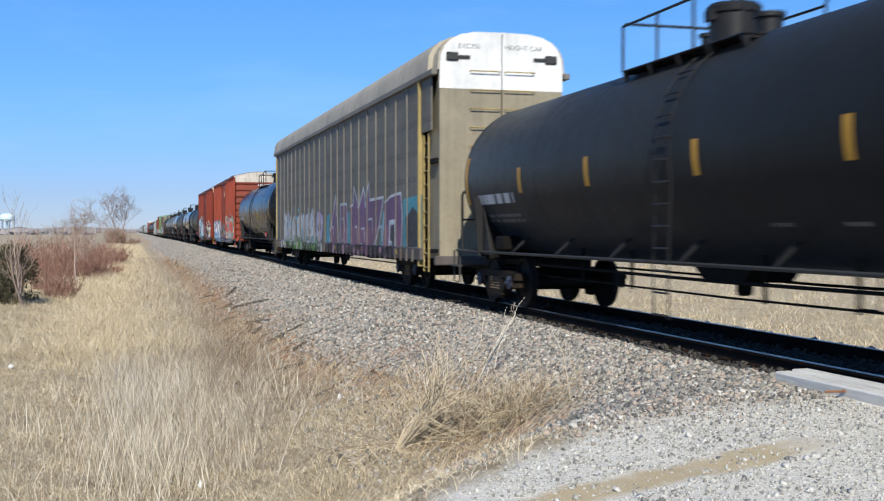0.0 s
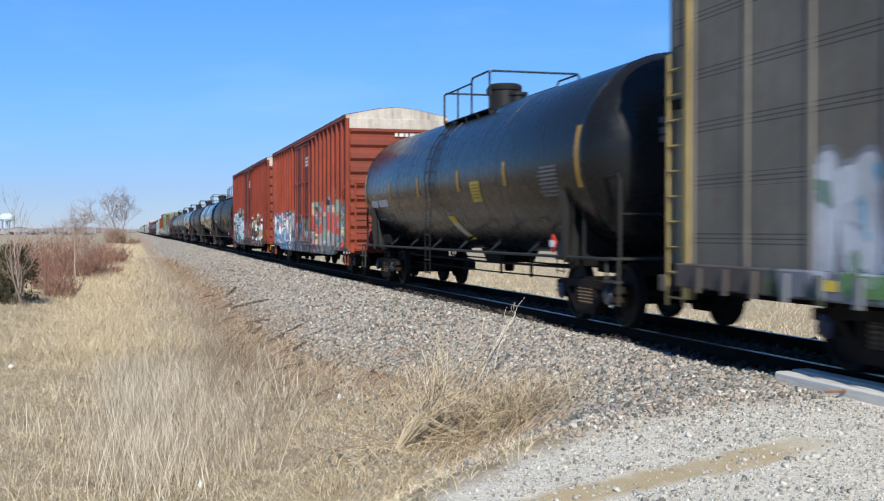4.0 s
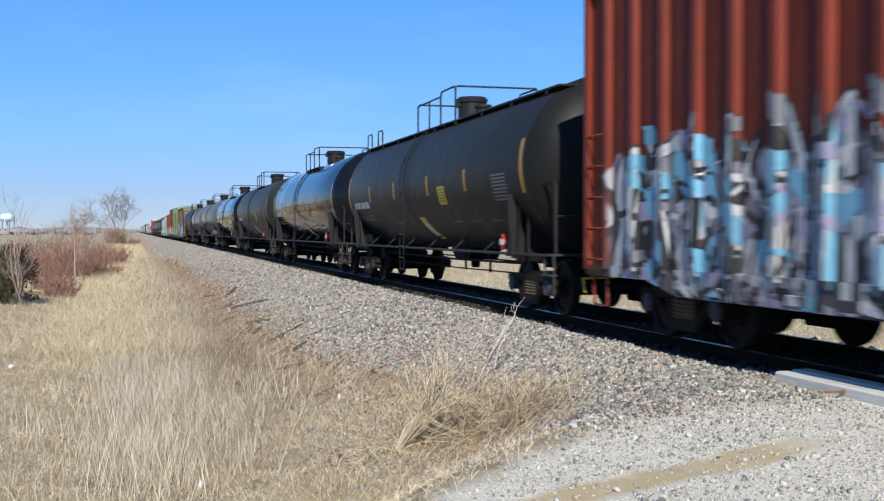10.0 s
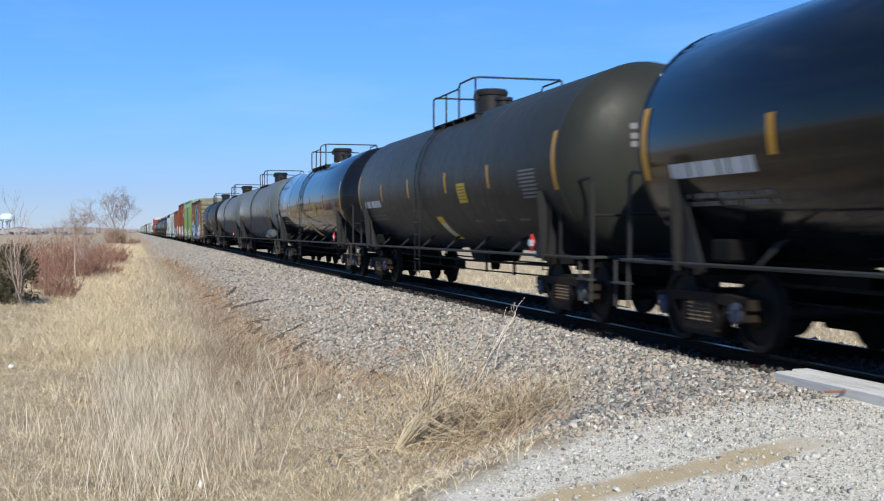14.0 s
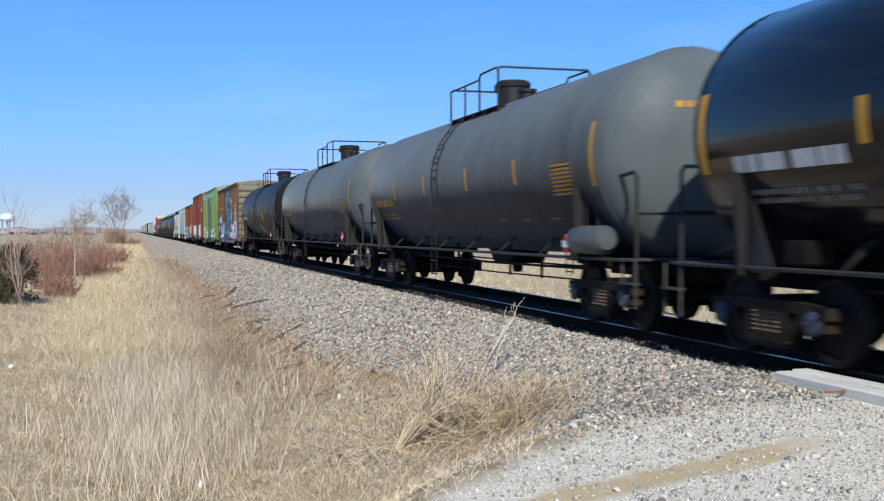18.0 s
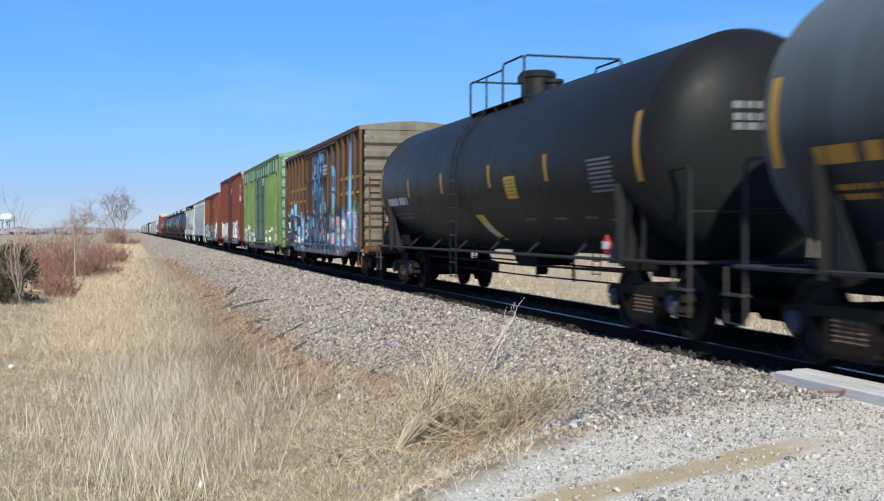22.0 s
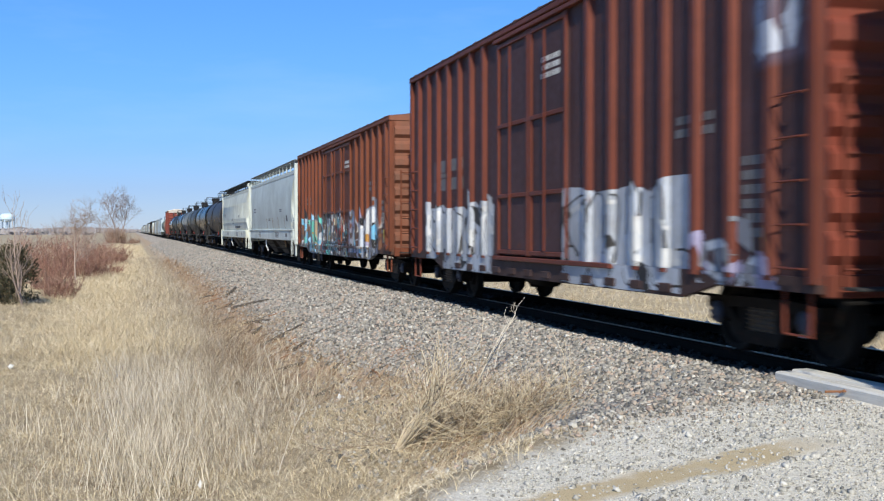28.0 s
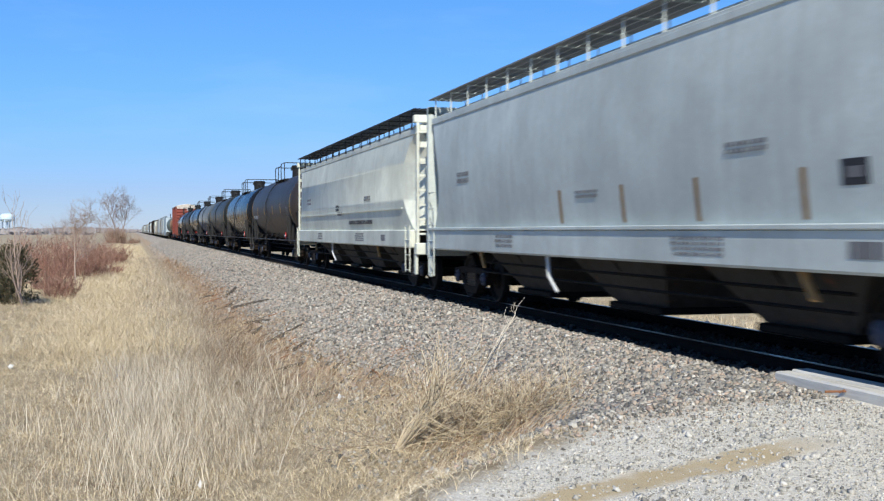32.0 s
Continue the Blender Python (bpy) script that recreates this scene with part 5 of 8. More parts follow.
def autorack(y0, y1, b0, b1, side_mat, post_mat, end_mat, roof_mat, sill_mat):
    rng = random.Random(11)
    car = thing("autorack_wagon", "tall grey autorack wagon with purple and silver graffiti", "autorack wagon", TRAIN)
    mid, half = (y0 + y1) / 2, (y1 - y0) / 2
    f, r = b0 - mid, b1 - mid
    X, eave, crown = 1.55, 4.82, 5.66
    arch = []
    for k in range(13):
        a = math.pi * k / 12
        c, s_ = math.cos(a), math.sin(a)
        arch.append((-X * (abs(c) ** 0.6) * (1 if c >= 0 else -1), eave + (crown - eave) * (s_ ** 0.72)))
    part("roof", Geo().prism(arch, "y", f + 0.42, r - 0.02), roof_mat, car, smooth=30)
    part("roof_nose", Geo().prism([(x * 0.93, z if z <= eave else eave + (z - eave) * 0.985) for x, z in arch], "y", f + 0.02, f + 0.42), roof_mat, car, smooth=30)
    for s in (-1, 1):
        x0, x1 = sorted((s * (X - 0.09), s * (X - 0.05)))
        n = 22
        pitch = (r - f - 2.1) / n
        for k in range(n):
            a = f + 1.3 + k * pitch
            part("side_panel", Geo().box(x0, x1, a + 0.03, a + pitch - 0.03, 1.02, eave - 0.12), side_mat, car)
        for k in range(n + 1):
            y = f + 1.3 + k * pitch
            part("side_post", Geo().box(min(s * (X - 0.1), s * (X - 0.025)), max(s * (X - 0.1), s * (X - 0.025)), y - 0.045, y + 0.045, 0.86, eave - 0.1, 0.012), post_mat, car)
        x0, x1 = sorted((s * (X - 0.12), s * (X + 0.02)))
        part("roof_rail", Geo().box(x0, x1, f, r, eave - 0.12, eave + 0.01, 0.015), post_mat, car)
        part("deck_sill", Geo().box(x0, x1, f + 1.0, r - 0.5, 0.74, 1.02, 0.02), sill_mat, car)
        for k in range(2 * n):
            y = f + 1.3 + (k + 0.5) * pitch / 2
            part("sill_bracket", Geo().prism([(y - 0.05, 0.98), (y + 0.05, 0.98), (y + 0.03, 0.70), (y - 0.03, 0.70)], "x", s * (X + 0.02), s * (X + 0.07)), sill_mat, car)
        for k in range(6):
            y = f + 3.2 + k * 4.1
            part("reflector", Geo().box(min(s * (X + 0.022), s * (X + 0.026)), max(s * (X + 0.022), s * (X + 0.026)), y, y + 0.3, 0.84, 0.94), YELLOW_PAINT, car, "yellow reflector plate")
        for y, e in ((f, -1), (r, 1)):
            deep = 1.22 if e < 0 else 0.74
            q0, q1 = sorted((y - e * 0.02, y - e * deep))
            part("corner_column", Geo().box(min(s * (X - 0.30), s * (X - 0.20)), max(s * (X - 0.30), s * (X - 0.20)), q0, q1, 0.8, eave - 0.1, 0.015), end_mat, car, "beige corner recess")
            q0, q1 = sorted((y - e * 0.30, y - e * deep))
            part("corner_panel", Geo().box(min(s * (X - 0.09), s * (X - 0.05)), max(s * (X - 0.09), s * (X - 0.05)), q0, q1, 3.55, eave - 0.12, 0.01), side_mat, car)
            q0, q1 = sorted((y - e * (deep - 0.06), y - e * (deep + 0.04)))
            part("corner_post", Geo().box(min(s * (X - 0.1), s * (X + 0.01)), max(s * (X - 0.1), s * (X + 0.01)), q0, q1, 0.6, eave - 0.1, 0.015), TAN_LADDER, car, "dull yellow corner post")
            lad = Geo()
            mid_y = y - e * (deep - 0.42)
            for yy in (mid_y - 0.2, mid_y + 0.2):
                lad.box(s * (X - 0.08) - 0.015, s * (X - 0.08) + 0.015, yy - 0.02, yy + 0.02, 0.5, 3.5)
            for k in range(10):
                z = 0.6 + k * 0.3
                lad.tube([(s * (X - 0.08), mid_y - 0.2, z), (s * (X - 0.08), mid_y + 0.2, z)], 0.015, 5)
            part("ladder", lad, TAN_LADDER, car, "dull yellow corner ladder")
    for y, e in ((f, -1), (r, 1)):
        for a, b in ((-X + 0.16, -0.012), (0.012, X - 0.16)):
            part("end_door", Geo().box(a, b, min(y, y - e * 0.06), max(y, y - e * 0.06), 0.82, 4.42, 0.01), end_mat, car, "beige end door leaf")
        up = [(-X + 0.16, 4.42)] + [(x * 0.895, min(z, crown - 0.01)) for x, z in arch if z > 4.42] + [(X - 0.16, 4.42)]
        top = part("end_gable", Geo().prism(up, "y", min(y, y - e * 0.06), max(y, y - e * 0.06)), WHITE_PAINT, car, "white-painted upper end")
        part("gable_joint", Geo().box(-0.012, 0.012, y + e * 0.002 - 0.004, y + e * 0.002 + 0.004, 4.42, crown - 0.05), STENCIL_GREY, top)
        for k in range(9):
            z = 1.6 + k * 0.4
            if z < 5:
                for a, b in ((-0.72, -0.06), (0.06, 0.72)):
                    rung = Geo().tube([(a, y, z), (a, y + e * 0.08, z), (b, y + e * 0.08, z), (b, y, z)], 0.014, 5)
                    part("end_rung", rung, TAN_LADDER if e < 0 else end_mat, car, "dull yellow grab iron" if e < 0 else "")
        for s in (-1, 1):
            g = Geo().box(min(s * 0.72, s * 1.22), max(s * 0.72, s * 1.22), y + e * 0.01 - 0.03, y + e * 0.01 + 0.03, 5.06, 5.13, 0.01)
            g.box(min(s * 0.98, s * 1.25), max(s * 0.98, s * 1.25), y + e * 0.02 - 0.03, y + e * 0.02 + 0.03, 5.01, 5.19, 0.02)
            part("door_hinge", g, GREY_FITTING, car)
        part("end_sill", Geo().box(-1.5, 1.5, y - 0.08, y + 0.08, 0.66, 0.86, 0.02), sill_mat, car)
    for words, x in (("EXCESS", -0.98), ("HEIGHT CAR", 0.06)):
        cu = bpy.data.curves.new("warning_words", "FONT")
        cu.body, cu.size = words, 0.15
        tmp = bpy.data.objects.new("words", cu)
        scene.collection.objects.link(tmp)
        bpy.context.view_layer.update()
        me = bpy.data.meshes.new_from_object(tmp.evaluated_get(bpy.context.evaluated_depsgraph_get()))
        bpy.data.objects.remove(tmp)
        me.transform(Matrix.Translation((x, f - 0.004, 5.28)) @ Matrix.Rotation(radians(90), 4, "X"))
        me.materials.clear()
        me.materials.append(STENCIL_GREY)
        part("lettering", me, None, car, "faded grey warning words")
    part("centre_sill", Geo().box(-0.3, 0.3, f - 0.5, r + 0.5, 0.55, 0.9, 0.02), SHADE_BLACK_STEEL, car)
    part("deck", Geo().box(-X + 0.1, X - 0.1, f + 0.1, r - 0.1, 0.92, 1.0), SHADE_BLACK_STEEL, car)
    part("upper_deck", Geo().box(-X + 0.1, X - 0.1, f + 0.1, r - 0.1, 2.85, 2.95), SHADE_BLACK_STEEL, car)
    for x, z in ((-0.6, 0.5), (0.6, 0.55)):
        part("brake_rod", Geo().tube([(x, f + 3.5, z), (x, r - 3.5, z)], 0.02, 5), SHADE_BLACK_STEEL, car)
    for y in (-5.5, -1.5, 2.5, 6.0):
        part("crossbearer", Geo().prism([(-1.4, 0.92), (1.4, 0.92), (0.3, 0.52), (-0.3, 0.52)], "y", y - 0.06, y + 0.06), SHADE_BLACK_STEEL, car)
    bays = [f + 1.3 + k * pitch for k in range(n + 1)]

    def metal(y):
        return X - (0.025 if min(abs(y - q) for q in bays) < 0.046 else 0.05)

    edges = [q + d for q in bays for d in (-0.046, 0.046)]
    crown_piece(car, metal, edges)
    base = (X + 0.02, 1.02, ((f + 1.1, r - 0.6, 0.76),))
    piece(car, metal, edges, base, 10.2, 1.9, 0.95, 2.15, "gate fork arch comb gate flag arch", 0.33, ("silver",), "grey", 4, rim=0.06, shine="white", bits=("lilac", "sage", "silver", "cyan"), many=36, slant=-0.1)
    piece(car, metal, edges, base, 2.0, 0.4, 0.95, 2.05, "ring", 0.34, ("lilac",), "purple", 6, rim=0.05, bits=("silver", "lilac"), many=6)
    piece(car, metal, edges, base, 9.9, 1.2, 0.78, 1.22, "step bend comb bend step comb bend step", 0.16, ("green", "sage"), "green", 5, rim=0.04)
    running_gear(car, 9.75, half)
    place(car, y0, y1)
    return car


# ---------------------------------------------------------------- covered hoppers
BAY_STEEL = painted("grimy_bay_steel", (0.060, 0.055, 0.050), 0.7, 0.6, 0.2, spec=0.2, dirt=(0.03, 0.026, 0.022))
GALVANISED = painted("dull_galvanised_grating", (0.20, 0.205, 0.20), 0.6, 0.4, 0.08, spec=0.3)


def hopper(y0, y1, b0, b1, paint, label, seed, rounded=False, top=3.76, roll=True, bays=3, board=None):
    rng = random.Random(seed)
    board = board or GALVANISED
    car = thing("covered_hopper", label, "hopper wagon", TRAIN)
    mid, half = (y0 + y1) / 2, (y1 - y0) / 2
    f, r = b0 - mid, b1 - mid

    def swell(z):
        """Half the body's width at height z."""
        u = (z - 1.40) / (top - 1.40)
        return 1.40 + 0.13 * math.sin(math.pi * min(1, u * 0.9 + 0.1)) if rounded else 1.33 + 0.20 * math.sin(math.pi * (0.16 + 0.62 * u))

    def decal(ya, yb, za, zb, lift):
        """A thin patch that follows the near side."""
        zs = [za + (zb - za) * k / 6 for k in range(7)]
        return Geo().add([(-(swell(z) + lift), y, z) for z in zs for y in (ya, yb)], [(2 * k, 2 * k + 1, 2 * k + 3, 2 * k + 2) for k in range(6)])

    lv = []
    for k in range(25):
        u = k / 24
        z = 1.40 + (top - 1.40) * u
        x = swell(z)
        if rounded:
            inset = 0.26 + 0.95 * math.sin(math.pi * min(1, max(0, u))) ** 0.8
        else:
            inset = 0.30 + 0.66 * math.sin(math.pi * (1 - u) ** 1.25)
        lv.append((z, x, inset))
    vs, fs = [], []
    for z, x, ins in lv:
        a, b = f + ins, r - ins
        if rounded:
            xe = x - 0.62 * (ins - 0.24)
            vs += [(-x, a, z), (-x, b, z), (-xe, r - 0.22, z), (xe, r - 0.22, z), (x, b, z), (x, a, z), (xe, f + 0.22, z), (-xe, f + 0.22, z)]
        else:
            vs += [(-x, a, z), (-x, b, z), (x, b, z), (x, a, z)]
    m, w = len(lv), 8 if rounded else 4
    for k in range(m - 1):
        for q in range(w):
            fs.append((w * k + q, w * k + (q + 1) % w, w * k + w + (q + 1) % w, w * k + w + q))
    fs += [tuple(range(w - 1, -1, -1)), tuple(range(w * m - w, w * m))]
    part("hopper_body", Geo().add(vs, fs), paint, car, smooth=35)
    a, b = f + 0.28, r - 0.28
    w = swell(top) + 0.03
    roof = [(-w, top - 0.06), (-w, top + 0.02), (-1.1, top + 0.20), (-0.5, top + 0.28), (0.5, top + 0.28), (1.1, top + 0.20), (w, top + 0.02), (w, top - 0.06)]
    part("roof", Geo().prism(roof, "y", a, b), paint, car, smooth=25)
    for s in (-1, 1):
        x0, x1 = sorted((s * 1.38, s * (swell(top) + 0.035)))
        part("roof_chord", Geo().box(x0, x1, a, b, top - 0.12, top, 0.02), paint, car)
        x0, x1 = sorted((s * 1.40, s * 1.55))
        part("side_sill", Geo().box(x0, x1, f + 0.3, r - 0.3, 1.0, 1.42, 0.03), paint, car)
        x0, x1 = sorted((s * 1.40, s * 1.58))
        if not rounded:
            part("sill_lip", Geo().box(x0, x1, f + 0.3, r - 0.3, 1.40, 1.46, 0.012), paint, car)
        else:
            part("seam", Geo().box(s * 1.53 - 0.012, s * 1.53 + 0.012, f + 1.2, r - 1.2, 1.92, 1.95), paint, car)
        # running board on the roof
        for k in range(4):
            x = s * (0.86 + k * 0.19)
            run = part("running_board", Geo().box(x - 0.08, x + 0.08, f + 0.1, r - 0.1, top + 0.43, top + 0.455), board, car, "steel running board along the roof")
        n = int((r - f) / 1.1)
        for k in range(n):
            y = f + 0.5 + k * (r - f - 1) / (n - 1)
            leg = Geo().tube([(s * 1.46, y, top), (s * 1.46, y, top + 0.43), (s * 0.80, y, top + 0.425), (s * 0.80, y, top + 0.2)], 0.022, 5)
            part("board_bracket", leg, board if rounded else paint, car)
        for e, y in ((-1, f), (1, r)):
            q0, q1 = sorted((y, y - e * 0.14))
            x0, x1 = sorted((s * 1.30, s * 1.53))
            if rounded:
                x0, x1 = sorted((s * 1.40, s * 1.47))
                q0, q1 = sorted((y, y - e * 0.07))
            part("end_post", Geo().box(x0, x1, q0, q1, 0.85, top + 0.30, 0.02), paint, car)
            lad = Geo()
            for yy in (y - e * 0.30, y - e * 0.72):
                lad.tube([(s * 1.56, yy, 0.45), (s * 1.56, yy, 1.5 if rounded else 2.2)], 0.014, 5)
            for k in range(4 if rounded else 6):
                z = 0.5 + k * 0.34
                lad.tube([(s * 1.56, y - e * 0.30, z), (s * 1.56, y - e * 0.72, z)], 0.012, 5)
            part("ladder", lad, paint, car)
            step = Geo().box(s * 1.46 - 0.03, s * 1.46 + 0.03, y - e * 0.1 - 0.09, y - e * 0.1 + 0.09, 0.4, 1.0, 0.02)
            part("sill_step", step, paint, car)
    hatch = Geo()
    for k in range(5):
        y = f + 2.2 + k * (r - f - 4.4) / 4
        hatch.lathe([(top + 0.2, 0.40), (top + 0.40, 0.40), (top + 0.46, 0.3), (top + 0.47, 0)], 16, "z", (0, y))
    part("roof_hatch", hatch, paint, car, smooth=35)
    for e, y in ((-1, f), (1, r)):
        part("end_beam", Geo().box(-1.53, 1.53, min(y, y - e * 0.14), max(y, y - e * 0.14), top + 0.12, top + 0.30, 0.02), paint, car)
        part("end_sill", Geo().box(-1.5, 1.5, y - 0.1, y + 0.1, 0.85, 1.12, 0.02), paint, car)
        rg = Geo()
        for k in range(8):
            z = 1.3 + k * 0.33
            rg.box(-1.42, -0.85, y + e * 0.02 - 0.02, y + e * 0.02 + 0.02, z, z + 0.05)
        rg.box(-0.88, -0.82, y - 0.04, y + 0.04, 1.1, top + 0.12)
        for k in range(3):
            rg.box(-1.4, 1.4, y - 0.03, y + 0.03, top - 0.05 - k * 0.38, top + 0.07 - k * 0.38)
        part("end_ladder", rg, paint, car)
        part("end_platform", Geo().box(-1.4, 1.4, min(y, y - e * 1.6), max(y, y - e * 1.6), 1.02, 1.06), SHADE_BLACK_STEEL, car)
        cyl = Geo().lathe([(min(y - e * 0.4, y - e * 1.3), 0), (min(y - e * 0.4, y - e * 1.3), 0.18), (max(y - e * 0.4, y - e * 1.3), 0.18), (max(y - e * 0.4, y - e * 1.3), 0)], 12, "y", (-0.5, 1.35))
        part("brake_cylinder", cyl, GREY_FITTING, car, smooth=40)
    # discharge bays
    L = r - f - 5.0
    for k in range(bays):
        c = f + 2.5 + (k + 0.5) * L / bays
        w = L / bays / 2
        vs = [(x, c + y, z) for z, wx, wy in ((1.42, 1.36, w), (0.32, 0.62, w * 0.40)) for x, y in ((-wx, -wy), (-wx, wy), (wx, wy), (wx, -wy))]
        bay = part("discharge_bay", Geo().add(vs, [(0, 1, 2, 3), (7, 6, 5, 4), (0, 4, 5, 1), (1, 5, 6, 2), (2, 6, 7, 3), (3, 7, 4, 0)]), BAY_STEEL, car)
        part("bay_gate", Geo().box(-0.75, 0.75, c - w * 0.42, c + w * 0.42, 0.24, 0.34, 0.02), SHADE_BLACK_STEEL, bay)
        part("bay_rib", Geo().prism([(-1.35, 1.3), (-0.58, 0.36), (-0.54, 0.36), (-1.27, 1.3)], "y", c - 0.03, c + 0.03), SHADE_BLACK_STEEL, bay)
    part("centre_sill", Geo().box(-0.25, 0.25, f - 0.3, r + 0.3, 0.70, 1.0, 0.02), SHADE_BLACK_STEEL, car)
    for z in (0.80, 0.62):
        part("brake_rod", Geo().tube([(-1.2, f + 3.0, z), (-1.2, r - 3.0, z)], 0.022, 5), SHADE_BLACK_STEEL, car)
    for y in (-5.5, 4.8):
        part("rod_lever", Geo().prism([(y, 0.72), (y + 0.12, 0.72), (y + 0.35, 1.02), (y + 0.23, 1.02)], "x", -1.46, -1.42), RUST_STREAK, car, "rust-red brake lever")
    part("air_hose", Geo().tube([(-1.45, 1.6, 1.0), (-1.45, 1.55, 0.7), (-1.38, 1.35, 0.45)], 0.03, 6), WHITE_PAINT, car)
    for y in ((-1.2, -3.2, -5.3, 1.0) if not rounded else ()):
        part("reflective_strip", decal(y - 0.05, y + 0.05, 1.5, 2.0, 0.004), RUST_STREAK, car, "rusty yellow reflective strip")
    for a, b, z0, z1, n in ((-4.7, -3.9, 2.2, 2.35, 2), (5.6, 6.4, 2.3, 2.55, 2), (-0.4, 0.4, 1.85, 1.98, 2)):
        part("lettering", flat_bars(rng, a, b, z0, z1, -(swell((z0 + z1) / 2) + 0.006), n), STENCIL_GREY, car)
    for a, b, n in ((-3.9, -2.7, 4), (3.0, 3.9, 3), (-6.6, -6.1, 1)):
        part("lettering", flat_bars(rng, a, b, 1.1, 1.34, -1.552, n), STENCIL_GREY, car)
    if not rounded:
        part("stencil_square", decal(-6.30, -5.9, 1.80, 2.04, 0.005), STENCIL_BLACK, car, "black square stencil")
        part("stencil_square", decal(-6.22, -5.98, 1.87, 1.97, 0.008), STENCIL_GREY, car)
    else:
        part("lettering", flat_bars(rng, -4.8, -1.5, 1.55, 1.72, -1.50, 1), STENCIL_BLACK, car)
        part("lettering", flat_bars(rng, 0.0, 0.5, 1.98, 2.2, -1.54, 2), STENCIL_BLACK, car)
    running_gear(car, half - 2.4, half, roll)
    place(car, y0, y1)
    return car

# ---------------------------------------------------------------- the train, front to back
def side_paint(name, col, rough=0.6, dirty=0.5, rusty=0.2, sprays=(), dirt=(0.055, 0.026, 0.018), louvres=False):
    g = Mat(name)
    c = weathered(g, col, dirt, dirty, rusty, 0.22)
    for kw in sprays:
        c = spray(g, c, **kw)
    if louvres:
        z = g.node("SeparateXYZ", {"Vector": g.obj()}).outputs[2]
        row = g.math("LESS_THAN", g.math("FRACT", g.math("DIVIDE", z, 0.62)), 0.24)
        slot = g.math("MULTIPLY", row, g.math("LESS_THAN", g.math("FRACT", g.math("DIVIDE", z, 0.05)), 0.3))
        c = g.mix(g.math("MULTIPLY", slot, 0.55), c, (0.02, 0.02, 0.02))
    n = g.noise(8, 5, 0.6)
    g.bump(n, 0.12, 0.008)
    return g.done(c, g.ramp(n, 0.25, 0.75, rough - 0.1, rough + 0.1), 0.0, 0.15)


COUP = [4.0, 22.2, 51.2, 69.4, 89.4, 110.3] + [110.3 + 18.17 * k for k in range(1, 8)] + [255.1, 272.8, 290.3, 307.8, 326.3, 346.5]

T_SOOT = tank_paint("sooty_black_tank", (0.0075, 0.0085, 0.010), 0.46, 0.12, 0.8, 0.10, dusty=0.05)
T_SEMI = tank_paint("satin_black_tank", (0.009, 0.0095, 0.0105), 0.24, 0.12, 0.4, 0.25)
T_GLOSS = tank_paint("glossy_black_tank", (0.006, 0.007, 0.010), 0.07, 0.05, 0.2, 0.28, bumpy=0.02)
# the last value sets how strongly the lower shell's shade is painted in
T_DULL = tank_paint("dull_olive_black_tank", (0.024, 0.0255, 0.022), 0.44, 0.3, 0.3, 0.14, dusty=0.03, grime_shade=0.75)
T_GREY = tank_paint("faded_grey_black_tank", (0.088, 0.105, 0.114), 0.5, 0.3, 0.10, 0.12, dusty=0.12, grime_shade=0.96)
T_BLACK = tank_paint("plain_black_tank", (0.013, 0.0138, 0.014), 0.44, 0.06, 0.25, 0.10, dusty=0.025, grime_shade=0.6)
T_BROWN = tank_paint("brown_black_tank", (0.024, 0.017, 0.015), 0.5, 0.4, 0.4)

tank_wagon(COUP[0], COUP[1], T_SOOT, "sooty black tank wagon with a stained shell", 1, shift=-0.12, rung_y=-0.75, low=0.13, r=1.44, plates=False)
autorack(COUP[1], COUP[2], 22.8, 50.1,
         side_paint("autorack_panel", (0.158, 0.148, 0.127), 0.65, 0.5, 0.12, (), dirt=(0.08, 0.07, 0.06), louvres=True),
         side_paint("autorack_post", (0.18, 0.167, 0.142), 0.6, 0.4, 0.15, (), dirt=(0.12, 0.10, 0.08)),
         painted("autorack_end", (0.27, 0.235, 0.165), 0.6, 0.45, 0.15), painted("autorack_roof", (0.40, 0.355, 0.275), 0.6, 0.3, 0.08),
         side_paint("autorack_sill", (0.10, 0.09, 0.085), 0.7, 0.5, 0.2, (
             dict(y0=-10.6, y1=-0.6, z0=0.5, z1=1.4, palette=((0.07, 0.045, 0.075), (0.03, 0.025, 0.03), (0.12, 0.085, 0.12)), line=(0.03, 0.03, 0.035), w=0.8, seed=3.0, ragged=0.2),
             dict(y0=0.0, y1=11.0, z0=0.5, z1=1.4, palette=((0.10, 0.20, 0.07), (0.05, 0.11, 0.045), (0.16, 0.17, 0.20)), line=(0.03, 0.04, 0.03), w=0.7, seed=5.0, ragged=0.2))))
tank_wagon(COUP[2], COUP[3], T_SEMI, "satin black tank wagon with dusty lower shell", 2)

RED_A = (0.20, 0.038, 0.020)
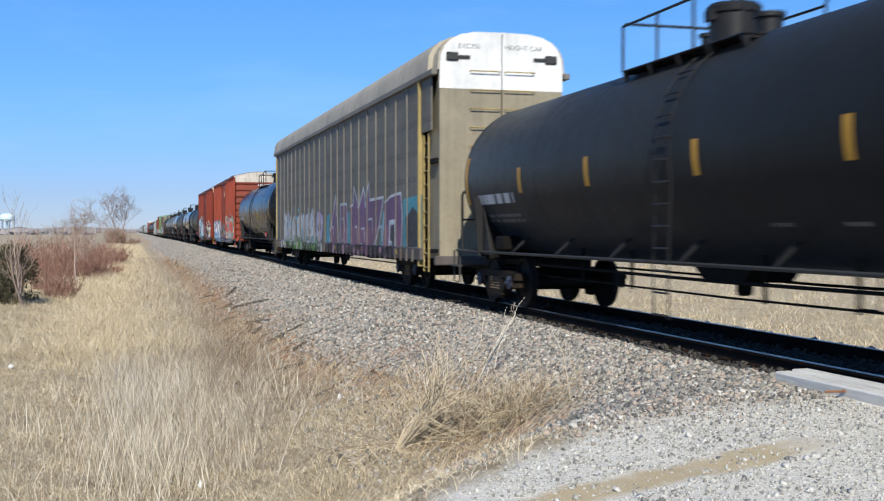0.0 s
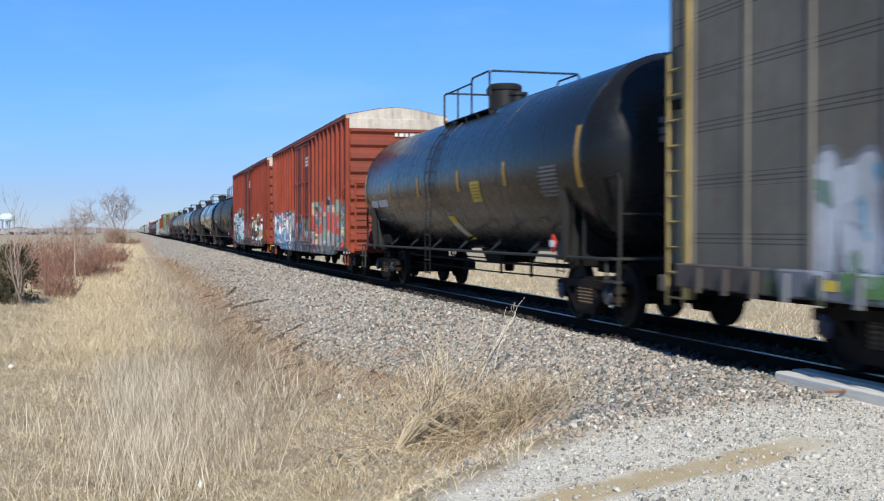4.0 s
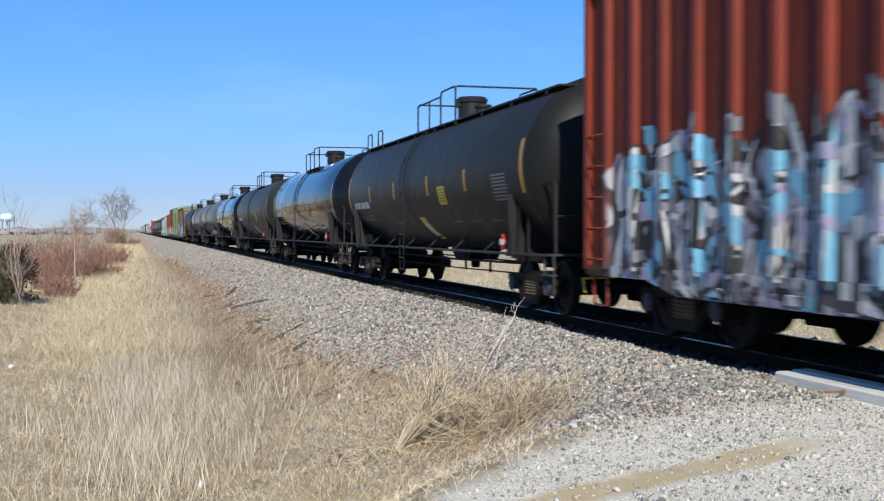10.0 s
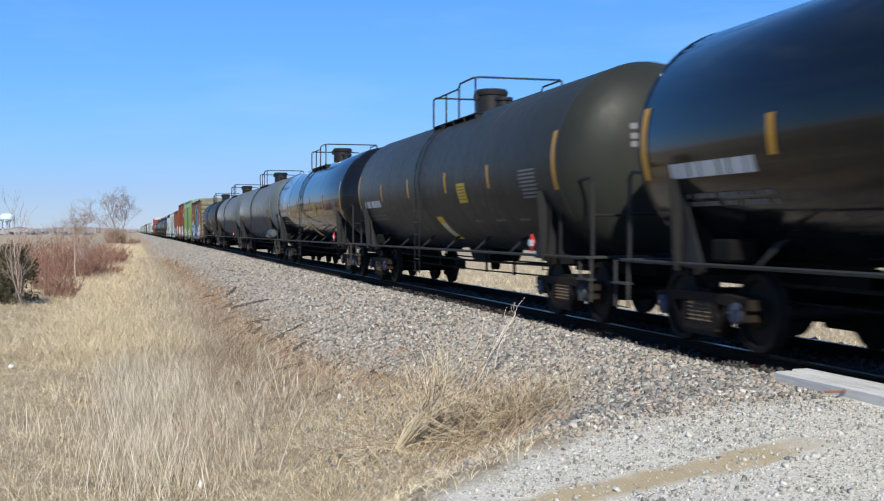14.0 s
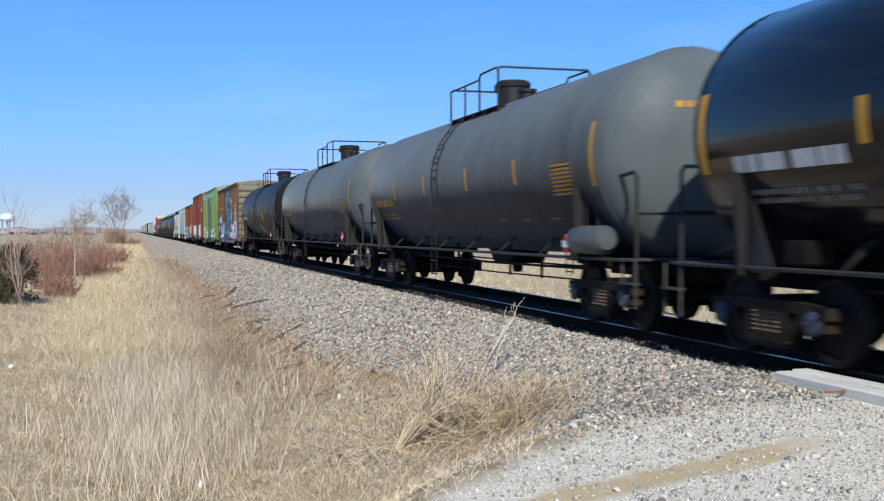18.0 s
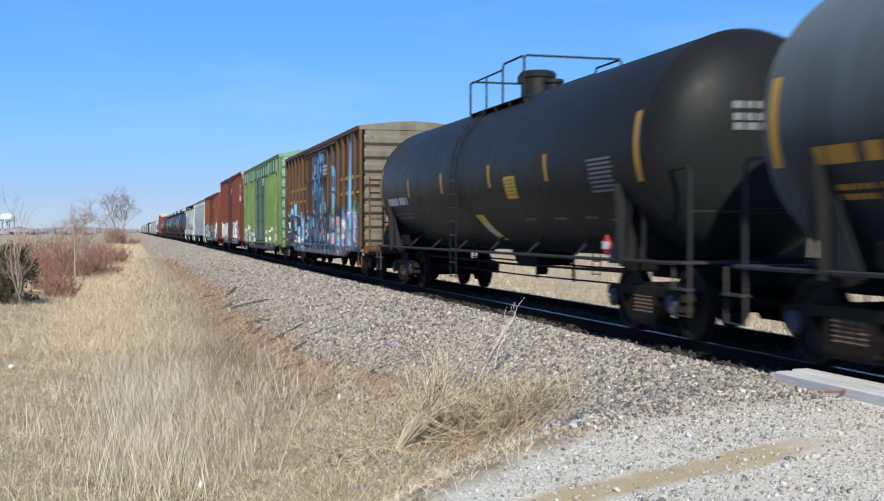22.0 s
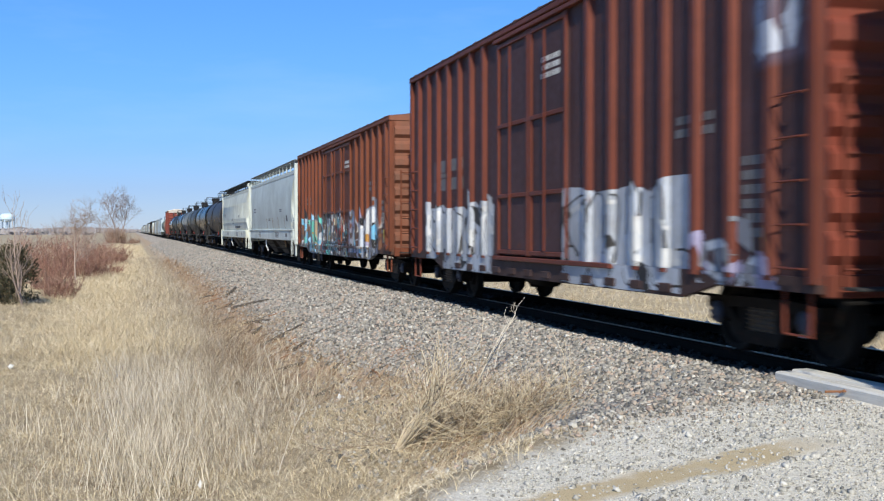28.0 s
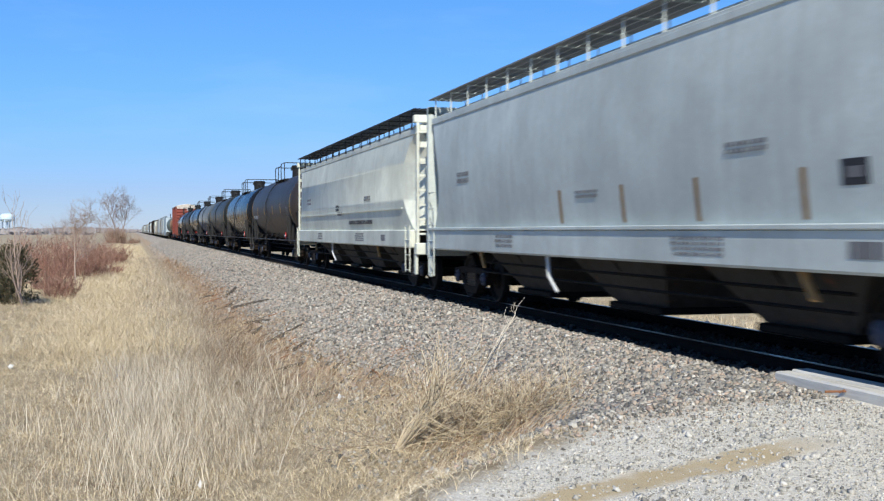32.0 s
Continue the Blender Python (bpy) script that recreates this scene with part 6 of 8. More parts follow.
sp_d = (dict(y0=-8.9, y1=-1.9, z0=0.5, z1=2.35, palette=((0.10, 0.17, 0.24), (0.46, 0.06, 0.045), (0.14, 0.22, 0.30), (0.50, 0.07, 0.05), (0.42, 0.43, 0.28), (0.13, 0.12, 0.22), (0.05, 0.10, 0.08)), line=(0.16, 0.19, 0.21), w=0.5, seed=1.0, ragged=0.6),
        dict(y0=-1.7, y1=1.9, z0=0.5, z1=1.9, palette=((0.10, 0.19, 0.30), (0.24, 0.26, 0.30), (0.12, 0.26, 0.14), (0.20, 0.09, 0.08)), line=(0.08, 0.07, 0.07), w=0.45, seed=9.0, ragged=0.6, solid=0.75),
        dict(y0=2.1, y1=8.8, z0=0.5, z1=2.2, palette=((0.14, 0.32, 0.52), (0.50, 0.27, 0.31), (0.50, 0.52, 0.54), (0.22, 0.35, 0.50)), line=(0.07, 0.07, 0.08), w=0.5, seed=5.0, ragged=0.7))
d_side = side_paint("boxcar_oxide_panel", RED_A, 0.6, 0.45, 0.15, sp_d)
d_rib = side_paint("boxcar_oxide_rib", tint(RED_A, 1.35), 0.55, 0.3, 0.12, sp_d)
OXIDE_END = painted("boxcar_oxide_end", (0.20, 0.045, 0.027), 0.6, 0.35, 0.1, dirt=(0.09, 0.05, 0.035))
OXIDE_ROOF = painted("boxcar_dark_roof", (0.10, 0.045, 0.038), 0.7, 0.5, 0.2)


def even(f, r, door, n1, n2):
    """Evenly set ribs ahead of and behind the doorway."""
    return [f + (door[0] - f) * k / (n1 + 1) for k in range(1, n1 + 1)] + [door[1] + (r - door[1]) * k / (n2 + 1) for k in range(1, n2 + 1)]


dd = (-1.65, 1.9)
boxcar(COUP[3], COUP[4], 70.4, 88.35, 4.83, 0.76, d_side, d_rib, OXIDE_END, OXIDE_ROOF, dd, even(-8.95, 8.95, dd, 8, 8),
       "oxide-red boxcar with blue, red and white graffiti", 21, white_top=True, truck=7.1, sill_mat=side_paint("sprayed_oxide_sill", (0.12, 0.09, 0.082), 0.7, 0.6, 0.2, sp_d),
       art=(dict(left=8.7, right=2.2, z0=0.62, z1=2.15, glyphs="fork cup gate arch step comb gate cup", w=0.15, fills=("silver", "rose", "lilac"), line="grey", seed=2, split="blue", shine="white", rim=0.04, bits=("white", "blue", "cyan", "black", "rose", "grey"), many=110),
            dict(left=1.6, right=-1.5, z0=0.62, z1=1.75, glyphs="cup bend arch gate", w=0.14, fills=("blue", "grey", "sage"), line="black", seed=3, shine="silver", rim=0.04, bits=("cyan", "lilac", "sage", "white", "black"), many=50),
            dict(left=-1.8, right=-8.0, z0=0.62, z1=2.25, glyphs="comb ring arch flag gate bend", w=0.22, fills=("red", "red", "peach"), line="grey", seed=5, split="grey", shine="sage", rim=0.07, bits=("black", "peach", "lilac", "cream", "sage", "red", "grey"), many=95),
            dict(left=-1.9, right=-7.6, z0=1.9, z1=2.35, glyphs="bend comb step flag bend", w=0.12, fills=("peach", "sage"), line="sage", seed=6, rim=0.03)))
sp_e = (dict(y0=-1.6, y1=1.9, z0=0.6, z1=1.7, palette=((0.20, 0.18, 0.16), (0.30, 0.16, 0.08), (0.18, 0.12, 0.17)), line=(0.10, 0.08, 0.07), w=0.5, seed=8.0, ragged=0.5, solid=0.6),
        dict(y0=2.3, y1=8.6, z0=0.5, z1=2.25, palette=((0.50, 0.51, 0.53), (0.07, 0.06, 0.07), (0.24, 0.44, 0.58), (0.20, 0.17, 0.22), (0.44, 0.44, 0.46)), line=(0.05, 0.045, 0.05), w=0.42, seed=6.0, ragged=0.8, solid=0.95))
RED_B = (0.130, 0.023, 0.0125)
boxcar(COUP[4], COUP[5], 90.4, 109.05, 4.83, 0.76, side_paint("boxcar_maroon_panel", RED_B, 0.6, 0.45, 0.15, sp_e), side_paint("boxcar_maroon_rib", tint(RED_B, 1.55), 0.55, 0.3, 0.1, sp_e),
       OXIDE_END, OXIDE_ROOF, (-1.6, 1.95), even(-9.3, 9.3, (-1.6, 1.95), 8, 8), "maroon-red boxcar with silver and black graffiti", 22, white_top=True, truck=7.2, sill_mat=side_paint("sprayed_maroon_sill", (0.09, 0.045, 0.036), 0.7, 0.6, 0.2, sp_e),
       art=(dict(left=7.9, right=2.4, z0=0.6, z1=2.5, glyphs="gate flag comb fork arch gate step", w=0.13, fills=("white", "silver", "black", "cyan"), line="black", seed=4, shine="white", rim=0.04, bits=("white", "black", "cyan", "grey", "lilac"), many=150),
            dict(left=1.6, right=-1.4, z0=0.95, z1=1.9, glyphs="post arch step", w=0.10, fills=("lilac", "cream"), line="grey", seed=5, rim=0.03, bits=("grey", "tan", "white"), many=16),
            dict(left=-1.7, right=-7.2, z0=0.62, z1=2.05, glyphs="arch ring arch ring", w=0.34, fills=("black",), line="silver", seed=6, shine="sage", rim=0.09, bits=("white", "silver", "sage", "grey", "black", "amber", "cream"), many=110)))

tank_wagon(COUP[5], COUP[6], T_BLACK, "plain black tank wagon with a walkway along its top", 3, walkway=True)
tank_wagon(COUP[6], COUP[7], T_GLOSS, "glossy black tank wagon that mirrors the sky", 4)
tank_wagon(COUP[7], COUP[8], T_DULL, "dull olive-black tank wagon with yellow strips", 5)
tank_wagon(COUP[8], COUP[9], T_GLOSS, "glossy black tank wagon that mirrors the sky", 6)
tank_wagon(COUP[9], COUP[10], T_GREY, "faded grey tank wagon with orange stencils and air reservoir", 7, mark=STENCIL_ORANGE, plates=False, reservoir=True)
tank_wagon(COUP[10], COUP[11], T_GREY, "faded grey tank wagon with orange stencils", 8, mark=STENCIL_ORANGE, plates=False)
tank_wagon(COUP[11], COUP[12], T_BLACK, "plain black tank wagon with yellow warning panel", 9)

sp_m = (dict(y0=-4.4, y1=-2.6, z0=0.9, z1=4.1, palette=((0.13, 0.29, 0.42), (0.115, 0.062, 0.031), (0.10, 0.23, 0.36), (0.10, 0.055, 0.03)), line=(0.09, 0.055, 0.03), w=0.6, seed=8.0, ragged=0.3, lines=0.02, solid=0.85),
        dict(y0=-1.7, y1=0.6, z0=0.5, z1=4.1, palette=((0.10, 0.25, 0.40), (0.055, 0.14, 0.26), (0.16, 0.36, 0.52), (0.085, 0.19, 0.32)), line=(0.03, 0.045, 0.07), w=0.75, seed=3.0, ragged=0.5, lines=0.03),
        dict(y0=-7.7, y1=-0.3, z0=0.5, z1=2.1, palette=((0.17, 0.13, 0.20), (0.08, 0.12, 0.22), (0.09, 0.14, 0.06), (0.09, 0.055, 0.09), (0.36, 0.34, 0.37), (0.10, 0.20, 0.32)), line=(0.03, 0.03, 0.04), w=0.48, seed=1.5, ragged=0.8),
        dict(y0=0.0, y1=7.3, z0=0.5, z1=1.95, palette=((0.03, 0.03, 0.04), (0.10, 0.36, 0.48), (0.52, 0.54, 0.56), (0.18, 0.16, 0.26), (0.03, 0.03, 0.035), (0.22, 0.44, 0.54)), line=(0.025, 0.025, 0.03), w=0.42, seed=2.5, ragged=0.8))
BROWN = (0.115, 0.062, 0.031)
boxcar(COUP[12], COUP[13], 238.45, 254.1, 4.32, 0.78, side_paint("boxcar_brown_panel", BROWN, 0.65, 0.6, 0.25, sp_m), side_paint("boxcar_brown_rib", tint(BROWN, 1.1), 0.6, 0.5, 0.2, sp_m),
       painted("boxcar_khaki_end", (0.175, 0.175, 0.135), 0.65, 0.8, 0.6, dirt=(0.13, 0.075, 0.04)), painted("boxcar_khaki_roof", (0.21, 0.195, 0.14), 0.7, 0.5, 0.3), (-2.4, 2.3),
       even(-7.8, 7.8, (-2.4, 2.3), 5, 5), "khaki-brown boxcar covered in light blue graffiti", 23, peak=0.16, truck=6.2, bands=(2.9, 2.45), end_ribs=8, door_split=3, rib_w=0.13, sill_mat=painted("sprayed_sill", (0.16, 0.14, 0.17), 0.7, 0.7, 0.2),
       art=(dict(left=7.4, right=2.4, z0=0.62, z1=2.15, glyphs="arch comb flag cup gate step", w=0.18, fills=("black", "black", "cyan"), line="navy", seed=8, shine="cyan", rim=0.05, bits=("white", "black", "cyan", "lilac", "grey"), many=120),
            dict(left=6.0, right=3.2, z0=2.0, z1=2.45, glyphs="post post post post", w=0.12, fills=("cyan",), line="cyan", seed=18, rim=0.02, slant=0.0),
            dict(left=2.2, right=-2.2, z0=0.62, z1=2.1, glyphs="gate fork arch cup comb", w=0.13, fills=("lilac", "navy", "grey"), line="navy", seed=9, rim=0.05, bits=("tan", "navy", "lilac", "teal", "white", "black"), many=80),
            dict(left=-2.5, right=-7.6, z0=0.62, z1=1.95, glyphs="fork arch gate flag comb", w=0.18, fills=("lilac", "lilac", "grey"), line="grey", seed=10, shine="white", rim=0.04, bits=("green", "lilac", "white", "blue", "navy", "rose", "cyan"), many=70),
            dict(left=-5.7, right=-6.7, z0=0.9, z1=4.1, glyphs="post", w=0.20, fills=("cyan", "blue"), line="blue", seed=11, rim=0.02, slant=0.0, label="light blue sprayed bars")))
GREEN = (0.115, 0.185, 0.060)
sp_n = (dict(y0=2.1, y1=7.8, z0=0.4, z1=1.35, palette=((0.40, 0.42, 0.38), (0.26, 0.32, 0.20), (0.50, 0.52, 0.48)), line=(0.10, 0.13, 0.09), w=0.5, seed=6.2, ragged=0.6),)
boxcar(COUP[13], COUP[14], 256.15, 271.9, 4.70, 0.70, side_paint("boxcar_green_panel", GREEN, 0.6, 0.55, 0.15, sp_n, dirt=(0.045, 0.055, 0.03)), side_paint("boxcar_green_rib", tint(GREEN, 1.15), 0.55, 0.4, 0.1, sp_n, dirt=(0.06, 0.07, 0.04)),
       painted("boxcar_green_end", (0.17, 0.31, 0.24), 0.6, 0.4, 0.1), painted("boxcar_pale_green_roof", (0.22, 0.26, 0.17), 0.6, 0.4, 0.1), (-1.95, 1.95),
       even(-7.9, 7.9, (-1.95, 1.95), 7, 7), "lime-green boxcar with a fluted top band", 24, truck=6.2, deep=0.52, fluted_top=0.55, door_mat=side_paint("boxcar_teal_door", (0.10, 0.165, 0.12), 0.6, 0.5, 0.15, sp_n), top_mat=painted("dull_fluted_band", (0.165, 0.165, 0.11), 0.65, 0.8, 0.5, dirt=(0.10, 0.065, 0.04)), end_ribs=8, door_split=2,
       art=(dict(left=7.6, right=2.6, z0=0.58, z1=1.55, glyphs="post fork gate post gate post", w=0.14, fills=("white", "silver", "sage"), line="sage", seed=12, rim=0.02, bits=("white", "sage", "grey"), many=40),
            dict(left=-2.4, right=-7.2, z0=0.6, z1=1.5, glyphs="arch post flag gate post", w=0.12, fills=("white", "silver"), line="grey", seed=13, rim=0.03, shine="tan", bits=("white", "grey", "tan"), many=26)))
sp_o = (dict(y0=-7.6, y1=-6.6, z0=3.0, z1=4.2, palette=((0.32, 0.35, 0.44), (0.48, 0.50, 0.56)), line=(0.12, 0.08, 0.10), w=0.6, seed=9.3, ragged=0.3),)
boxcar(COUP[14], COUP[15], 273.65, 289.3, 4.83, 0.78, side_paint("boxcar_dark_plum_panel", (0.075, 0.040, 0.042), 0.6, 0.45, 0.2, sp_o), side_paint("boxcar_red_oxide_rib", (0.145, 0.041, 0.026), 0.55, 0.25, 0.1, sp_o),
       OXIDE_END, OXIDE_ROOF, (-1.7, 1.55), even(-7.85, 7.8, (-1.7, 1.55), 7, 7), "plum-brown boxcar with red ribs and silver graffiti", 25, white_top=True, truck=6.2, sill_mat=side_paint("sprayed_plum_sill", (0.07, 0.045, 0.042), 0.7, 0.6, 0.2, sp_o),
       art=(dict(left=6.3, right=1.9, z0=0.62, z1=1.85, glyphs="cup gate post step cup gate", w=0.26, fills=("silver",), line="black", seed=14, shine="white", back="silver", rim=0.03, bits=("black", "white", "silver"), many=36),
            dict(left=-1.6, right=-5.3, z0=0.62, z1=1.95, glyphs="bend cup post step", w=0.40, fills=("silver",), line="black", seed=15, shine="white", back="silver", rim=0.03, slant=0.03, bits=("black", "white"), many=14),
            dict(left=-5.5, right=-7.2, z0=0.62, z1=1.3, glyphs="bend arch", w=0.09, fills=("lilac", "silver"), line="grey", seed=19, rim=0.02, bits=("lilac", "grey"), many=14)))
sp_p = (dict(y0=-6.8, y1=-1.0, z0=0.5, z1=1.75, palette=((0.14, 0.07, 0.045), (0.44, 0.41, 0.37), (0.04, 0.035, 0.035), (0.50, 0.48, 0.44), (0.13, 0.06, 0.04), (0.24, 0.28, 0.36)), line=(0.05, 0.04, 0.04), w=0.6, seed=4.4, ragged=1.0, solid=0.9),
        dict(y0=-1.0, y1=7.6, z0=0.5, z1=1.95, palette=((0.14, 0.48, 0.42), (0.06, 0.06, 0.065), (0.28, 0.52, 0.72), (0.14, 0.055, 0.035), (0.56, 0.46, 0.33), (0.60, 0.60, 0.58), (0.34, 0.36, 0.40)), line=(0.08, 0.07, 0.07), w=0.62, seed=7.4, ragged=0.8))
RUST = (0.140, 0.044, 0.023)
boxcar(COUP[15], COUP[16], 291.4, 307.2, 4.22, 0.78, side_paint("boxcar_rust_panel", RUST, 0.65, 0.5, 0.2, sp_p), side_paint("boxcar_rust_rib", tint(RUST, 1.25), 0.6, 0.35, 0.15, sp_p),
       painted("boxcar_rust_end", (0.21, 0.082, 0.048), 0.65, 0.4, 0.15), painted("boxcar_rust_roof", (0.13, 0.06, 0.04), 0.7, 0.5, 0.2), (-2.4, 2.4),
       even(-7.9, 7.9, (-2.4, 2.4), 6, 6), "rust-brown boxcar with two doors and pale graffiti", 26, peak=0.15, truck=6.2, end_ribs=8, door_split=3, sill_mat=side_paint("sprayed_rust_sill", (0.09, 0.05, 0.035), 0.7, 0.6, 0.2, sp_p),
       art=(dict(left=7.6, right=3.0, z0=0.62, z1=1.9, glyphs="post post fork post post post post", w=0.20, fills=("mint", "white", "cyan", "tan"), line="grey", seed=16, rim=0.03, slant=0.0, bits=("mint", "cyan", "black", "white", "amber"), many=45),
            dict(left=2.8, right=-1.8, z0=0.62, z1=1.75, glyphs="arch ring comb gate bend", w=0.12, fills=("grey", "silver", "black"), line="black", seed=17, rim=0.05, bits=("cream", "red", "grey", "white", "teal", "black"), many=90),
            dict(left=-2.0, right=-5.8, z0=0.62, z1=1.95, glyphs="arch fork gate", w=0.24, fills=("white", "lilac", "silver"), line="grey", seed=18, shine="white", rim=0.04, bits=("amber", "black", "lilac", "cyan", "grey"), many=46)))

HOP_A = painted("pale_grey_hopper", (0.53, 0.575, 0.545), 0.5, 0.25, 0.03, dirt=(0.22, 0.20, 0.17))
HOP_B = painted("chalky_white_hopper", (0.64, 0.66, 0.57), 0.55, 0.28, 0.06, dirt=(0.24, 0.20, 0.15))
hopper(COUP[16], COUP[17], 308.35, 325.75, HOP_A, "pale grey covered hopper with a flat side sill", 31)
hopper(COUP[17], COUP[18], 326.85, 345.5, HOP_B, "chalky white covered hopper with rounded ends", 32, rounded=True, top=3.72, bays=4, board=BLACK_RAIL)

# the tail of the train, farther off
y = COUP[18]
for k, (ln, mt, lab) in enumerate(((17.7, T_BROWN, "brown-black tank wagon with a dusty shell"), (16.8, T_SEMI, "satin black tank wagon"), (16.6, T_DULL, "dull olive-black tank wagon"),
                                   (16.6, T_GREY, "faded grey tank wagon"), (17.2, T_SEMI, "satin black tank wagon"), (17.8, T_BLACK, "plain black tank wagon"), (17.6, T_GLOSS, "glossy black tank wagon"))):
    tank_wagon(y, y + ln, mt, lab + " far down the train", 40 + k, plates=False, roll=k < 2, bars=k < 1, r=1.47)
    y += ln
boxcar(y, y + 18.4, y + 1.0, y + 17.4, 5.0, 0.76, painted("far_red_panel", (0.16, 0.036, 0.027), 0.6, 0.3, 0.1), painted("far_red_rib", (0.18, 0.04, 0.03), 0.6, 0.3, 0.1), painted("far_red_end", (0.20, 0.045, 0.032), 0.6, 0.3, 0.1), WHITE_PAINT,
       (-1.7, 1.7), even(-8.2, 8.2, (-1.7, 1.7), 5, 5), "bright red boxcar with a white gable far down the train", 50, white_top=True, roll=False)
y += 18.4
FAR = {}


def far_wagon(y0, y1, kind, mat, label, seed):
    """A wagon that stays far off: body, roof line, sill and trucks."""
    names = {"tank": "tank_wagon", "hopper": "covered_hopper", "box": "boxcar", "flat": "gondola"}
    car = thing(names[kind], label, names[kind].replace("_", " "), TRAIN)
    h = (y1 - y0) / 2
    key = (kind, round(h, 2), mat.name)
    if key not in FAR:
        if kind == "tank":
            b = Geo().lathe([(-h + 0.8, 0), (-h + 0.95, 0.9), (-h + 1.45, 1.45), (h - 1.45, 1.45), (h - 0.95, 0.9), (h - 0.8, 0)], 20, "y", (0, 2.45))
            t = Geo().lathe([(3.8, 0.4), (4.5, 0.4), (4.5, 0)], 10, "z", (0, 0))
            t.box(-1.0, -0.96, -1.6, 1.6, 4.42, 4.48)
            t.box(-1.0, 1.0, -1.6, 1.6, 3.76, 3.82)
            for yy in (-1.6, 0, 1.6):
                t.box(-1.0, -0.96, yy - 0.03, yy + 0.03, 3.7, 4.48)
        elif kind == "hopper":
            b = Geo().prism([(-h + 1.0, 1.2), (-h + 0.9, 3.9), (h - 0.9, 3.9), (h - 1.0, 1.2), (h - 3.0, 0.9), (h - 5.0, 0.45), (0, 0.8), (-h + 5, 0.45), (-h + 3.0, 0.9)], "x", -1.52, 1.52)
            t = Geo().box(-1.4, 1.4, -h + 1, h - 1, 3.9, 4.1, 0.08)
            t.box(-1.5, -1.2, -h + 0.8, h - 0.8, 4.22, 4.26)
        elif kind == "box":
            b = Geo().box(-1.5, 1.5, -h + 1, h - 1, 0.85, 4.6, 0.03)
            for k in range(15):
                yy = -h + 1.4 + k * (2 * h - 2.8) / 14
                b.box(-1.58, -1.5, yy - 0.08, yy + 0.08, 0.9, 4.55)
            t = Geo().prism([(-1.56, 4.6), (0, 4.9), (1.56, 4.6)], "y", -h + 1, h - 1)
        else:
            b = Geo().box(-1.5, 1.5, -h + 0.9, h - 0.9, 1.0, 2.6, 0.03)
            for k in range(12):
                yy = -h + 1.2 + k * (2 * h - 2.4) / 11
                b.box(-1.58, -1.5, yy - 0.06, yy + 0.06, 1.0, 2.6)
            t = Geo().box(-1.56, 1.56, -h + 0.9, h - 0.9, 2.6, 2.7, 0.02)
        w = Geo().box(-0.3, 0.3, -h, h, 0.7, 1.0)
        for e in (-1, 1):
            for d in (-0.89, 0.89):
                for s in (-1, 1):
                    w.lathe([(s * 0.72, 0), (s * 0.72, 0.457), (s * 0.86, 0.457), (s * 0.86, 0)], 10, "x", (e * (h - 2.3) + d, 0.457))
            w.box(-1.1, -0.92, e * (h - 2.3) - 1.1, e * (h - 2.3) + 1.1, 0.35, 0.62)
            w.box(0.92, 1.1, e * (h - 2.3) - 1.1, e * (h - 2.3) + 1.1, 0.35, 0.62)
        FAR[key] = (b.mesh("body", mat, 40), t.mesh("top", mat if kind != "tank" else BLACK_RAIL, 40), w.mesh("underframe", SHADE_BLACK_STEEL))
    for n, m in zip(("body", "roof_fittings", "underframe"), FAR[key]):
        part(n, m, None, car)
    place(car, y0, y1)


ORANGE_TANK = painted("faded_orange", (0.46, 0.20, 0.08), 0.6, 0.4, 0.1)
PALE_BLUE = painted("pale_blue_grey", (0.42, 0.50, 0.54), 0.6, 0.3, 0.05)
DARK_GREEN = painted("grey_green", (0.13, 0.16, 0.13), 0.6, 0.4, 0.1)
TAN_HOP = painted("tan_grey_hopper", (0.40, 0.37, 0.31), 0.6, 0.4, 0.08)
far_list = [("tank", ORANGE_TANK, "faded orange tank wagon"), ("tank", DARK_GREEN, "grey-green tank wagon"), ("hopper", PALE_BLUE, "pale blue covered hopper"), ("hopper", HOP_A, "pale grey covered hopper"),
            ("hopper", TAN_HOP, "tan-grey covered hopper"), ("hopper", HOP_A, "pale grey covered hopper"), ("hopper", TAN_HOP, "tan-grey covered hopper"), ("flat", TAN_HOP, "tan-grey gondola"), ("hopper", HOP_B, "chalky white covered hopper"),
            ("tank", T_BLACK, "black tank wagon"), ("box", RUSTY_CAST, "rust-brown boxcar"), ("hopper", TAN_HOP, "tan-grey covered hopper")]
for k in range(36):
    kd, mt, lab = far_list[k % len(far_list)] if k < 12 else far_list[(k * 5) % len(far_list)]
    far_wagon(y, y + 17.6, kd, mt, lab + " near the far end of the train", k)
    y += 17.6

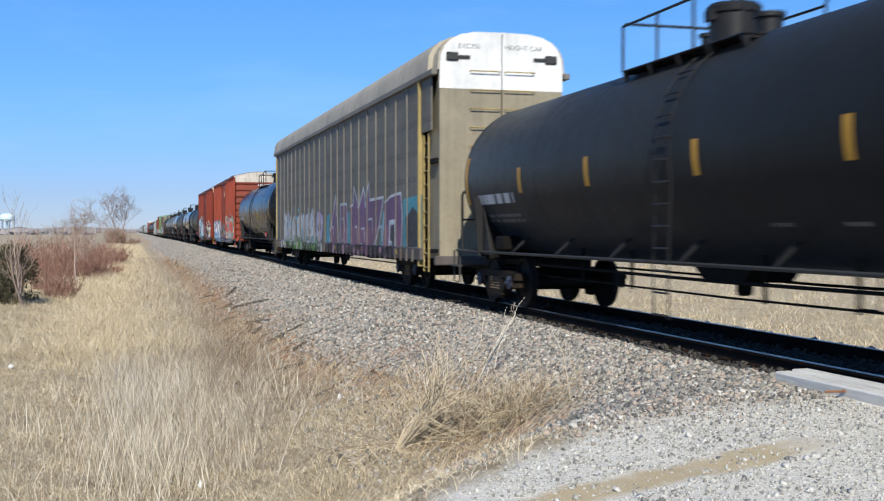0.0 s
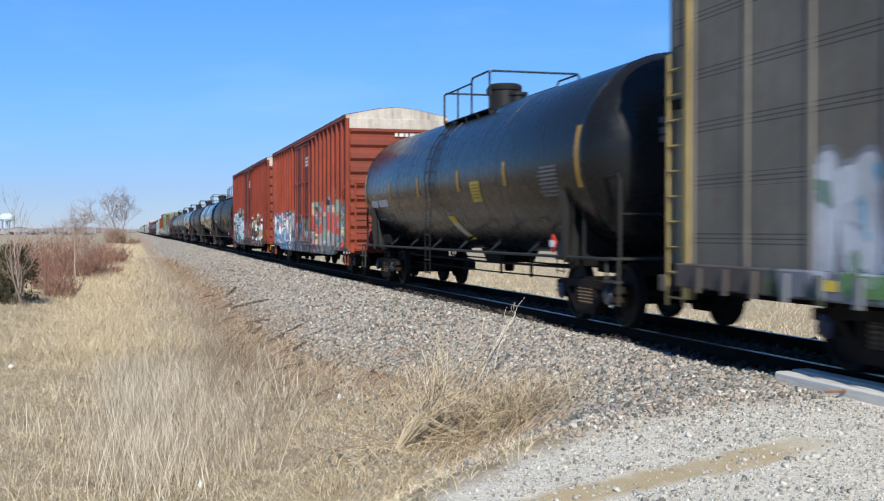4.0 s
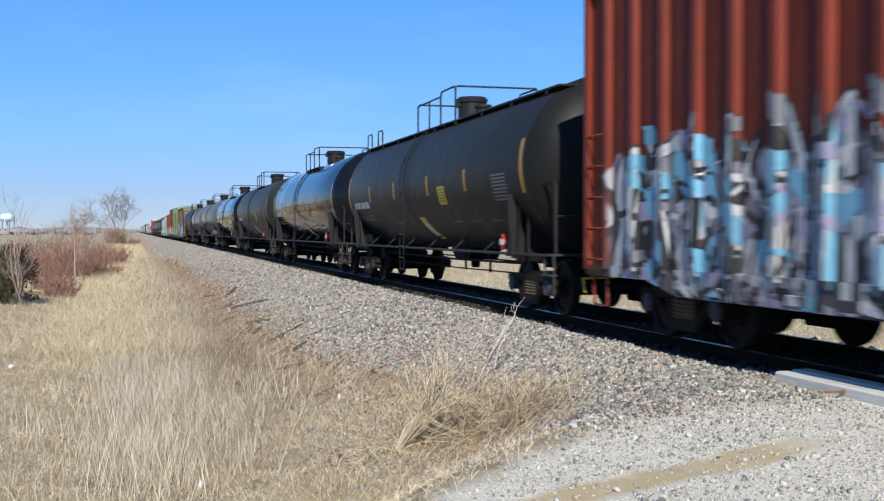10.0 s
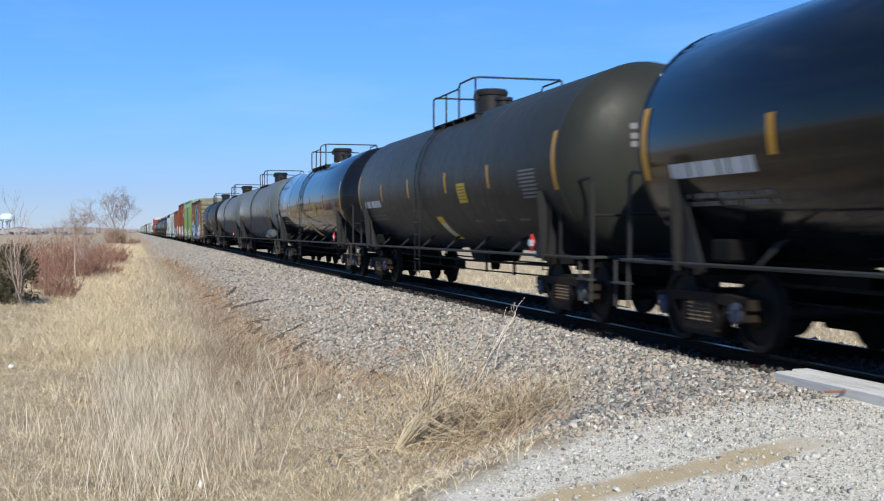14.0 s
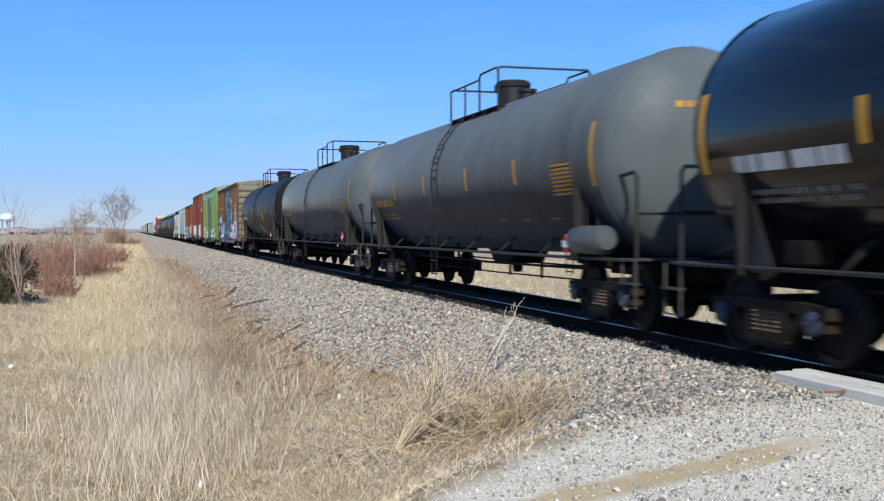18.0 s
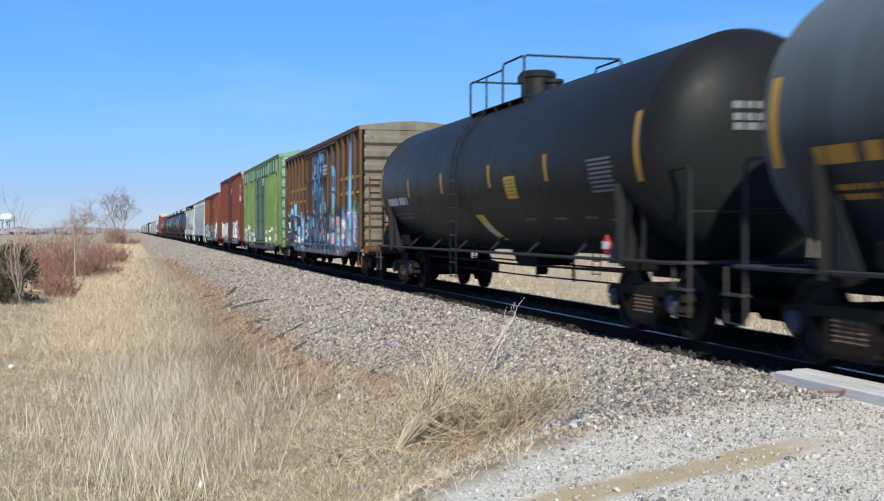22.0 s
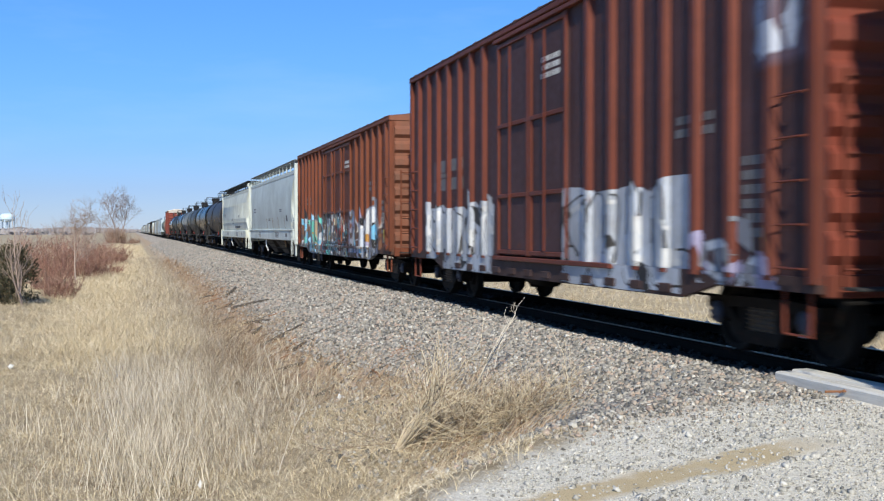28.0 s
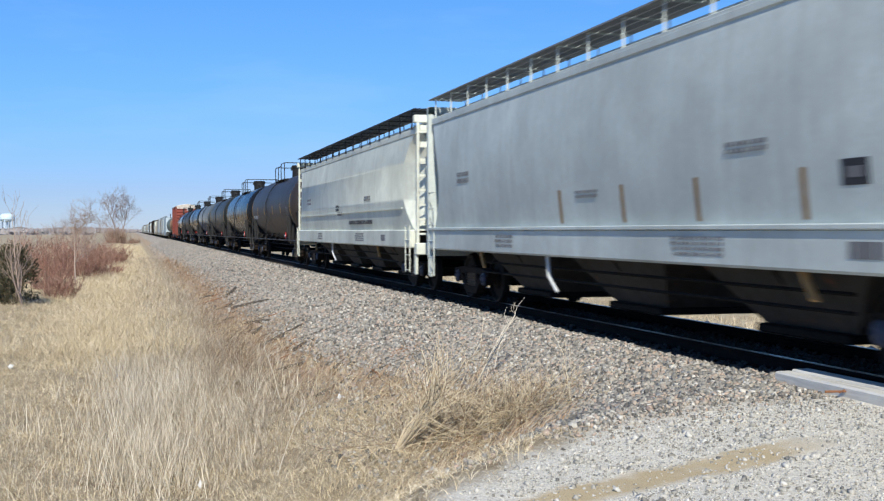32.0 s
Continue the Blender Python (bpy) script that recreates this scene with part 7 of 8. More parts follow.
# ---------------------------------------------------------------- dry grass
def blade_field(name, px, py, hgt, wid, lean, material, label, seed, category="grass", toward=None, curl=0.6, lift=0.0):
    """Bent blades, each of two quads and a tip, rooted in the ground."""
    r = np.random.RandomState(seed)
    n = len(px)
    a = r.uniform(0, 2 * np.pi, n) if toward is None else toward + r.normal(0, 0.7, n)
    d = np.stack([np.cos(a), np.sin(a)], 1)
    f = r.uniform(0, 2 * np.pi, n)
    sd = np.stack([np.cos(f), np.sin(f)], 1) * wid[:, None] * 0.5
    ln = np.clip(lean * (0.4 + 1.2 * r.rand(n)), 0, 1.45)
    z0 = land(px, py) - 0.02 + lift
    base = np.stack([px, py], 1)
    v = np.zeros((n, 7, 3))
    for k, u in enumerate((0.0, 0.4, 0.75)):
        ang = ln * (1 - curl + curl * u * 1.6)
        out, up = np.sin(ang) * hgt * u, np.cos(ang) * hgt * u
        c = base + d * out[:, None]
        w = 1 - 0.35 * u
        v[:, 2 * k, :2], v[:, 2 * k + 1, :2] = c - sd * w, c + sd * w
        v[:, 2 * k, 2] = v[:, 2 * k + 1, 2] = z0 + np.maximum(up, 0.004)
    ang = np.clip(ln * (1 + curl * 0.6), 0, 1.9)
    v[:, 6, :2] = base + d * (np.sin(ang) * hgt)[:, None]
    v[:, 6, 2] = z0 + np.maximum(np.cos(ang) * hgt, 0.006)
    t = np.array([(0, 1, 3), (0, 3, 2), (2, 3, 5), (2, 5, 4), (4, 5, 6)])
    me = soup(name, v.reshape(-1, 3), (t[None] + (np.arange(n) * 7)[:, None, None]).reshape(-1, 3), material)
    return tagged(new(name, me), label, category, kind="stuff")


def straw_material(name, stops, rough=0.75, gold=0.45):
    g = Mat(name)
    rnd = g.node("NewGeometry").outputs["Random Per Island"]
    c = g.colors(rnd, stops)
    c = g.mix(g.ramp(g.noise(0.9, 4, 0.6), 0.35, 0.7, 0, 0.4), c, (0.33, 0.255, 0.165))
    c = g.mix(g.ramp(g.noise(0.28, 3, 0.6), 0.40, 0.62, 0, gold), c, (0.60, 0.50, 0.32))
    return g.done(c, rough, 0, 0.25)


STRAW = straw_material("dry_straw", [(0.0, (0.24, 0.18, 0.11)), (0.25, (0.53, 0.42, 0.265)), (0.6, (0.73, 0.605, 0.405)), (1.0, (0.92, 0.81, 0.61))])
PALE = straw_material("bleached_stalks", [(0.0, (0.30, 0.25, 0.19)), (0.4, (0.50, 0.435, 0.34)), (1.0, (0.76, 0.69, 0.58))], gold=0.2)
THATCH = straw_material("trodden_straw", [(0.0, (0.16, 0.12, 0.07)), (0.15, (0.46, 0.36, 0.23)), (0.5, (0.75, 0.63, 0.445)), (1.0, (0.94, 0.86, 0.69))])
RUSSET = straw_material("russet_stems", [(0.0, (0.16, 0.085, 0.05)), (0.5, (0.32, 0.20, 0.12)), (1.0, (0.52, 0.39, 0.26))], 0.8, 0.1)
GREY_STEM = straw_material("weathered_grey_stems", [(0.0, (0.12, 0.09, 0.065)), (0.35, (0.30, 0.25, 0.19)), (0.7, (0.45, 0.39, 0.31)), (1.0, (0.66, 0.60, 0.51))], 0.8, 0.1)
BRIGHT_STALK = straw_material("bright_stalks", [(0.0, (0.62, 0.55, 0.43)), (1.0, (0.90, 0.83, 0.70))], gold=0.2)
DARK_STEM = straw_material("dark_brown_weeds", [(0.0, (0.07, 0.045, 0.03)), (0.5, (0.17, 0.115, 0.075)), (0.85, (0.33, 0.24, 0.16)), (1.0, (0.58, 0.48, 0.36))], 0.8, 0.0)
rg = np.random.RandomState(12)


def toe(y):
    """Where the grass gives way to the stone bank."""
    return 2.5 + 1.7 * smooth01((21.0 - y) / 8.0) - 1.1 * smooth01((12.5 - y) / 3.5)


def meadow(n, y0, y1, power=1.0, over=0.5):
    y = y0 + (y1 - y0) * rg.rand(n) ** power
    left = -0.115 * y - 1.2
    x = left + (toe(y) + over - left) * rg.rand(n)
    thinned = np.where((y > 15) & (x > -0.4), 0.45, 1.0)
    keep = (rg.rand(n) < thinned) & (y > road_edge(x) + 0.0 + 0.9 * rg.rand(n) ** 2) & (rg.rand(n) < np.clip((toe(y) + over - x) / 1.7, 0.05, 1))
    return x[keep], y[keep]


# low matted grass, then upright stalks
x, y = meadow(190000, 4.5, 28, 1.2)
lump = wav(x, y, 2.7, 3.0) + 0.8 * wav(x, y, 6.3, 1.0) + 0.6 * wav(x, y, 14.0, 2.0)
k = (rg.rand(len(x)) < np.clip((29 - y) / 10, 0.0, 1)) & (rg.rand(len(x)) < np.clip(0.55 + 0.6 * lump, 0.08, 1))
lump = lump[k]
x, y = x[k], y[k]
m = len(x)
blade_field("grass", x, y, rg.uniform(0.06, 0.22, m) * np.clip(1 + 0.5 * lump, 0.5, 1.8), rg.uniform(0.0025, 0.005, m), np.full(m, 1.3), STRAW, "matted dry winter grass on the bank and ditch", 1)
x, y = meadow(150000, 13, 75, 1.5)
k = rg.rand(len(x)) < np.clip((y - 13) / 14, 0.05, 1)
x, y = x[k], y[k]
m = len(x)
blade_field("grass", x, y, rg.uniform(0.10, 0.32, m) * (1 + 0.004 * y) * np.clip(1 + 0.7 * wav(x, y, 1.6, 3.0), 0.4, 1.8), rg.uniform(0.002, 0.005, m) * (1 + y / 60), np.full(m, 1.1), STRAW, "dry winter grass along the ditch", 2)
x, y = meadow(9000, 10, 34, 1.0, -0.5)
cl = wav(x, y, 1.4, 1.0) + 0.6 * wav(x, y, 3.1, 5.0)
k = cl > 0.12
x, y = x[k], y[k]
m = len(x)
blade_field("grass", x, y, rg.uniform(0.2, 0.5, m), rg.uniform(0.003, 0.006, m), np.full(m, 0.7), STRAW, "upright tufts of dry grass in the ditch", 3, curl=0.8)
# short trodden straw beside the road
n = 125000
y = 4.6 + 12 * rg.rand(n) ** 0.9
x = -2.4 + 7.2 * rg.rand(n)
k = (y > road_edge(x) - 0.15 + 1.1 * rg.rand(n) ** 2) & (x > -0.13 * y - 0.8) & (x < toe(y) + 0.3)
x, y = x[k], y[k]
m = len(x)
blade_field("grass", x, y, rg.uniform(0.05, 0.16, m), rg.uniform(0.004, 0.008, m), np.full(m, 1.38), THATCH, "short trodden straw beside the road", 21)
# thin grey weeds between the ditch and the bank
n = 90000
y = 13 + 100 * rg.rand(n) ** 1.8
x = rg.uniform(-1.2, 3.1, n)
k = (rg.rand(n) < np.exp(-((x - 1.0) / 1.25) ** 4) * np.clip((y - 12) / 6, 0.2, 1)) & (wav(x, y, 2.2, 7.0) + wav(x, y, 5.3, 2.0) > -0.25)
x, y = x[k], y[k]
m = len(x)
blade_field("weeds", x, y, rg.uniform(0.18, 0.55, m), rg.uniform(0.0025, 0.006, m) * (1 + y / 60), np.full(m, 0.6), GREY_STEM, "thin weathered weeds along the ditch", 33, "weeds", curl=0.4)
# bleached reeds in the wet bottom of the ditch and beside the bank
for cx_, cy_, sx_, sy_, n_ in ((-0.1, 18.2, 0.25, 1.2, 460), (-0.15, 22.6, 0.3, 1.8, 520), (0.15, 16.0, 0.35, 1.4, 380), (2.0, 18.2, 0.3, 0.9, 170), (0.45, 14.2, 0.4, 1.2, 420), (0.6, 18.6, 0.35, 1.7, 400), (2.5, 21.5, 0.3, 1.5, 150), (-0.4, 22.5, 0.6, 3.0, 330), (0.1, 13.6, 0.35, 0.9, 431), (0.75, 19.4, 0.4, 2.2, 432), (0.3, 16.6, 0.5, 2.2, 433), (1.1, 15.2, 0.5, 1.6, 210), (-1.1, 14.6, 0.5, 2.5, 211), (2.7, 16.8, 0.4, 1.0, 120)):
    x, y = rg.normal(cx_, sx_, n_), rg.normal(cy_, sy_, n_)
    k = y > road_edge(x) + 0.3
    x, y = x[k], y[k]
    m = len(x)
    blade_field("reed", x, y, rg.uniform(0.22, 0.62, m), rg.uniform(0.004, 0.0075, m), np.full(m, 0.3), PALE, "bleached upright reed stalks in the ditch", int(n_), "reeds", curl=0.3)
for cx_, cy_, sx_, sy_, n_ in ((0.15, 14.4, 0.45, 1.3, 261), (0.5, 18.0, 0.55, 2.4, 262), (-0.3, 19.6, 0.35, 2.4, 160), (2.2, 18.0, 0.28, 0.7, 70), (-1.4, 13.6, 0.5, 1.8, 90)):
    x, y = rg.normal(cx_, sx_, n_), rg.normal(cy_, sy_, n_)
    k = y > road_edge(x) + 0.3
    x, y = x[k], y[k]
    m = len(x)
    blade_field("reed", x, y, rg.uniform(0.28, 0.66, m), rg.uniform(0.005, 0.009, m), np.full(m, 0.35), BRIGHT_STALK, "bright bleached reed stalks in the ditch", n_, "reeds", curl=0.2)
    # dark stems added low down as the shade in the gaps between reeds
    x, y = rg.normal(cx_, sx_ * 1.2, n_ * 4), rg.normal(cy_, sy_ * 1.1, n_ * 4)
    k = (y > road_edge(x) + 0.4) & (wav(x, y, 4.2, 3.0) + 0.6 * wav(x, y, 9.0, 1.0) > 0.1)
    x, y = x[k], y[k]
    m = len(x)
    blade_field("weeds", x, y, rg.uniform(0.12, 0.38, m), rg.uniform(0.005, 0.010, m), np.full(m, 0.8), DARK_STEM, "short dark stems that stand for the shaded gaps between the reeds", n_ + 1, "weeds")
# litter of russet stems at the foot of the bank
x = rg.uniform(1.6, 4.6, 26000)
y = 9.5 + 90 * rg.rand(26000) ** 1.7
k = np.abs(x - stone_edge(y) + 0.6) < 1.0 * rg.rand(len(x)) + 0.1
x, y = x[k], y[k]
m = len(x)
blade_field("dead_stems", x, y, rg.uniform(0.15, 0.5, m), rg.uniform(0.005, 0.010, m) * (1 + y / 60), np.full(m, 1.1), RUSSET, "russet fallen stems at the foot of the bank", 4, "dead stems", toward=-0.6)
# straw blown over the lower stones
x = rg.uniform(2.2, 4.7, 16000)
y = 11.5 + 20 * rg.rand(16000)
k = (rg.rand(len(x)) < np.clip((stone_edge(y) + 0.7 - x) / 1.6, 0, 1)) & (wav(x, y, 2.4, 1.0) + 0.7 * wav(x, y, 5.0, 6.0) > -0.3)
x, y = x[k], y[k]
m = len(x)
blade_field("dead_stems", x, y, rg.uniform(0.10, 0.34, m), rg.uniform(0.004, 0.008, m), np.full(m, 1.25), STRAW, "tan straw strewn over the lower stones", 71, "dead stems", lift=0.02)
# brown weeds that lean over the hollow beside the bank
for n_, x_, y_, sx_, sy_, h_ in ((2600, 1.95, 23.5, 0.38, 2.6, 0.55), (1500, 2.2, 30.0, 0.35, 3.5, 0.5), (900, 2.3, 18.6, 0.35, 1.2, 0.45)):
    x, y = rg.normal(x_, sx_, n_), rg.normal(y_, sy_, n_)
    blade_field("dead_stems", x, y, rg.uniform(0.2, h_, n_), rg.uniform(0.004, 0.009, n_), np.full(n_, 0.85), DARK_STEM, "dark brown weeds leaning over the ditch", n_, "dead stems", toward=0.3)
# tall grass beyond the track
n = 60000
y = 9 + 75 * rg.rand(n) ** 1.3
x = 13.4 + rg.rand(n) ** 1.4 * (6 + 0.55 * y)
blade_field("grass", x, y, rg.uniform(0.12, 0.34, n) * (1 + 0.004 * y), rg.uniform(0.004, 0.009, n) * (1 + y / 50), np.full(n, 0.9), STRAW, "tall dry grass beyond the track", 5)
# paler strip of tall grass along the far ditch
n = 60000
y = 26 + 190 * rg.rand(n) ** 1.4
x = rg.normal(-0.3, 1.1, n) - 0.004 * y
k = x < 1.6
x, y = x[k], y[k]
m = len(x)
blade_field("grass", x, y, rg.uniform(0.35, 0.75, m), rg.uniform(0.003, 0.006, m) * (1 + y / 70), np.full(m, 0.8), STRAW, "pale tall grass along the far ditch", 6)


# ---------------------------------------------------------------- single plants
def limb(g, p, d, length, r, level, rng, spread=0.6, up=0.25, sides=5, split=3, thin=0.006):
    """A bent, tapering limb with its side shoots."""
    d = Vector(d).normalized()
    pts = [Vector(p)]
    n = 4 if level > 0 else 3
    for k in range(n):
        d = (d + Vector((rng.gauss(0, 0.16), rng.gauss(0, 0.16), rng.gauss(0, 0.10) + up * 0.14))).normalized()
        pts.append(pts[-1] + d * length / n)
    g.tube(pts, r, sides, max(thin, r * 0.55), caps=False)
    if level <= 0:
        return
    for k in range(split + (level > 2)):
        at = rng.uniform(0.35, 1.0)
        i = min(n - 1, int(at * n))
        q = pts[i].lerp(pts[i + 1], at * n - i)
        side = Vector((rng.gauss(0, 1), rng.gauss(0, 1), rng.gauss(0.25, 0.6))).normalized()
        limb(g, q, d * (1 - spread) + side * spread, length * rng.uniform(0.5, 0.78), max(thin, r * rng.uniform(0.42, 0.6)), level - 1, rng, spread, up, max(3, sides - 1), split, thin)


BARK = painted("grey_brown_bark", (0.15, 0.115, 0.09), 0.9, 0.3, 0.0, bumpy=0.4)
# bark of the distant tree, with the haze before it mixed into the colour
HAZY_BARK = painted("haze_paled_bark", (0.27, 0.225, 0.21), 0.9, 0.2, 0.0)
TWIG = painted("pale_twig_bark", (0.30, 0.22, 0.165), 0.9, 0.2, 0.0)
PALE_TWIG = painted("bleached_twig_bark", (0.34, 0.26, 0.215), 0.9, 0.2, 0.0)
RED_TWIG = straw_material("red_brown_twigs", [(0.0, (0.11, 0.052, 0.046)), (0.45, (0.28, 0.125, 0.10)), (0.8, (0.42, 0.23, 0.17)), (1.0, (0.52, 0.38, 0.27))], 0.85, 0.0)
BRUSH_TWIG = straw_material("tangled_brush_twigs", [(0.0, (0.16, 0.10, 0.08)), (0.5, (0.28, 0.18, 0.14)), (1.0, (0.42, 0.31, 0.24))], 0.85, 0.0)


def bare_tree(at, height, r, level, seed, label, mat=BARK, lean=(0, 0, 1), split=3, spread=0.62, stems=1, thin=0.006, wide=0.75):
    rng = random.Random(seed)
    z = float(land(at[0], at[1]))
    tree = thing("bare_tree", label, "tree", at=(at[0], at[1], z - 0.05))
    tr, cr = Geo(), Geo()
    for s in range(stems):
        d = Vector(lean) + Vector((rng.gauss(0, 0.12), rng.gauss(0, 0.12), 0)) * (1 if stems == 1 else 2.2)
        pts = [Vector((0, 0, 0))]
        for k in range(5):
            d = (d.normalized() + Vector((rng.gauss(0, 0.07), rng.gauss(0, 0.07), 0.05))).normalized()
            pts.append(pts[-1] + d * height * 0.14)
        tr.tube(pts, r, 7, r * 0.55, caps=False)
        for k in range(7):
            q = pts[rng.randint(1, 5)]
            limb(cr, q, (rng.gauss(0, wide), rng.gauss(0, wide), 0.9), height * rng.uniform(0.25, 0.42), r * 0.42, level, rng, spread, 0.5, 5, split, thin)
    part("trunk", tr, mat, tree, smooth=60)
    part("crown", cr.mesh("crown", mat, fix=False), None, tree, "bare winter crown of fine twigs")
    return tree


def thicket(at, size, n, seed, label, mat=RED_TWIG, name="bush", w=0.008, drop=0.0, lean=0.45):
    """A leafless bush of many thin stems."""
    r = np.random.RandomState(seed)
    m = n
    a, q = r.uniform(0, 2 * np.pi, m), np.sqrt(r.rand(m))
    bx_, by_ = np.cos(a) * q * size[0] * 0.7, np.sin(a) * q * size[1] * 0.7
    h = size[2] * (0.25 + 0.75 * r.rand(m) ** 1.3) * (1 - 0.45 * q ** 2) * (0.75 + 0.35 * np.sin(a * 3 + seed) * q)
    dx_, dy_ = np.cos(a) * lean * q + r.normal(0, 0.22, m), np.sin(a) * lean * q + r.normal(0, 0.22, m)
    v = np.zeros((m, 5, 3))
    f = r.uniform(0, 2 * np.pi, m)
    sd = np.stack([np.cos(f), np.sin(f)], 1) * w
    z0 = land(at[0] + bx_, at[1] + by_) - drop
    start = r.rand(m) * 0.6
    for k, (u, ww) in enumerate(((0, 1.0), (0.55, 0.7))):
        uu = start + (1 - start) * u
        c = np.stack([bx_ + dx_ * h * uu, by_ + dy_ * h * uu], 1)
        v[:, 2 * k, :2], v[:, 2 * k + 1, :2] = c - sd * ww, c + sd * ww
        v[:, 2 * k, 2] = v[:, 2 * k + 1, 2] = z0 + h * uu
    v[:, 4, :2] = np.stack([bx_ + dx_ * h * 1.1 + r.normal(0, 0.06, m), by_ + dy_ * h * 1.1 + r.normal(0, 0.06, m)], 1)
    v[:, 4, 2] = z0 + h
    t = np.array([(0, 1, 3), (0, 3, 2), (2, 3, 4)])
    me = soup(name, v.reshape(-1, 3), (t[None] + (np.arange(m) * 5)[:, None, None]).reshape(-1, 3), mat)
    ob = new(name, me)
    ob.location = (at[0], at[1], 0)
    return tagged(ob, label, "bush")


def shrub(at, size, seed):
    """A branching leafless shrub over a thatch of stems."""
    rng = random.Random(seed)
    ob = thicket(at, (size[0] * 1.15, size[1] * 1.15, size[2] * 0.75), 1500, seed, "leafless red-brown bush in the ditch", RED_TWIG, w=0.006 + at[1] * 0.00008, lean=0.6)
    g = Geo()
    for k in range(26):
        a, q = rng.uniform(0, 6.283), rng.random() ** 0.5 * 0.75
        x, y = math.cos(a) * q * size[0], math.sin(a) * q * size[1]
        z = float(land(at[0] + x, at[1] + y)) - 0.05
        limb(g, (x, y, z), (math.cos(a) * q * 0.6, math.sin(a) * q * 0.6, 1.0), size[2] * rng.uniform(0.35, 0.75), 0.012, 2, rng, 0.45, 0.2, 3, 5, 0.004 + at[1] * 0.00004)
    part("branch", g.mesh("branch", RED_TWIG, fix=False), None, ob, "spray of thin red-brown twigs")
    return ob


# big bare tree by the line, with brush at its foot
bare_tree((-2.8, 270), 9.6, 0.17, 3, 12, "large bare tree beside the railway line", HAZY_BARK, thin=0.012, split=4, stems=2, spread=0.5, wide=0.42)
thicket((-3.6, 262), (2.2, 3, 7.6), 3400, 31, "tangled brush at the foot of the bare tree", BRUSH_TWIG, w=0.035, lean=0.12, drop=1.3)
thicket((0.2, 266), (1.8, 2, 3.4), 1800, 32, "tangled brush at the foot of the bare tree", BRUSH_TWIG, w=0.035, lean=0.15, drop=1.0)
# two young trees in the ditch
bare_tree((-2.95, 63.0), 4.1, 0.045, 3, 8, "young bare tree with a spreading crown", PALE_TWIG, (-0.22, 0, 1), split=4, thin=0.005)
bare_tree((-5.4, 112), 4.0, 0.05, 3, 9, "young bare tree among red brush", TWIG, (0.2, 0, 1), split=4, thin=0.010)
bare_tree((-3.72, 41.5), 3.4, 0.034, 2, 5, "slender bare sapling beside a cedar bush", PALE_TWIG, (0, 0, 1), split=3, stems=2, thin=0.0035, wide=0.22, spread=0.34)
bare_tree((28, 330), 11, 0.22, 3, 6, "bare tree far beyond the train", BARK, thin=0.04)
# red-brown brush
for k, (bx_, by_, s_) in enumerate(((-4.6, 66, (1.6, 2.0, 2.0)), (-3.1, 70, (1.6, 2.5, 2.1)), (-1.9, 74, (1.4, 2.5, 1.9)), (-5.6, 78, (2.0, 2.5, 2.2)), (-3.6, 90, (2.4, 3.0, 2.2)), (-1.6, 96, (1.5, 3.0, 2.0)), (-3.7, 54, (0.9, 1.6, 1.2)), (-2.9, 48, (0.7, 1.2, 0.9)))):
    shrub((bx_, by_), s_, 50 + k)


def cedar(at, size, seed):
    """A dark evergreen bush: a stem and sprays of needles."""
    rng = np.random.RandomState(seed)
    z = float(land(at[0], at[1]))
    ob = thing("cedar_bush", "dark green cedar bush in dry grass", "bush", at=(at[0], at[1], z))
    part("trunk", Geo().tube([(0, 0, 0), (0.03, 0, size[2] * 0.5), (0, 0.02, size[2] * 0.92)], 0.07, 6, 0.02), BARK, ob)
    n, m = 5200, 30
    u = rng.rand(m)
    a = rng.uniform(0, 2 * np.pi, m)
    q = (0.25 + 0.75 * rng.rand(m) ** 0.5) * (1 - 0.8 * u ** 1.6)
    heart = np.stack([np.cos(a) * q * size[0], np.sin(a) * q * size[1], 0.12 + u * size[2] * 0.92], 1)
    c = heart[rng.randint(0, m, n)] + rng.normal(0, 1, (n, 3)) * np.array([0.17, 0.17, 0.12])
    c[:, 2] = np.maximum(c[:, 2], 0.04)
    out = (c * np.array([1, 1, 0]) + np.stack([rng.normal(0, 0.3, n), rng.normal(0, 0.3, n), 0.5 + rng.normal(0, 0.4, n)], 1)) * rng.uniform(0.06, 0.15, n)[:, None]
    sd = rng.normal(0, 0.022, (n, 3))
    v = np.stack([c - sd, c + sd, c + out], 1)
    g = Mat("cedar_green")
    rnd = g.node("NewGeometry").outputs["Random Per Island"]
    m = g.done(g.colors(rnd, [(0.0, (0.028, 0.030, 0.016)), (0.5, (0.065, 0.062, 0.030)), (1.0, (0.16, 0.115, 0.065))]), 0.8)
    part("foliage", soup("foliage", v.reshape(-1, 3), np.arange(n * 3).reshape(-1, 3), m), None, ob)


cedar((-4.05, 42.8), (0.85, 0.8, 2.05), 4)
cedar((-5.0, 45.0), (0.8, 0.8, 1.7), 5)

# dead weed that leans over the ballast, and the tumbled bush by the road
STALK = painted("bleached_stalk", (0.66, 0.59, 0.49), 0.85, 0.2, 0.0)


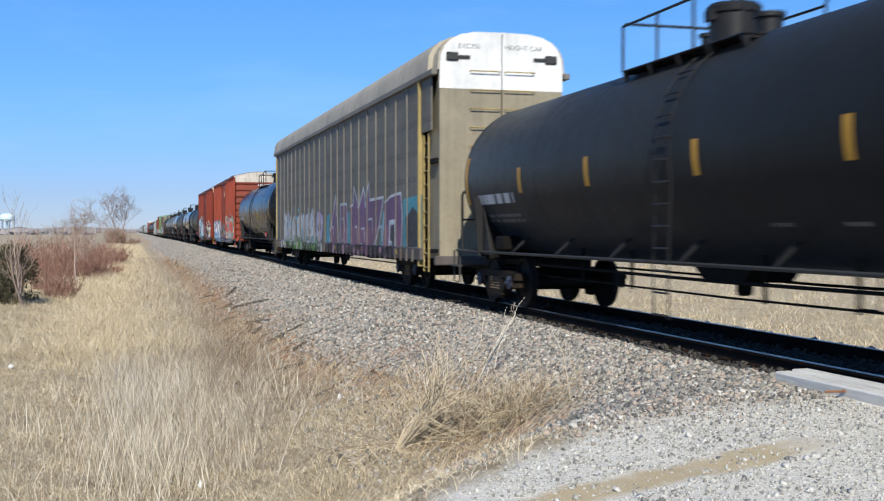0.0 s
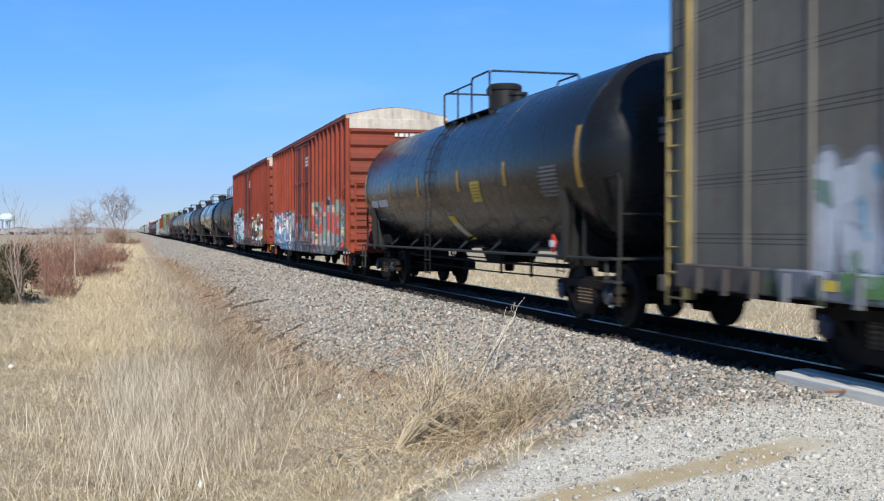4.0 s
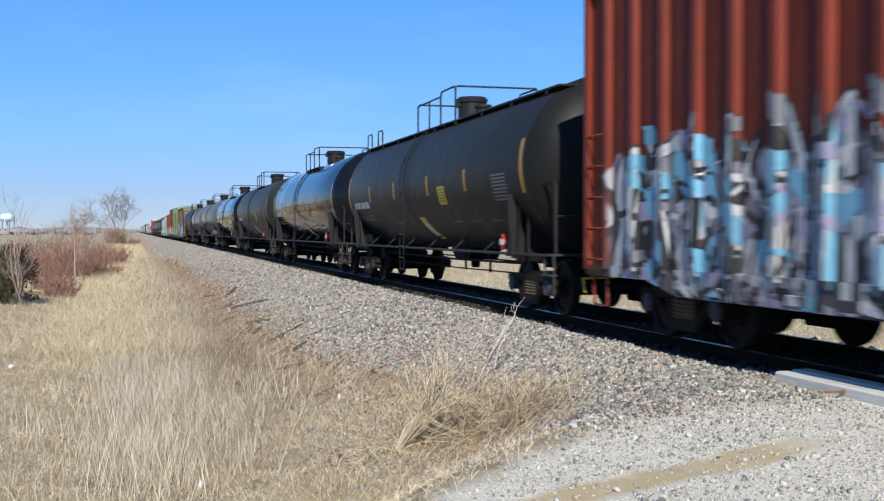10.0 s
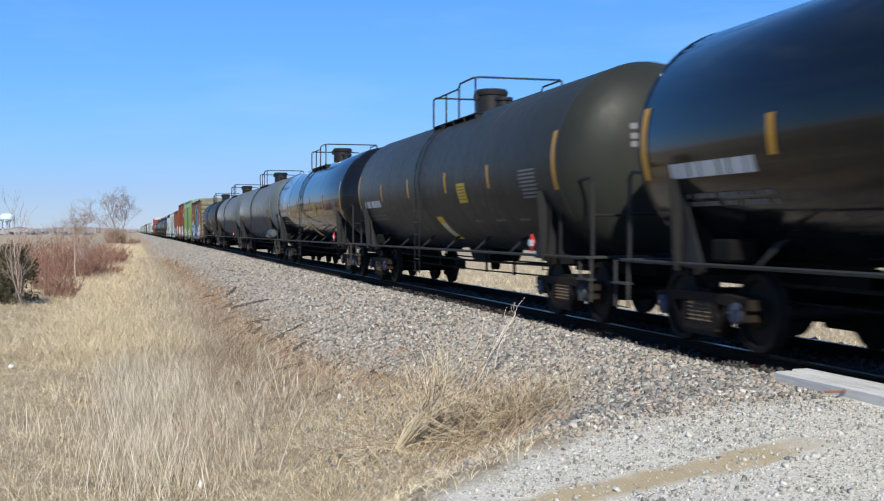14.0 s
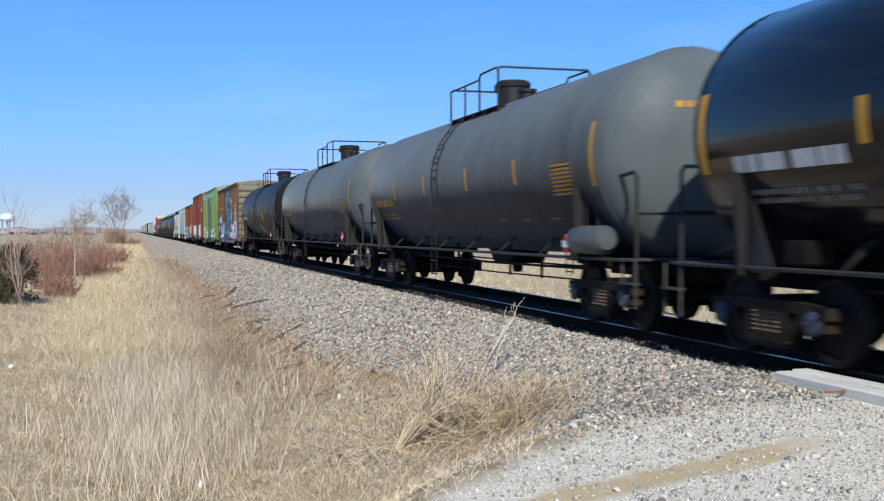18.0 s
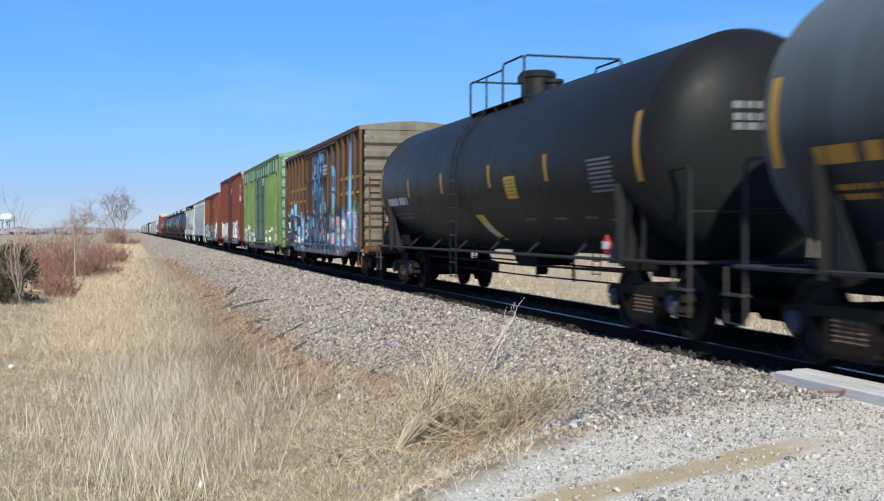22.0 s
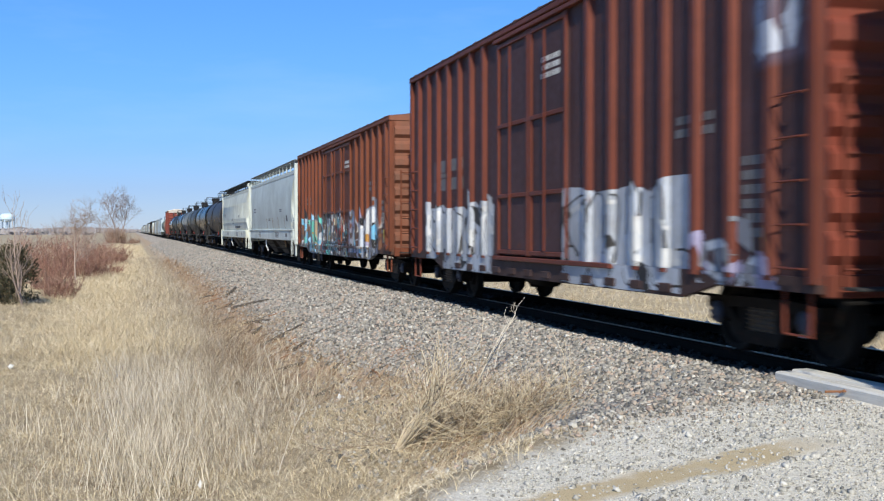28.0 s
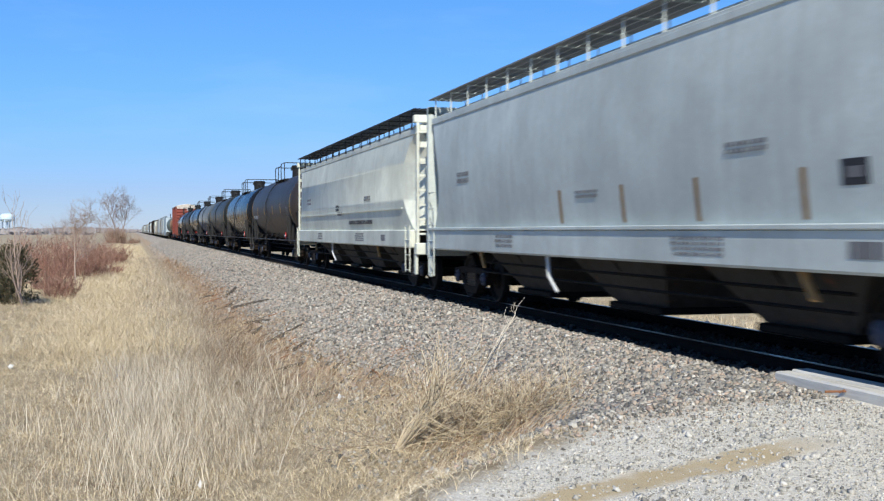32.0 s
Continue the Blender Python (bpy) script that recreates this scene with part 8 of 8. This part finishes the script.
def weed(at, height, lean, seed, label, thick=0.006):
    rng = random.Random(seed)
    z = float(land(at[0], at[1]))
    ob = thing("dead_weed", label, "weed", at=(at[0], at[1], z))
    g = Geo()
    d = Vector(lean).normalized()
    pts = [Vector((0, 0, -0.02))]
    for k in range(6):
        d = (d + Vector((rng.gauss(0, 0.05), rng.gauss(0, 0.05), 0.02))).normalized()
        pts.append(pts[-1] + d * height / 6)
    g.tube(pts, thick, 5, thick * 0.65)
    part("stem", g, STALK, ob)
    for k in range(7):
        b = Geo()
        q = pts[rng.randint(4, 6)]
        limb(b, q, d * 0.6 + Vector((rng.gauss(0, 0.6), rng.gauss(0, 0.5), 0.5)), height * rng.uniform(0.08, 0.20), 0.004, 1, rng, 0.5, 0.2, 3, 2, 0.0022)
        part("branch", b.mesh("branch", STALK, fix=False), None, ob)


weed((4.41, 14.3), 1.18, (0.66, -0.05, 1), 3, "tall dead weed leaning over the ballast", 0.011)
weed((4.37, 14.25), 1.0, (0.58, -0.1, 1), 7, "tall dead weed leaning over the ballast", 0.011)
weed((4.9, 14.9), 0.6, (0.25, 0.1, 1), 4, "thin dead weed on the ballast")
weed((1.55, 12.5), 0.9, (0.35, 0, 1), 5, "thin dead weed at the ditch")
weed((2.2, 17.0), 1.0, (-0.3, 0, 1), 6, "thin dead weed at the ditch")


def tumbled_bush(at, seed):
    rng = random.Random(seed)
    z = float(land(at[0], at[1]))
    ob = thing("tumbled_bush", "dried tumbled bush with tan stems by the road", "bush", at=(at[0], at[1], z))
    for k in range(26):        # stout stems that rise from the root
        g = Geo()
        a = rng.gauss(-0.2, 0.5)
        limb(g, (rng.gauss(0, 0.03), rng.gauss(0, 0.04), 0.02), (math.cos(a) * 0.8, math.sin(a) * 0.6, rng.uniform(0.25, 1.2)), rng.uniform(0.6, 1.1), 0.011, 2, rng, 0.42, 0.03, 4, 3, 0.0035)
        part("stem", g.mesh("stem", DRY_STEM, fix=False), None, ob, "stout bleached stem")
    for k in range(130):       # the tangle that sprawls from it over the stones
        g = Geo()
        a, q = rng.gauss(-0.3, 0.8), rng.random() ** 0.8 * 1.45
        x, y = q * math.cos(-0.3) + rng.gauss(0, 0.08), q * math.sin(-0.3) + rng.gauss(0, 0.22)
        lift = float(land(at[0] + x, at[1] + y)) - z + 0.02
        limb(g, (x, y, lift), (math.cos(a), math.sin(a) * 0.7, rng.uniform(0.0, 0.62 - 0.26 * q)), rng.uniform(0.35, 0.85), 0.006, 2, rng, 0.5, 0.04, 3, 4, 0.0024)
        part("stem", g.mesh("stem", DRY_STEM if k % 3 else BROWN_STEM, fix=False), None, ob)


BROWN_STEM = straw_material("brown_dead_stem", [(0.0, (0.09, 0.055, 0.035)), (0.5, (0.20, 0.135, 0.085)), (1.0, (0.38, 0.28, 0.19))], 0.8, 0.0)
DRY_STEM = straw_material("tan_dry_stem", [(0.0, (0.20, 0.14, 0.09)), (0.4, (0.48, 0.385, 0.26)), (1.0, (0.76, 0.67, 0.52))])
tumbled_bush((2.97, 12.6), 9)
n = 2600
x, y = rg.uniform(2.0, 3.7, n), rg.uniform(8.6, 11.6, n)
k = (np.abs(y - 10.3 + 0.25 * (x - 3.2)) < 0.8 * rg.rand(n) + 0.1) & (y > road_edge(x) + 0.2)
x, y = x[k], y[k]
m = len(x)
blade_field("dead_stems", x, y, rg.uniform(0.25, 0.7, m), rg.uniform(0.003, 0.007, m), np.full(m, 1.38), DRY_STEM, "flattened tan stems at the edge of the road", 44, "dead stems", toward=0.1)

# ---------------------------------------------------------------- old ties, sticks and litter on the bank
OLD_WOOD = painted("old_grey_wood", (0.10, 0.085, 0.07), 0.9, 0.4, 0.0)
BROWN_WOOD = painted("broken_brown_wood", (0.26, 0.12, 0.06), 0.85, 0.2, 0.0)


def stick(x0, y0, x1, y1, w, label, mat=OLD_WOOD, lift=0.03):
    a, b = Vector((x0, y0, float(land(x0, y0)) + lift)), Vector((x1, y1, float(land(x1, y1)) + lift))
    mid = a.lerp(b, 0.5) + Vector((0.02, 0.01, 0.01))
    thing("stick", label, "stick", "", Geo().tube([a, mid, b], w, 6, w * 0.8), mat)


for x0, y0, x1, y1, w in ((3.14, 36.4, 4.1, 35.2, 0.07), (3.0, 30.6, 3.5, 29.6, 0.06), (2.7, 25.0, 3.9, 26.6, 0.045), (2.6, 21.0, 3.1, 21.0, 0.04), (3.4, 42.0, 3.9, 44.5, 0.08), (3.2, 23.0, 3.5, 23.6, 0.04), (2.9, 28.0, 3.2, 28.8, 0.05)):
    stick(x0, y0, x1, y1, w, "dark weathered stick on the ballast")
rk = random.Random(17)
for k in range(46):        # flood wrack of dark stems strewn along the foot of the bank
    y = 17 + 30 * rk.random() ** 1.2
    x = float(stone_edge(y)) - 0.35 + rk.gauss(0, 0.5)
    ln, a = rk.uniform(0.3, 1.1), rk.gauss(0.5, 0.35)
    stick(x, y, x + ln * math.cos(a), y + ln * math.sin(a), rk.uniform(0.010, 0.026), "thin dark stem washed up on the bank", OLD_WOOD if k % 3 else BROWN_WOOD, 0.025)
stick(6.02, 8.75, 6.42, 8.6, 0.012, "broken brown stick beside the crossing", BROWN_WOOD, 0.05)
stick(6.08, 8.62, 6.36, 8.86, 0.009, "broken brown stick beside the crossing", BROWN_WOOD, 0.06)
for x, y, s in ((-2.36, 23.7, 0.07), (0.72, 12.7, 0.03), (3.0, 16.6, 0.03)):
    z = float(land(x, y))
    g = Geo().add([(x - s, y, z + 0.05), (x + s * 0.6, y - s * 0.5, z + 0.04), (x + s, y + s * 0.4, z + 0.07), (x - s * 0.3, y + s * 0.7, z + 0.09), (x, y, z + 0.11), (x, y, z + 0.0)],
                  [(0, 1, 4), (1, 2, 4), (2, 3, 4), (3, 0, 4), (1, 0, 5), (2, 1, 5), (3, 2, 5), (0, 3, 5)])
    thing("litter", "scrap of white litter in the dry grass", "litter", "", g, WHITE_PAINT)

# shallow water in the ditch
g = Mat("ditch_water")
g.bump(g.noise(9, 3, 0.5), 0.05, 0.01)
WATER = g.done((0.03, 0.032, 0.03), 0.04)
wl = Geo()
for cx_, cy_, a_, b_ in ((-0.15, 23.0, 0.26, 1.9), (-0.1, 18.6, 0.22, 1.2)):
    ring = [(cx_ + a_ * math.cos(t) * (1 + 0.15 * math.sin(3 * t)), cy_ + b_ * math.sin(t) * (1 + 0.12 * math.cos(5 * t)), -1.462) for t in [2 * math.pi * k / 24 for k in range(24)]]
    wl.add(ring, [tuple(range(24))])
tagged(new("water", wl.mesh("water", WATER, fix=False)), "shallow standing water between reeds in the ditch", "water", kind="structure")

# ---------------------------------------------------------------- the distance
def far_woods(name, x0, x1, y, h, n, seed, label):
    r = np.random.RandomState(seed)
    x = r.uniform(x0, x1, n)
    hh = h * (0.45 + 0.55 * (0.5 + 0.5 * np.sin(x * 0.011 + seed) * np.cos(x * 0.037 + 1.3 * seed)))
    zz = -1.2 + hh * r.rand(n) ** 1.3
    yy = y + r.uniform(-40, 40, n)
    w, t = r.uniform(0.6, 1.6, n), r.uniform(1.2, 3.0, n)
    v = np.stack([np.stack([x - w, yy, zz], 1), np.stack([x + w, yy + r.normal(0, 1, n), zz], 1), np.stack([x + r.normal(0, 0.8, n), yy, zz + t], 1)], 1)
    me = soup(name, v.reshape(-1, 3), np.arange(n * 3).reshape(-1, 3), FAR_WOOD)
    tagged(new(name, me), label, "woods", kind="stuff")


g = Mat("far_bare_woods")
rnd = g.node("NewGeometry").outputs["Random Per Island"]
FAR_WOOD = g.done(g.colors(rnd, [(0.0, (0.20, 0.19, 0.20)), (0.5, (0.28, 0.26, 0.265)), (1.0, (0.36, 0.33, 0.32))]), 0.95)
far_woods("far_woods", -520, 90, 1750, 7, 9000, 2, "hazy bare woods along the horizon")
far_woods("far_woods", 90, 1800, 1900, 7, 9000, 6, "hazy bare woods beyond the track")
far_woods("far_woods", -150, -25, 760, 5, 2600, 9, "low hedge of bare brush across the field")

TOWER_PAINT = painted("pale_blue_tower_paint", (0.56, 0.68, 0.76), 0.5, 0.1, 0.0)
tw = thing("water_tower", "pale blue water tower on tall legs on the horizon", "water tower", at=(-152.0, 1500.0, -5.0))
part("tank", Geo().lathe([(17.5, 1.0), (18.6, 7.0), (21.0, 8.8), (25.5, 8.8), (27.6, 7.2), (28.6, 3.5), (29.0, 0)], 28, "z", (0, 0)), TOWER_PAINT, tw, smooth=40)
part("riser", Geo().lathe([(0, 1.0), (18, 1.0)], 12, "z", (0, 0)), TOWER_PAINT, tw, smooth=40)
part("balcony", Geo().lathe([(21.0, 8.7), (21.0, 9.6), (22.0, 9.6), (22.0, 9.4), (21.2, 9.4), (21.2, 8.7)], 28, "z", (0, 0)), TOWER_PAINT, tw)
for k in range(6):
    a = math.pi * k / 3 + 0.3
    part("leg", Geo().tube([(9.2 * math.cos(a), 9.2 * math.sin(a), 0), (8.3 * math.cos(a), 8.3 * math.sin(a), 21)], 0.5, 8), TOWER_PAINT, tw)
for k in range(6):
    a, b = math.pi * k / 3 + 0.3, math.pi * (k + 1) / 3 + 0.3
    part("brace", Geo().tube([(8.8 * math.cos(a), 8.8 * math.sin(a), 10), (8.8 * math.cos(b), 8.8 * math.sin(b), 10)], 0.18, 5), TOWER_PAINT, tw)


def barn(x, y, w, d, h, mat, label):
    ob = thing("farm_building", label, "building", at=(x, y, -1.1))
    part("wall", Geo().box(-w / 2, w / 2, -d / 2, d / 2, 0, h), mat, ob)
    part("roof", Geo().prism([(-w / 2 - 0.4, h), (0, h + w * 0.11), (w / 2 + 0.4, h)], "y", -d / 2 - 0.4, d / 2 + 0.4), STENCIL_GREY, ob)
    for k in range(3):
        part("window", Geo().box(-w / 2 + (k + 0.6) * w / 3.5, -w / 2 + (k + 0.6) * w / 3.5 + w * 0.1, -d / 2 - 0.05, -d / 2 + 0.02, h * 0.3, h * 0.7), STENCIL_BLACK, ob)


for x, y, w, d, h, m, lab in ((-108, 1180, 16, 22, 5, WHITE_PAINT, "white farm building on the horizon"), (-74, 1240, 12, 18, 5, GREY_FITTING, "grey farm shed on the horizon"), (-45, 1260, 14, 16, 4.5, WHITE_PAINT, "white farm building on the horizon")):
    barn(x, y, w, d, h, m, lab)


def motions():
    """The train rolls past at a steady pace; its wheels turn with it."""
    for car, y in CARS:
        walk(car, [(0.0, pose(TRACK_X, y, 0)), (32.0, pose(TRACK_X, y - 32.0 * SPEED, 0))])
    turns = [(k / 15.0, math.degrees(SPEED * k / 15.0 / WHEEL_R)) for k in range(481)]
    for wheels, y in ROLLING:
        walk(wheels, [(t, pose(0, y, WHEEL_R, a)) for t, a in turns])


motions()
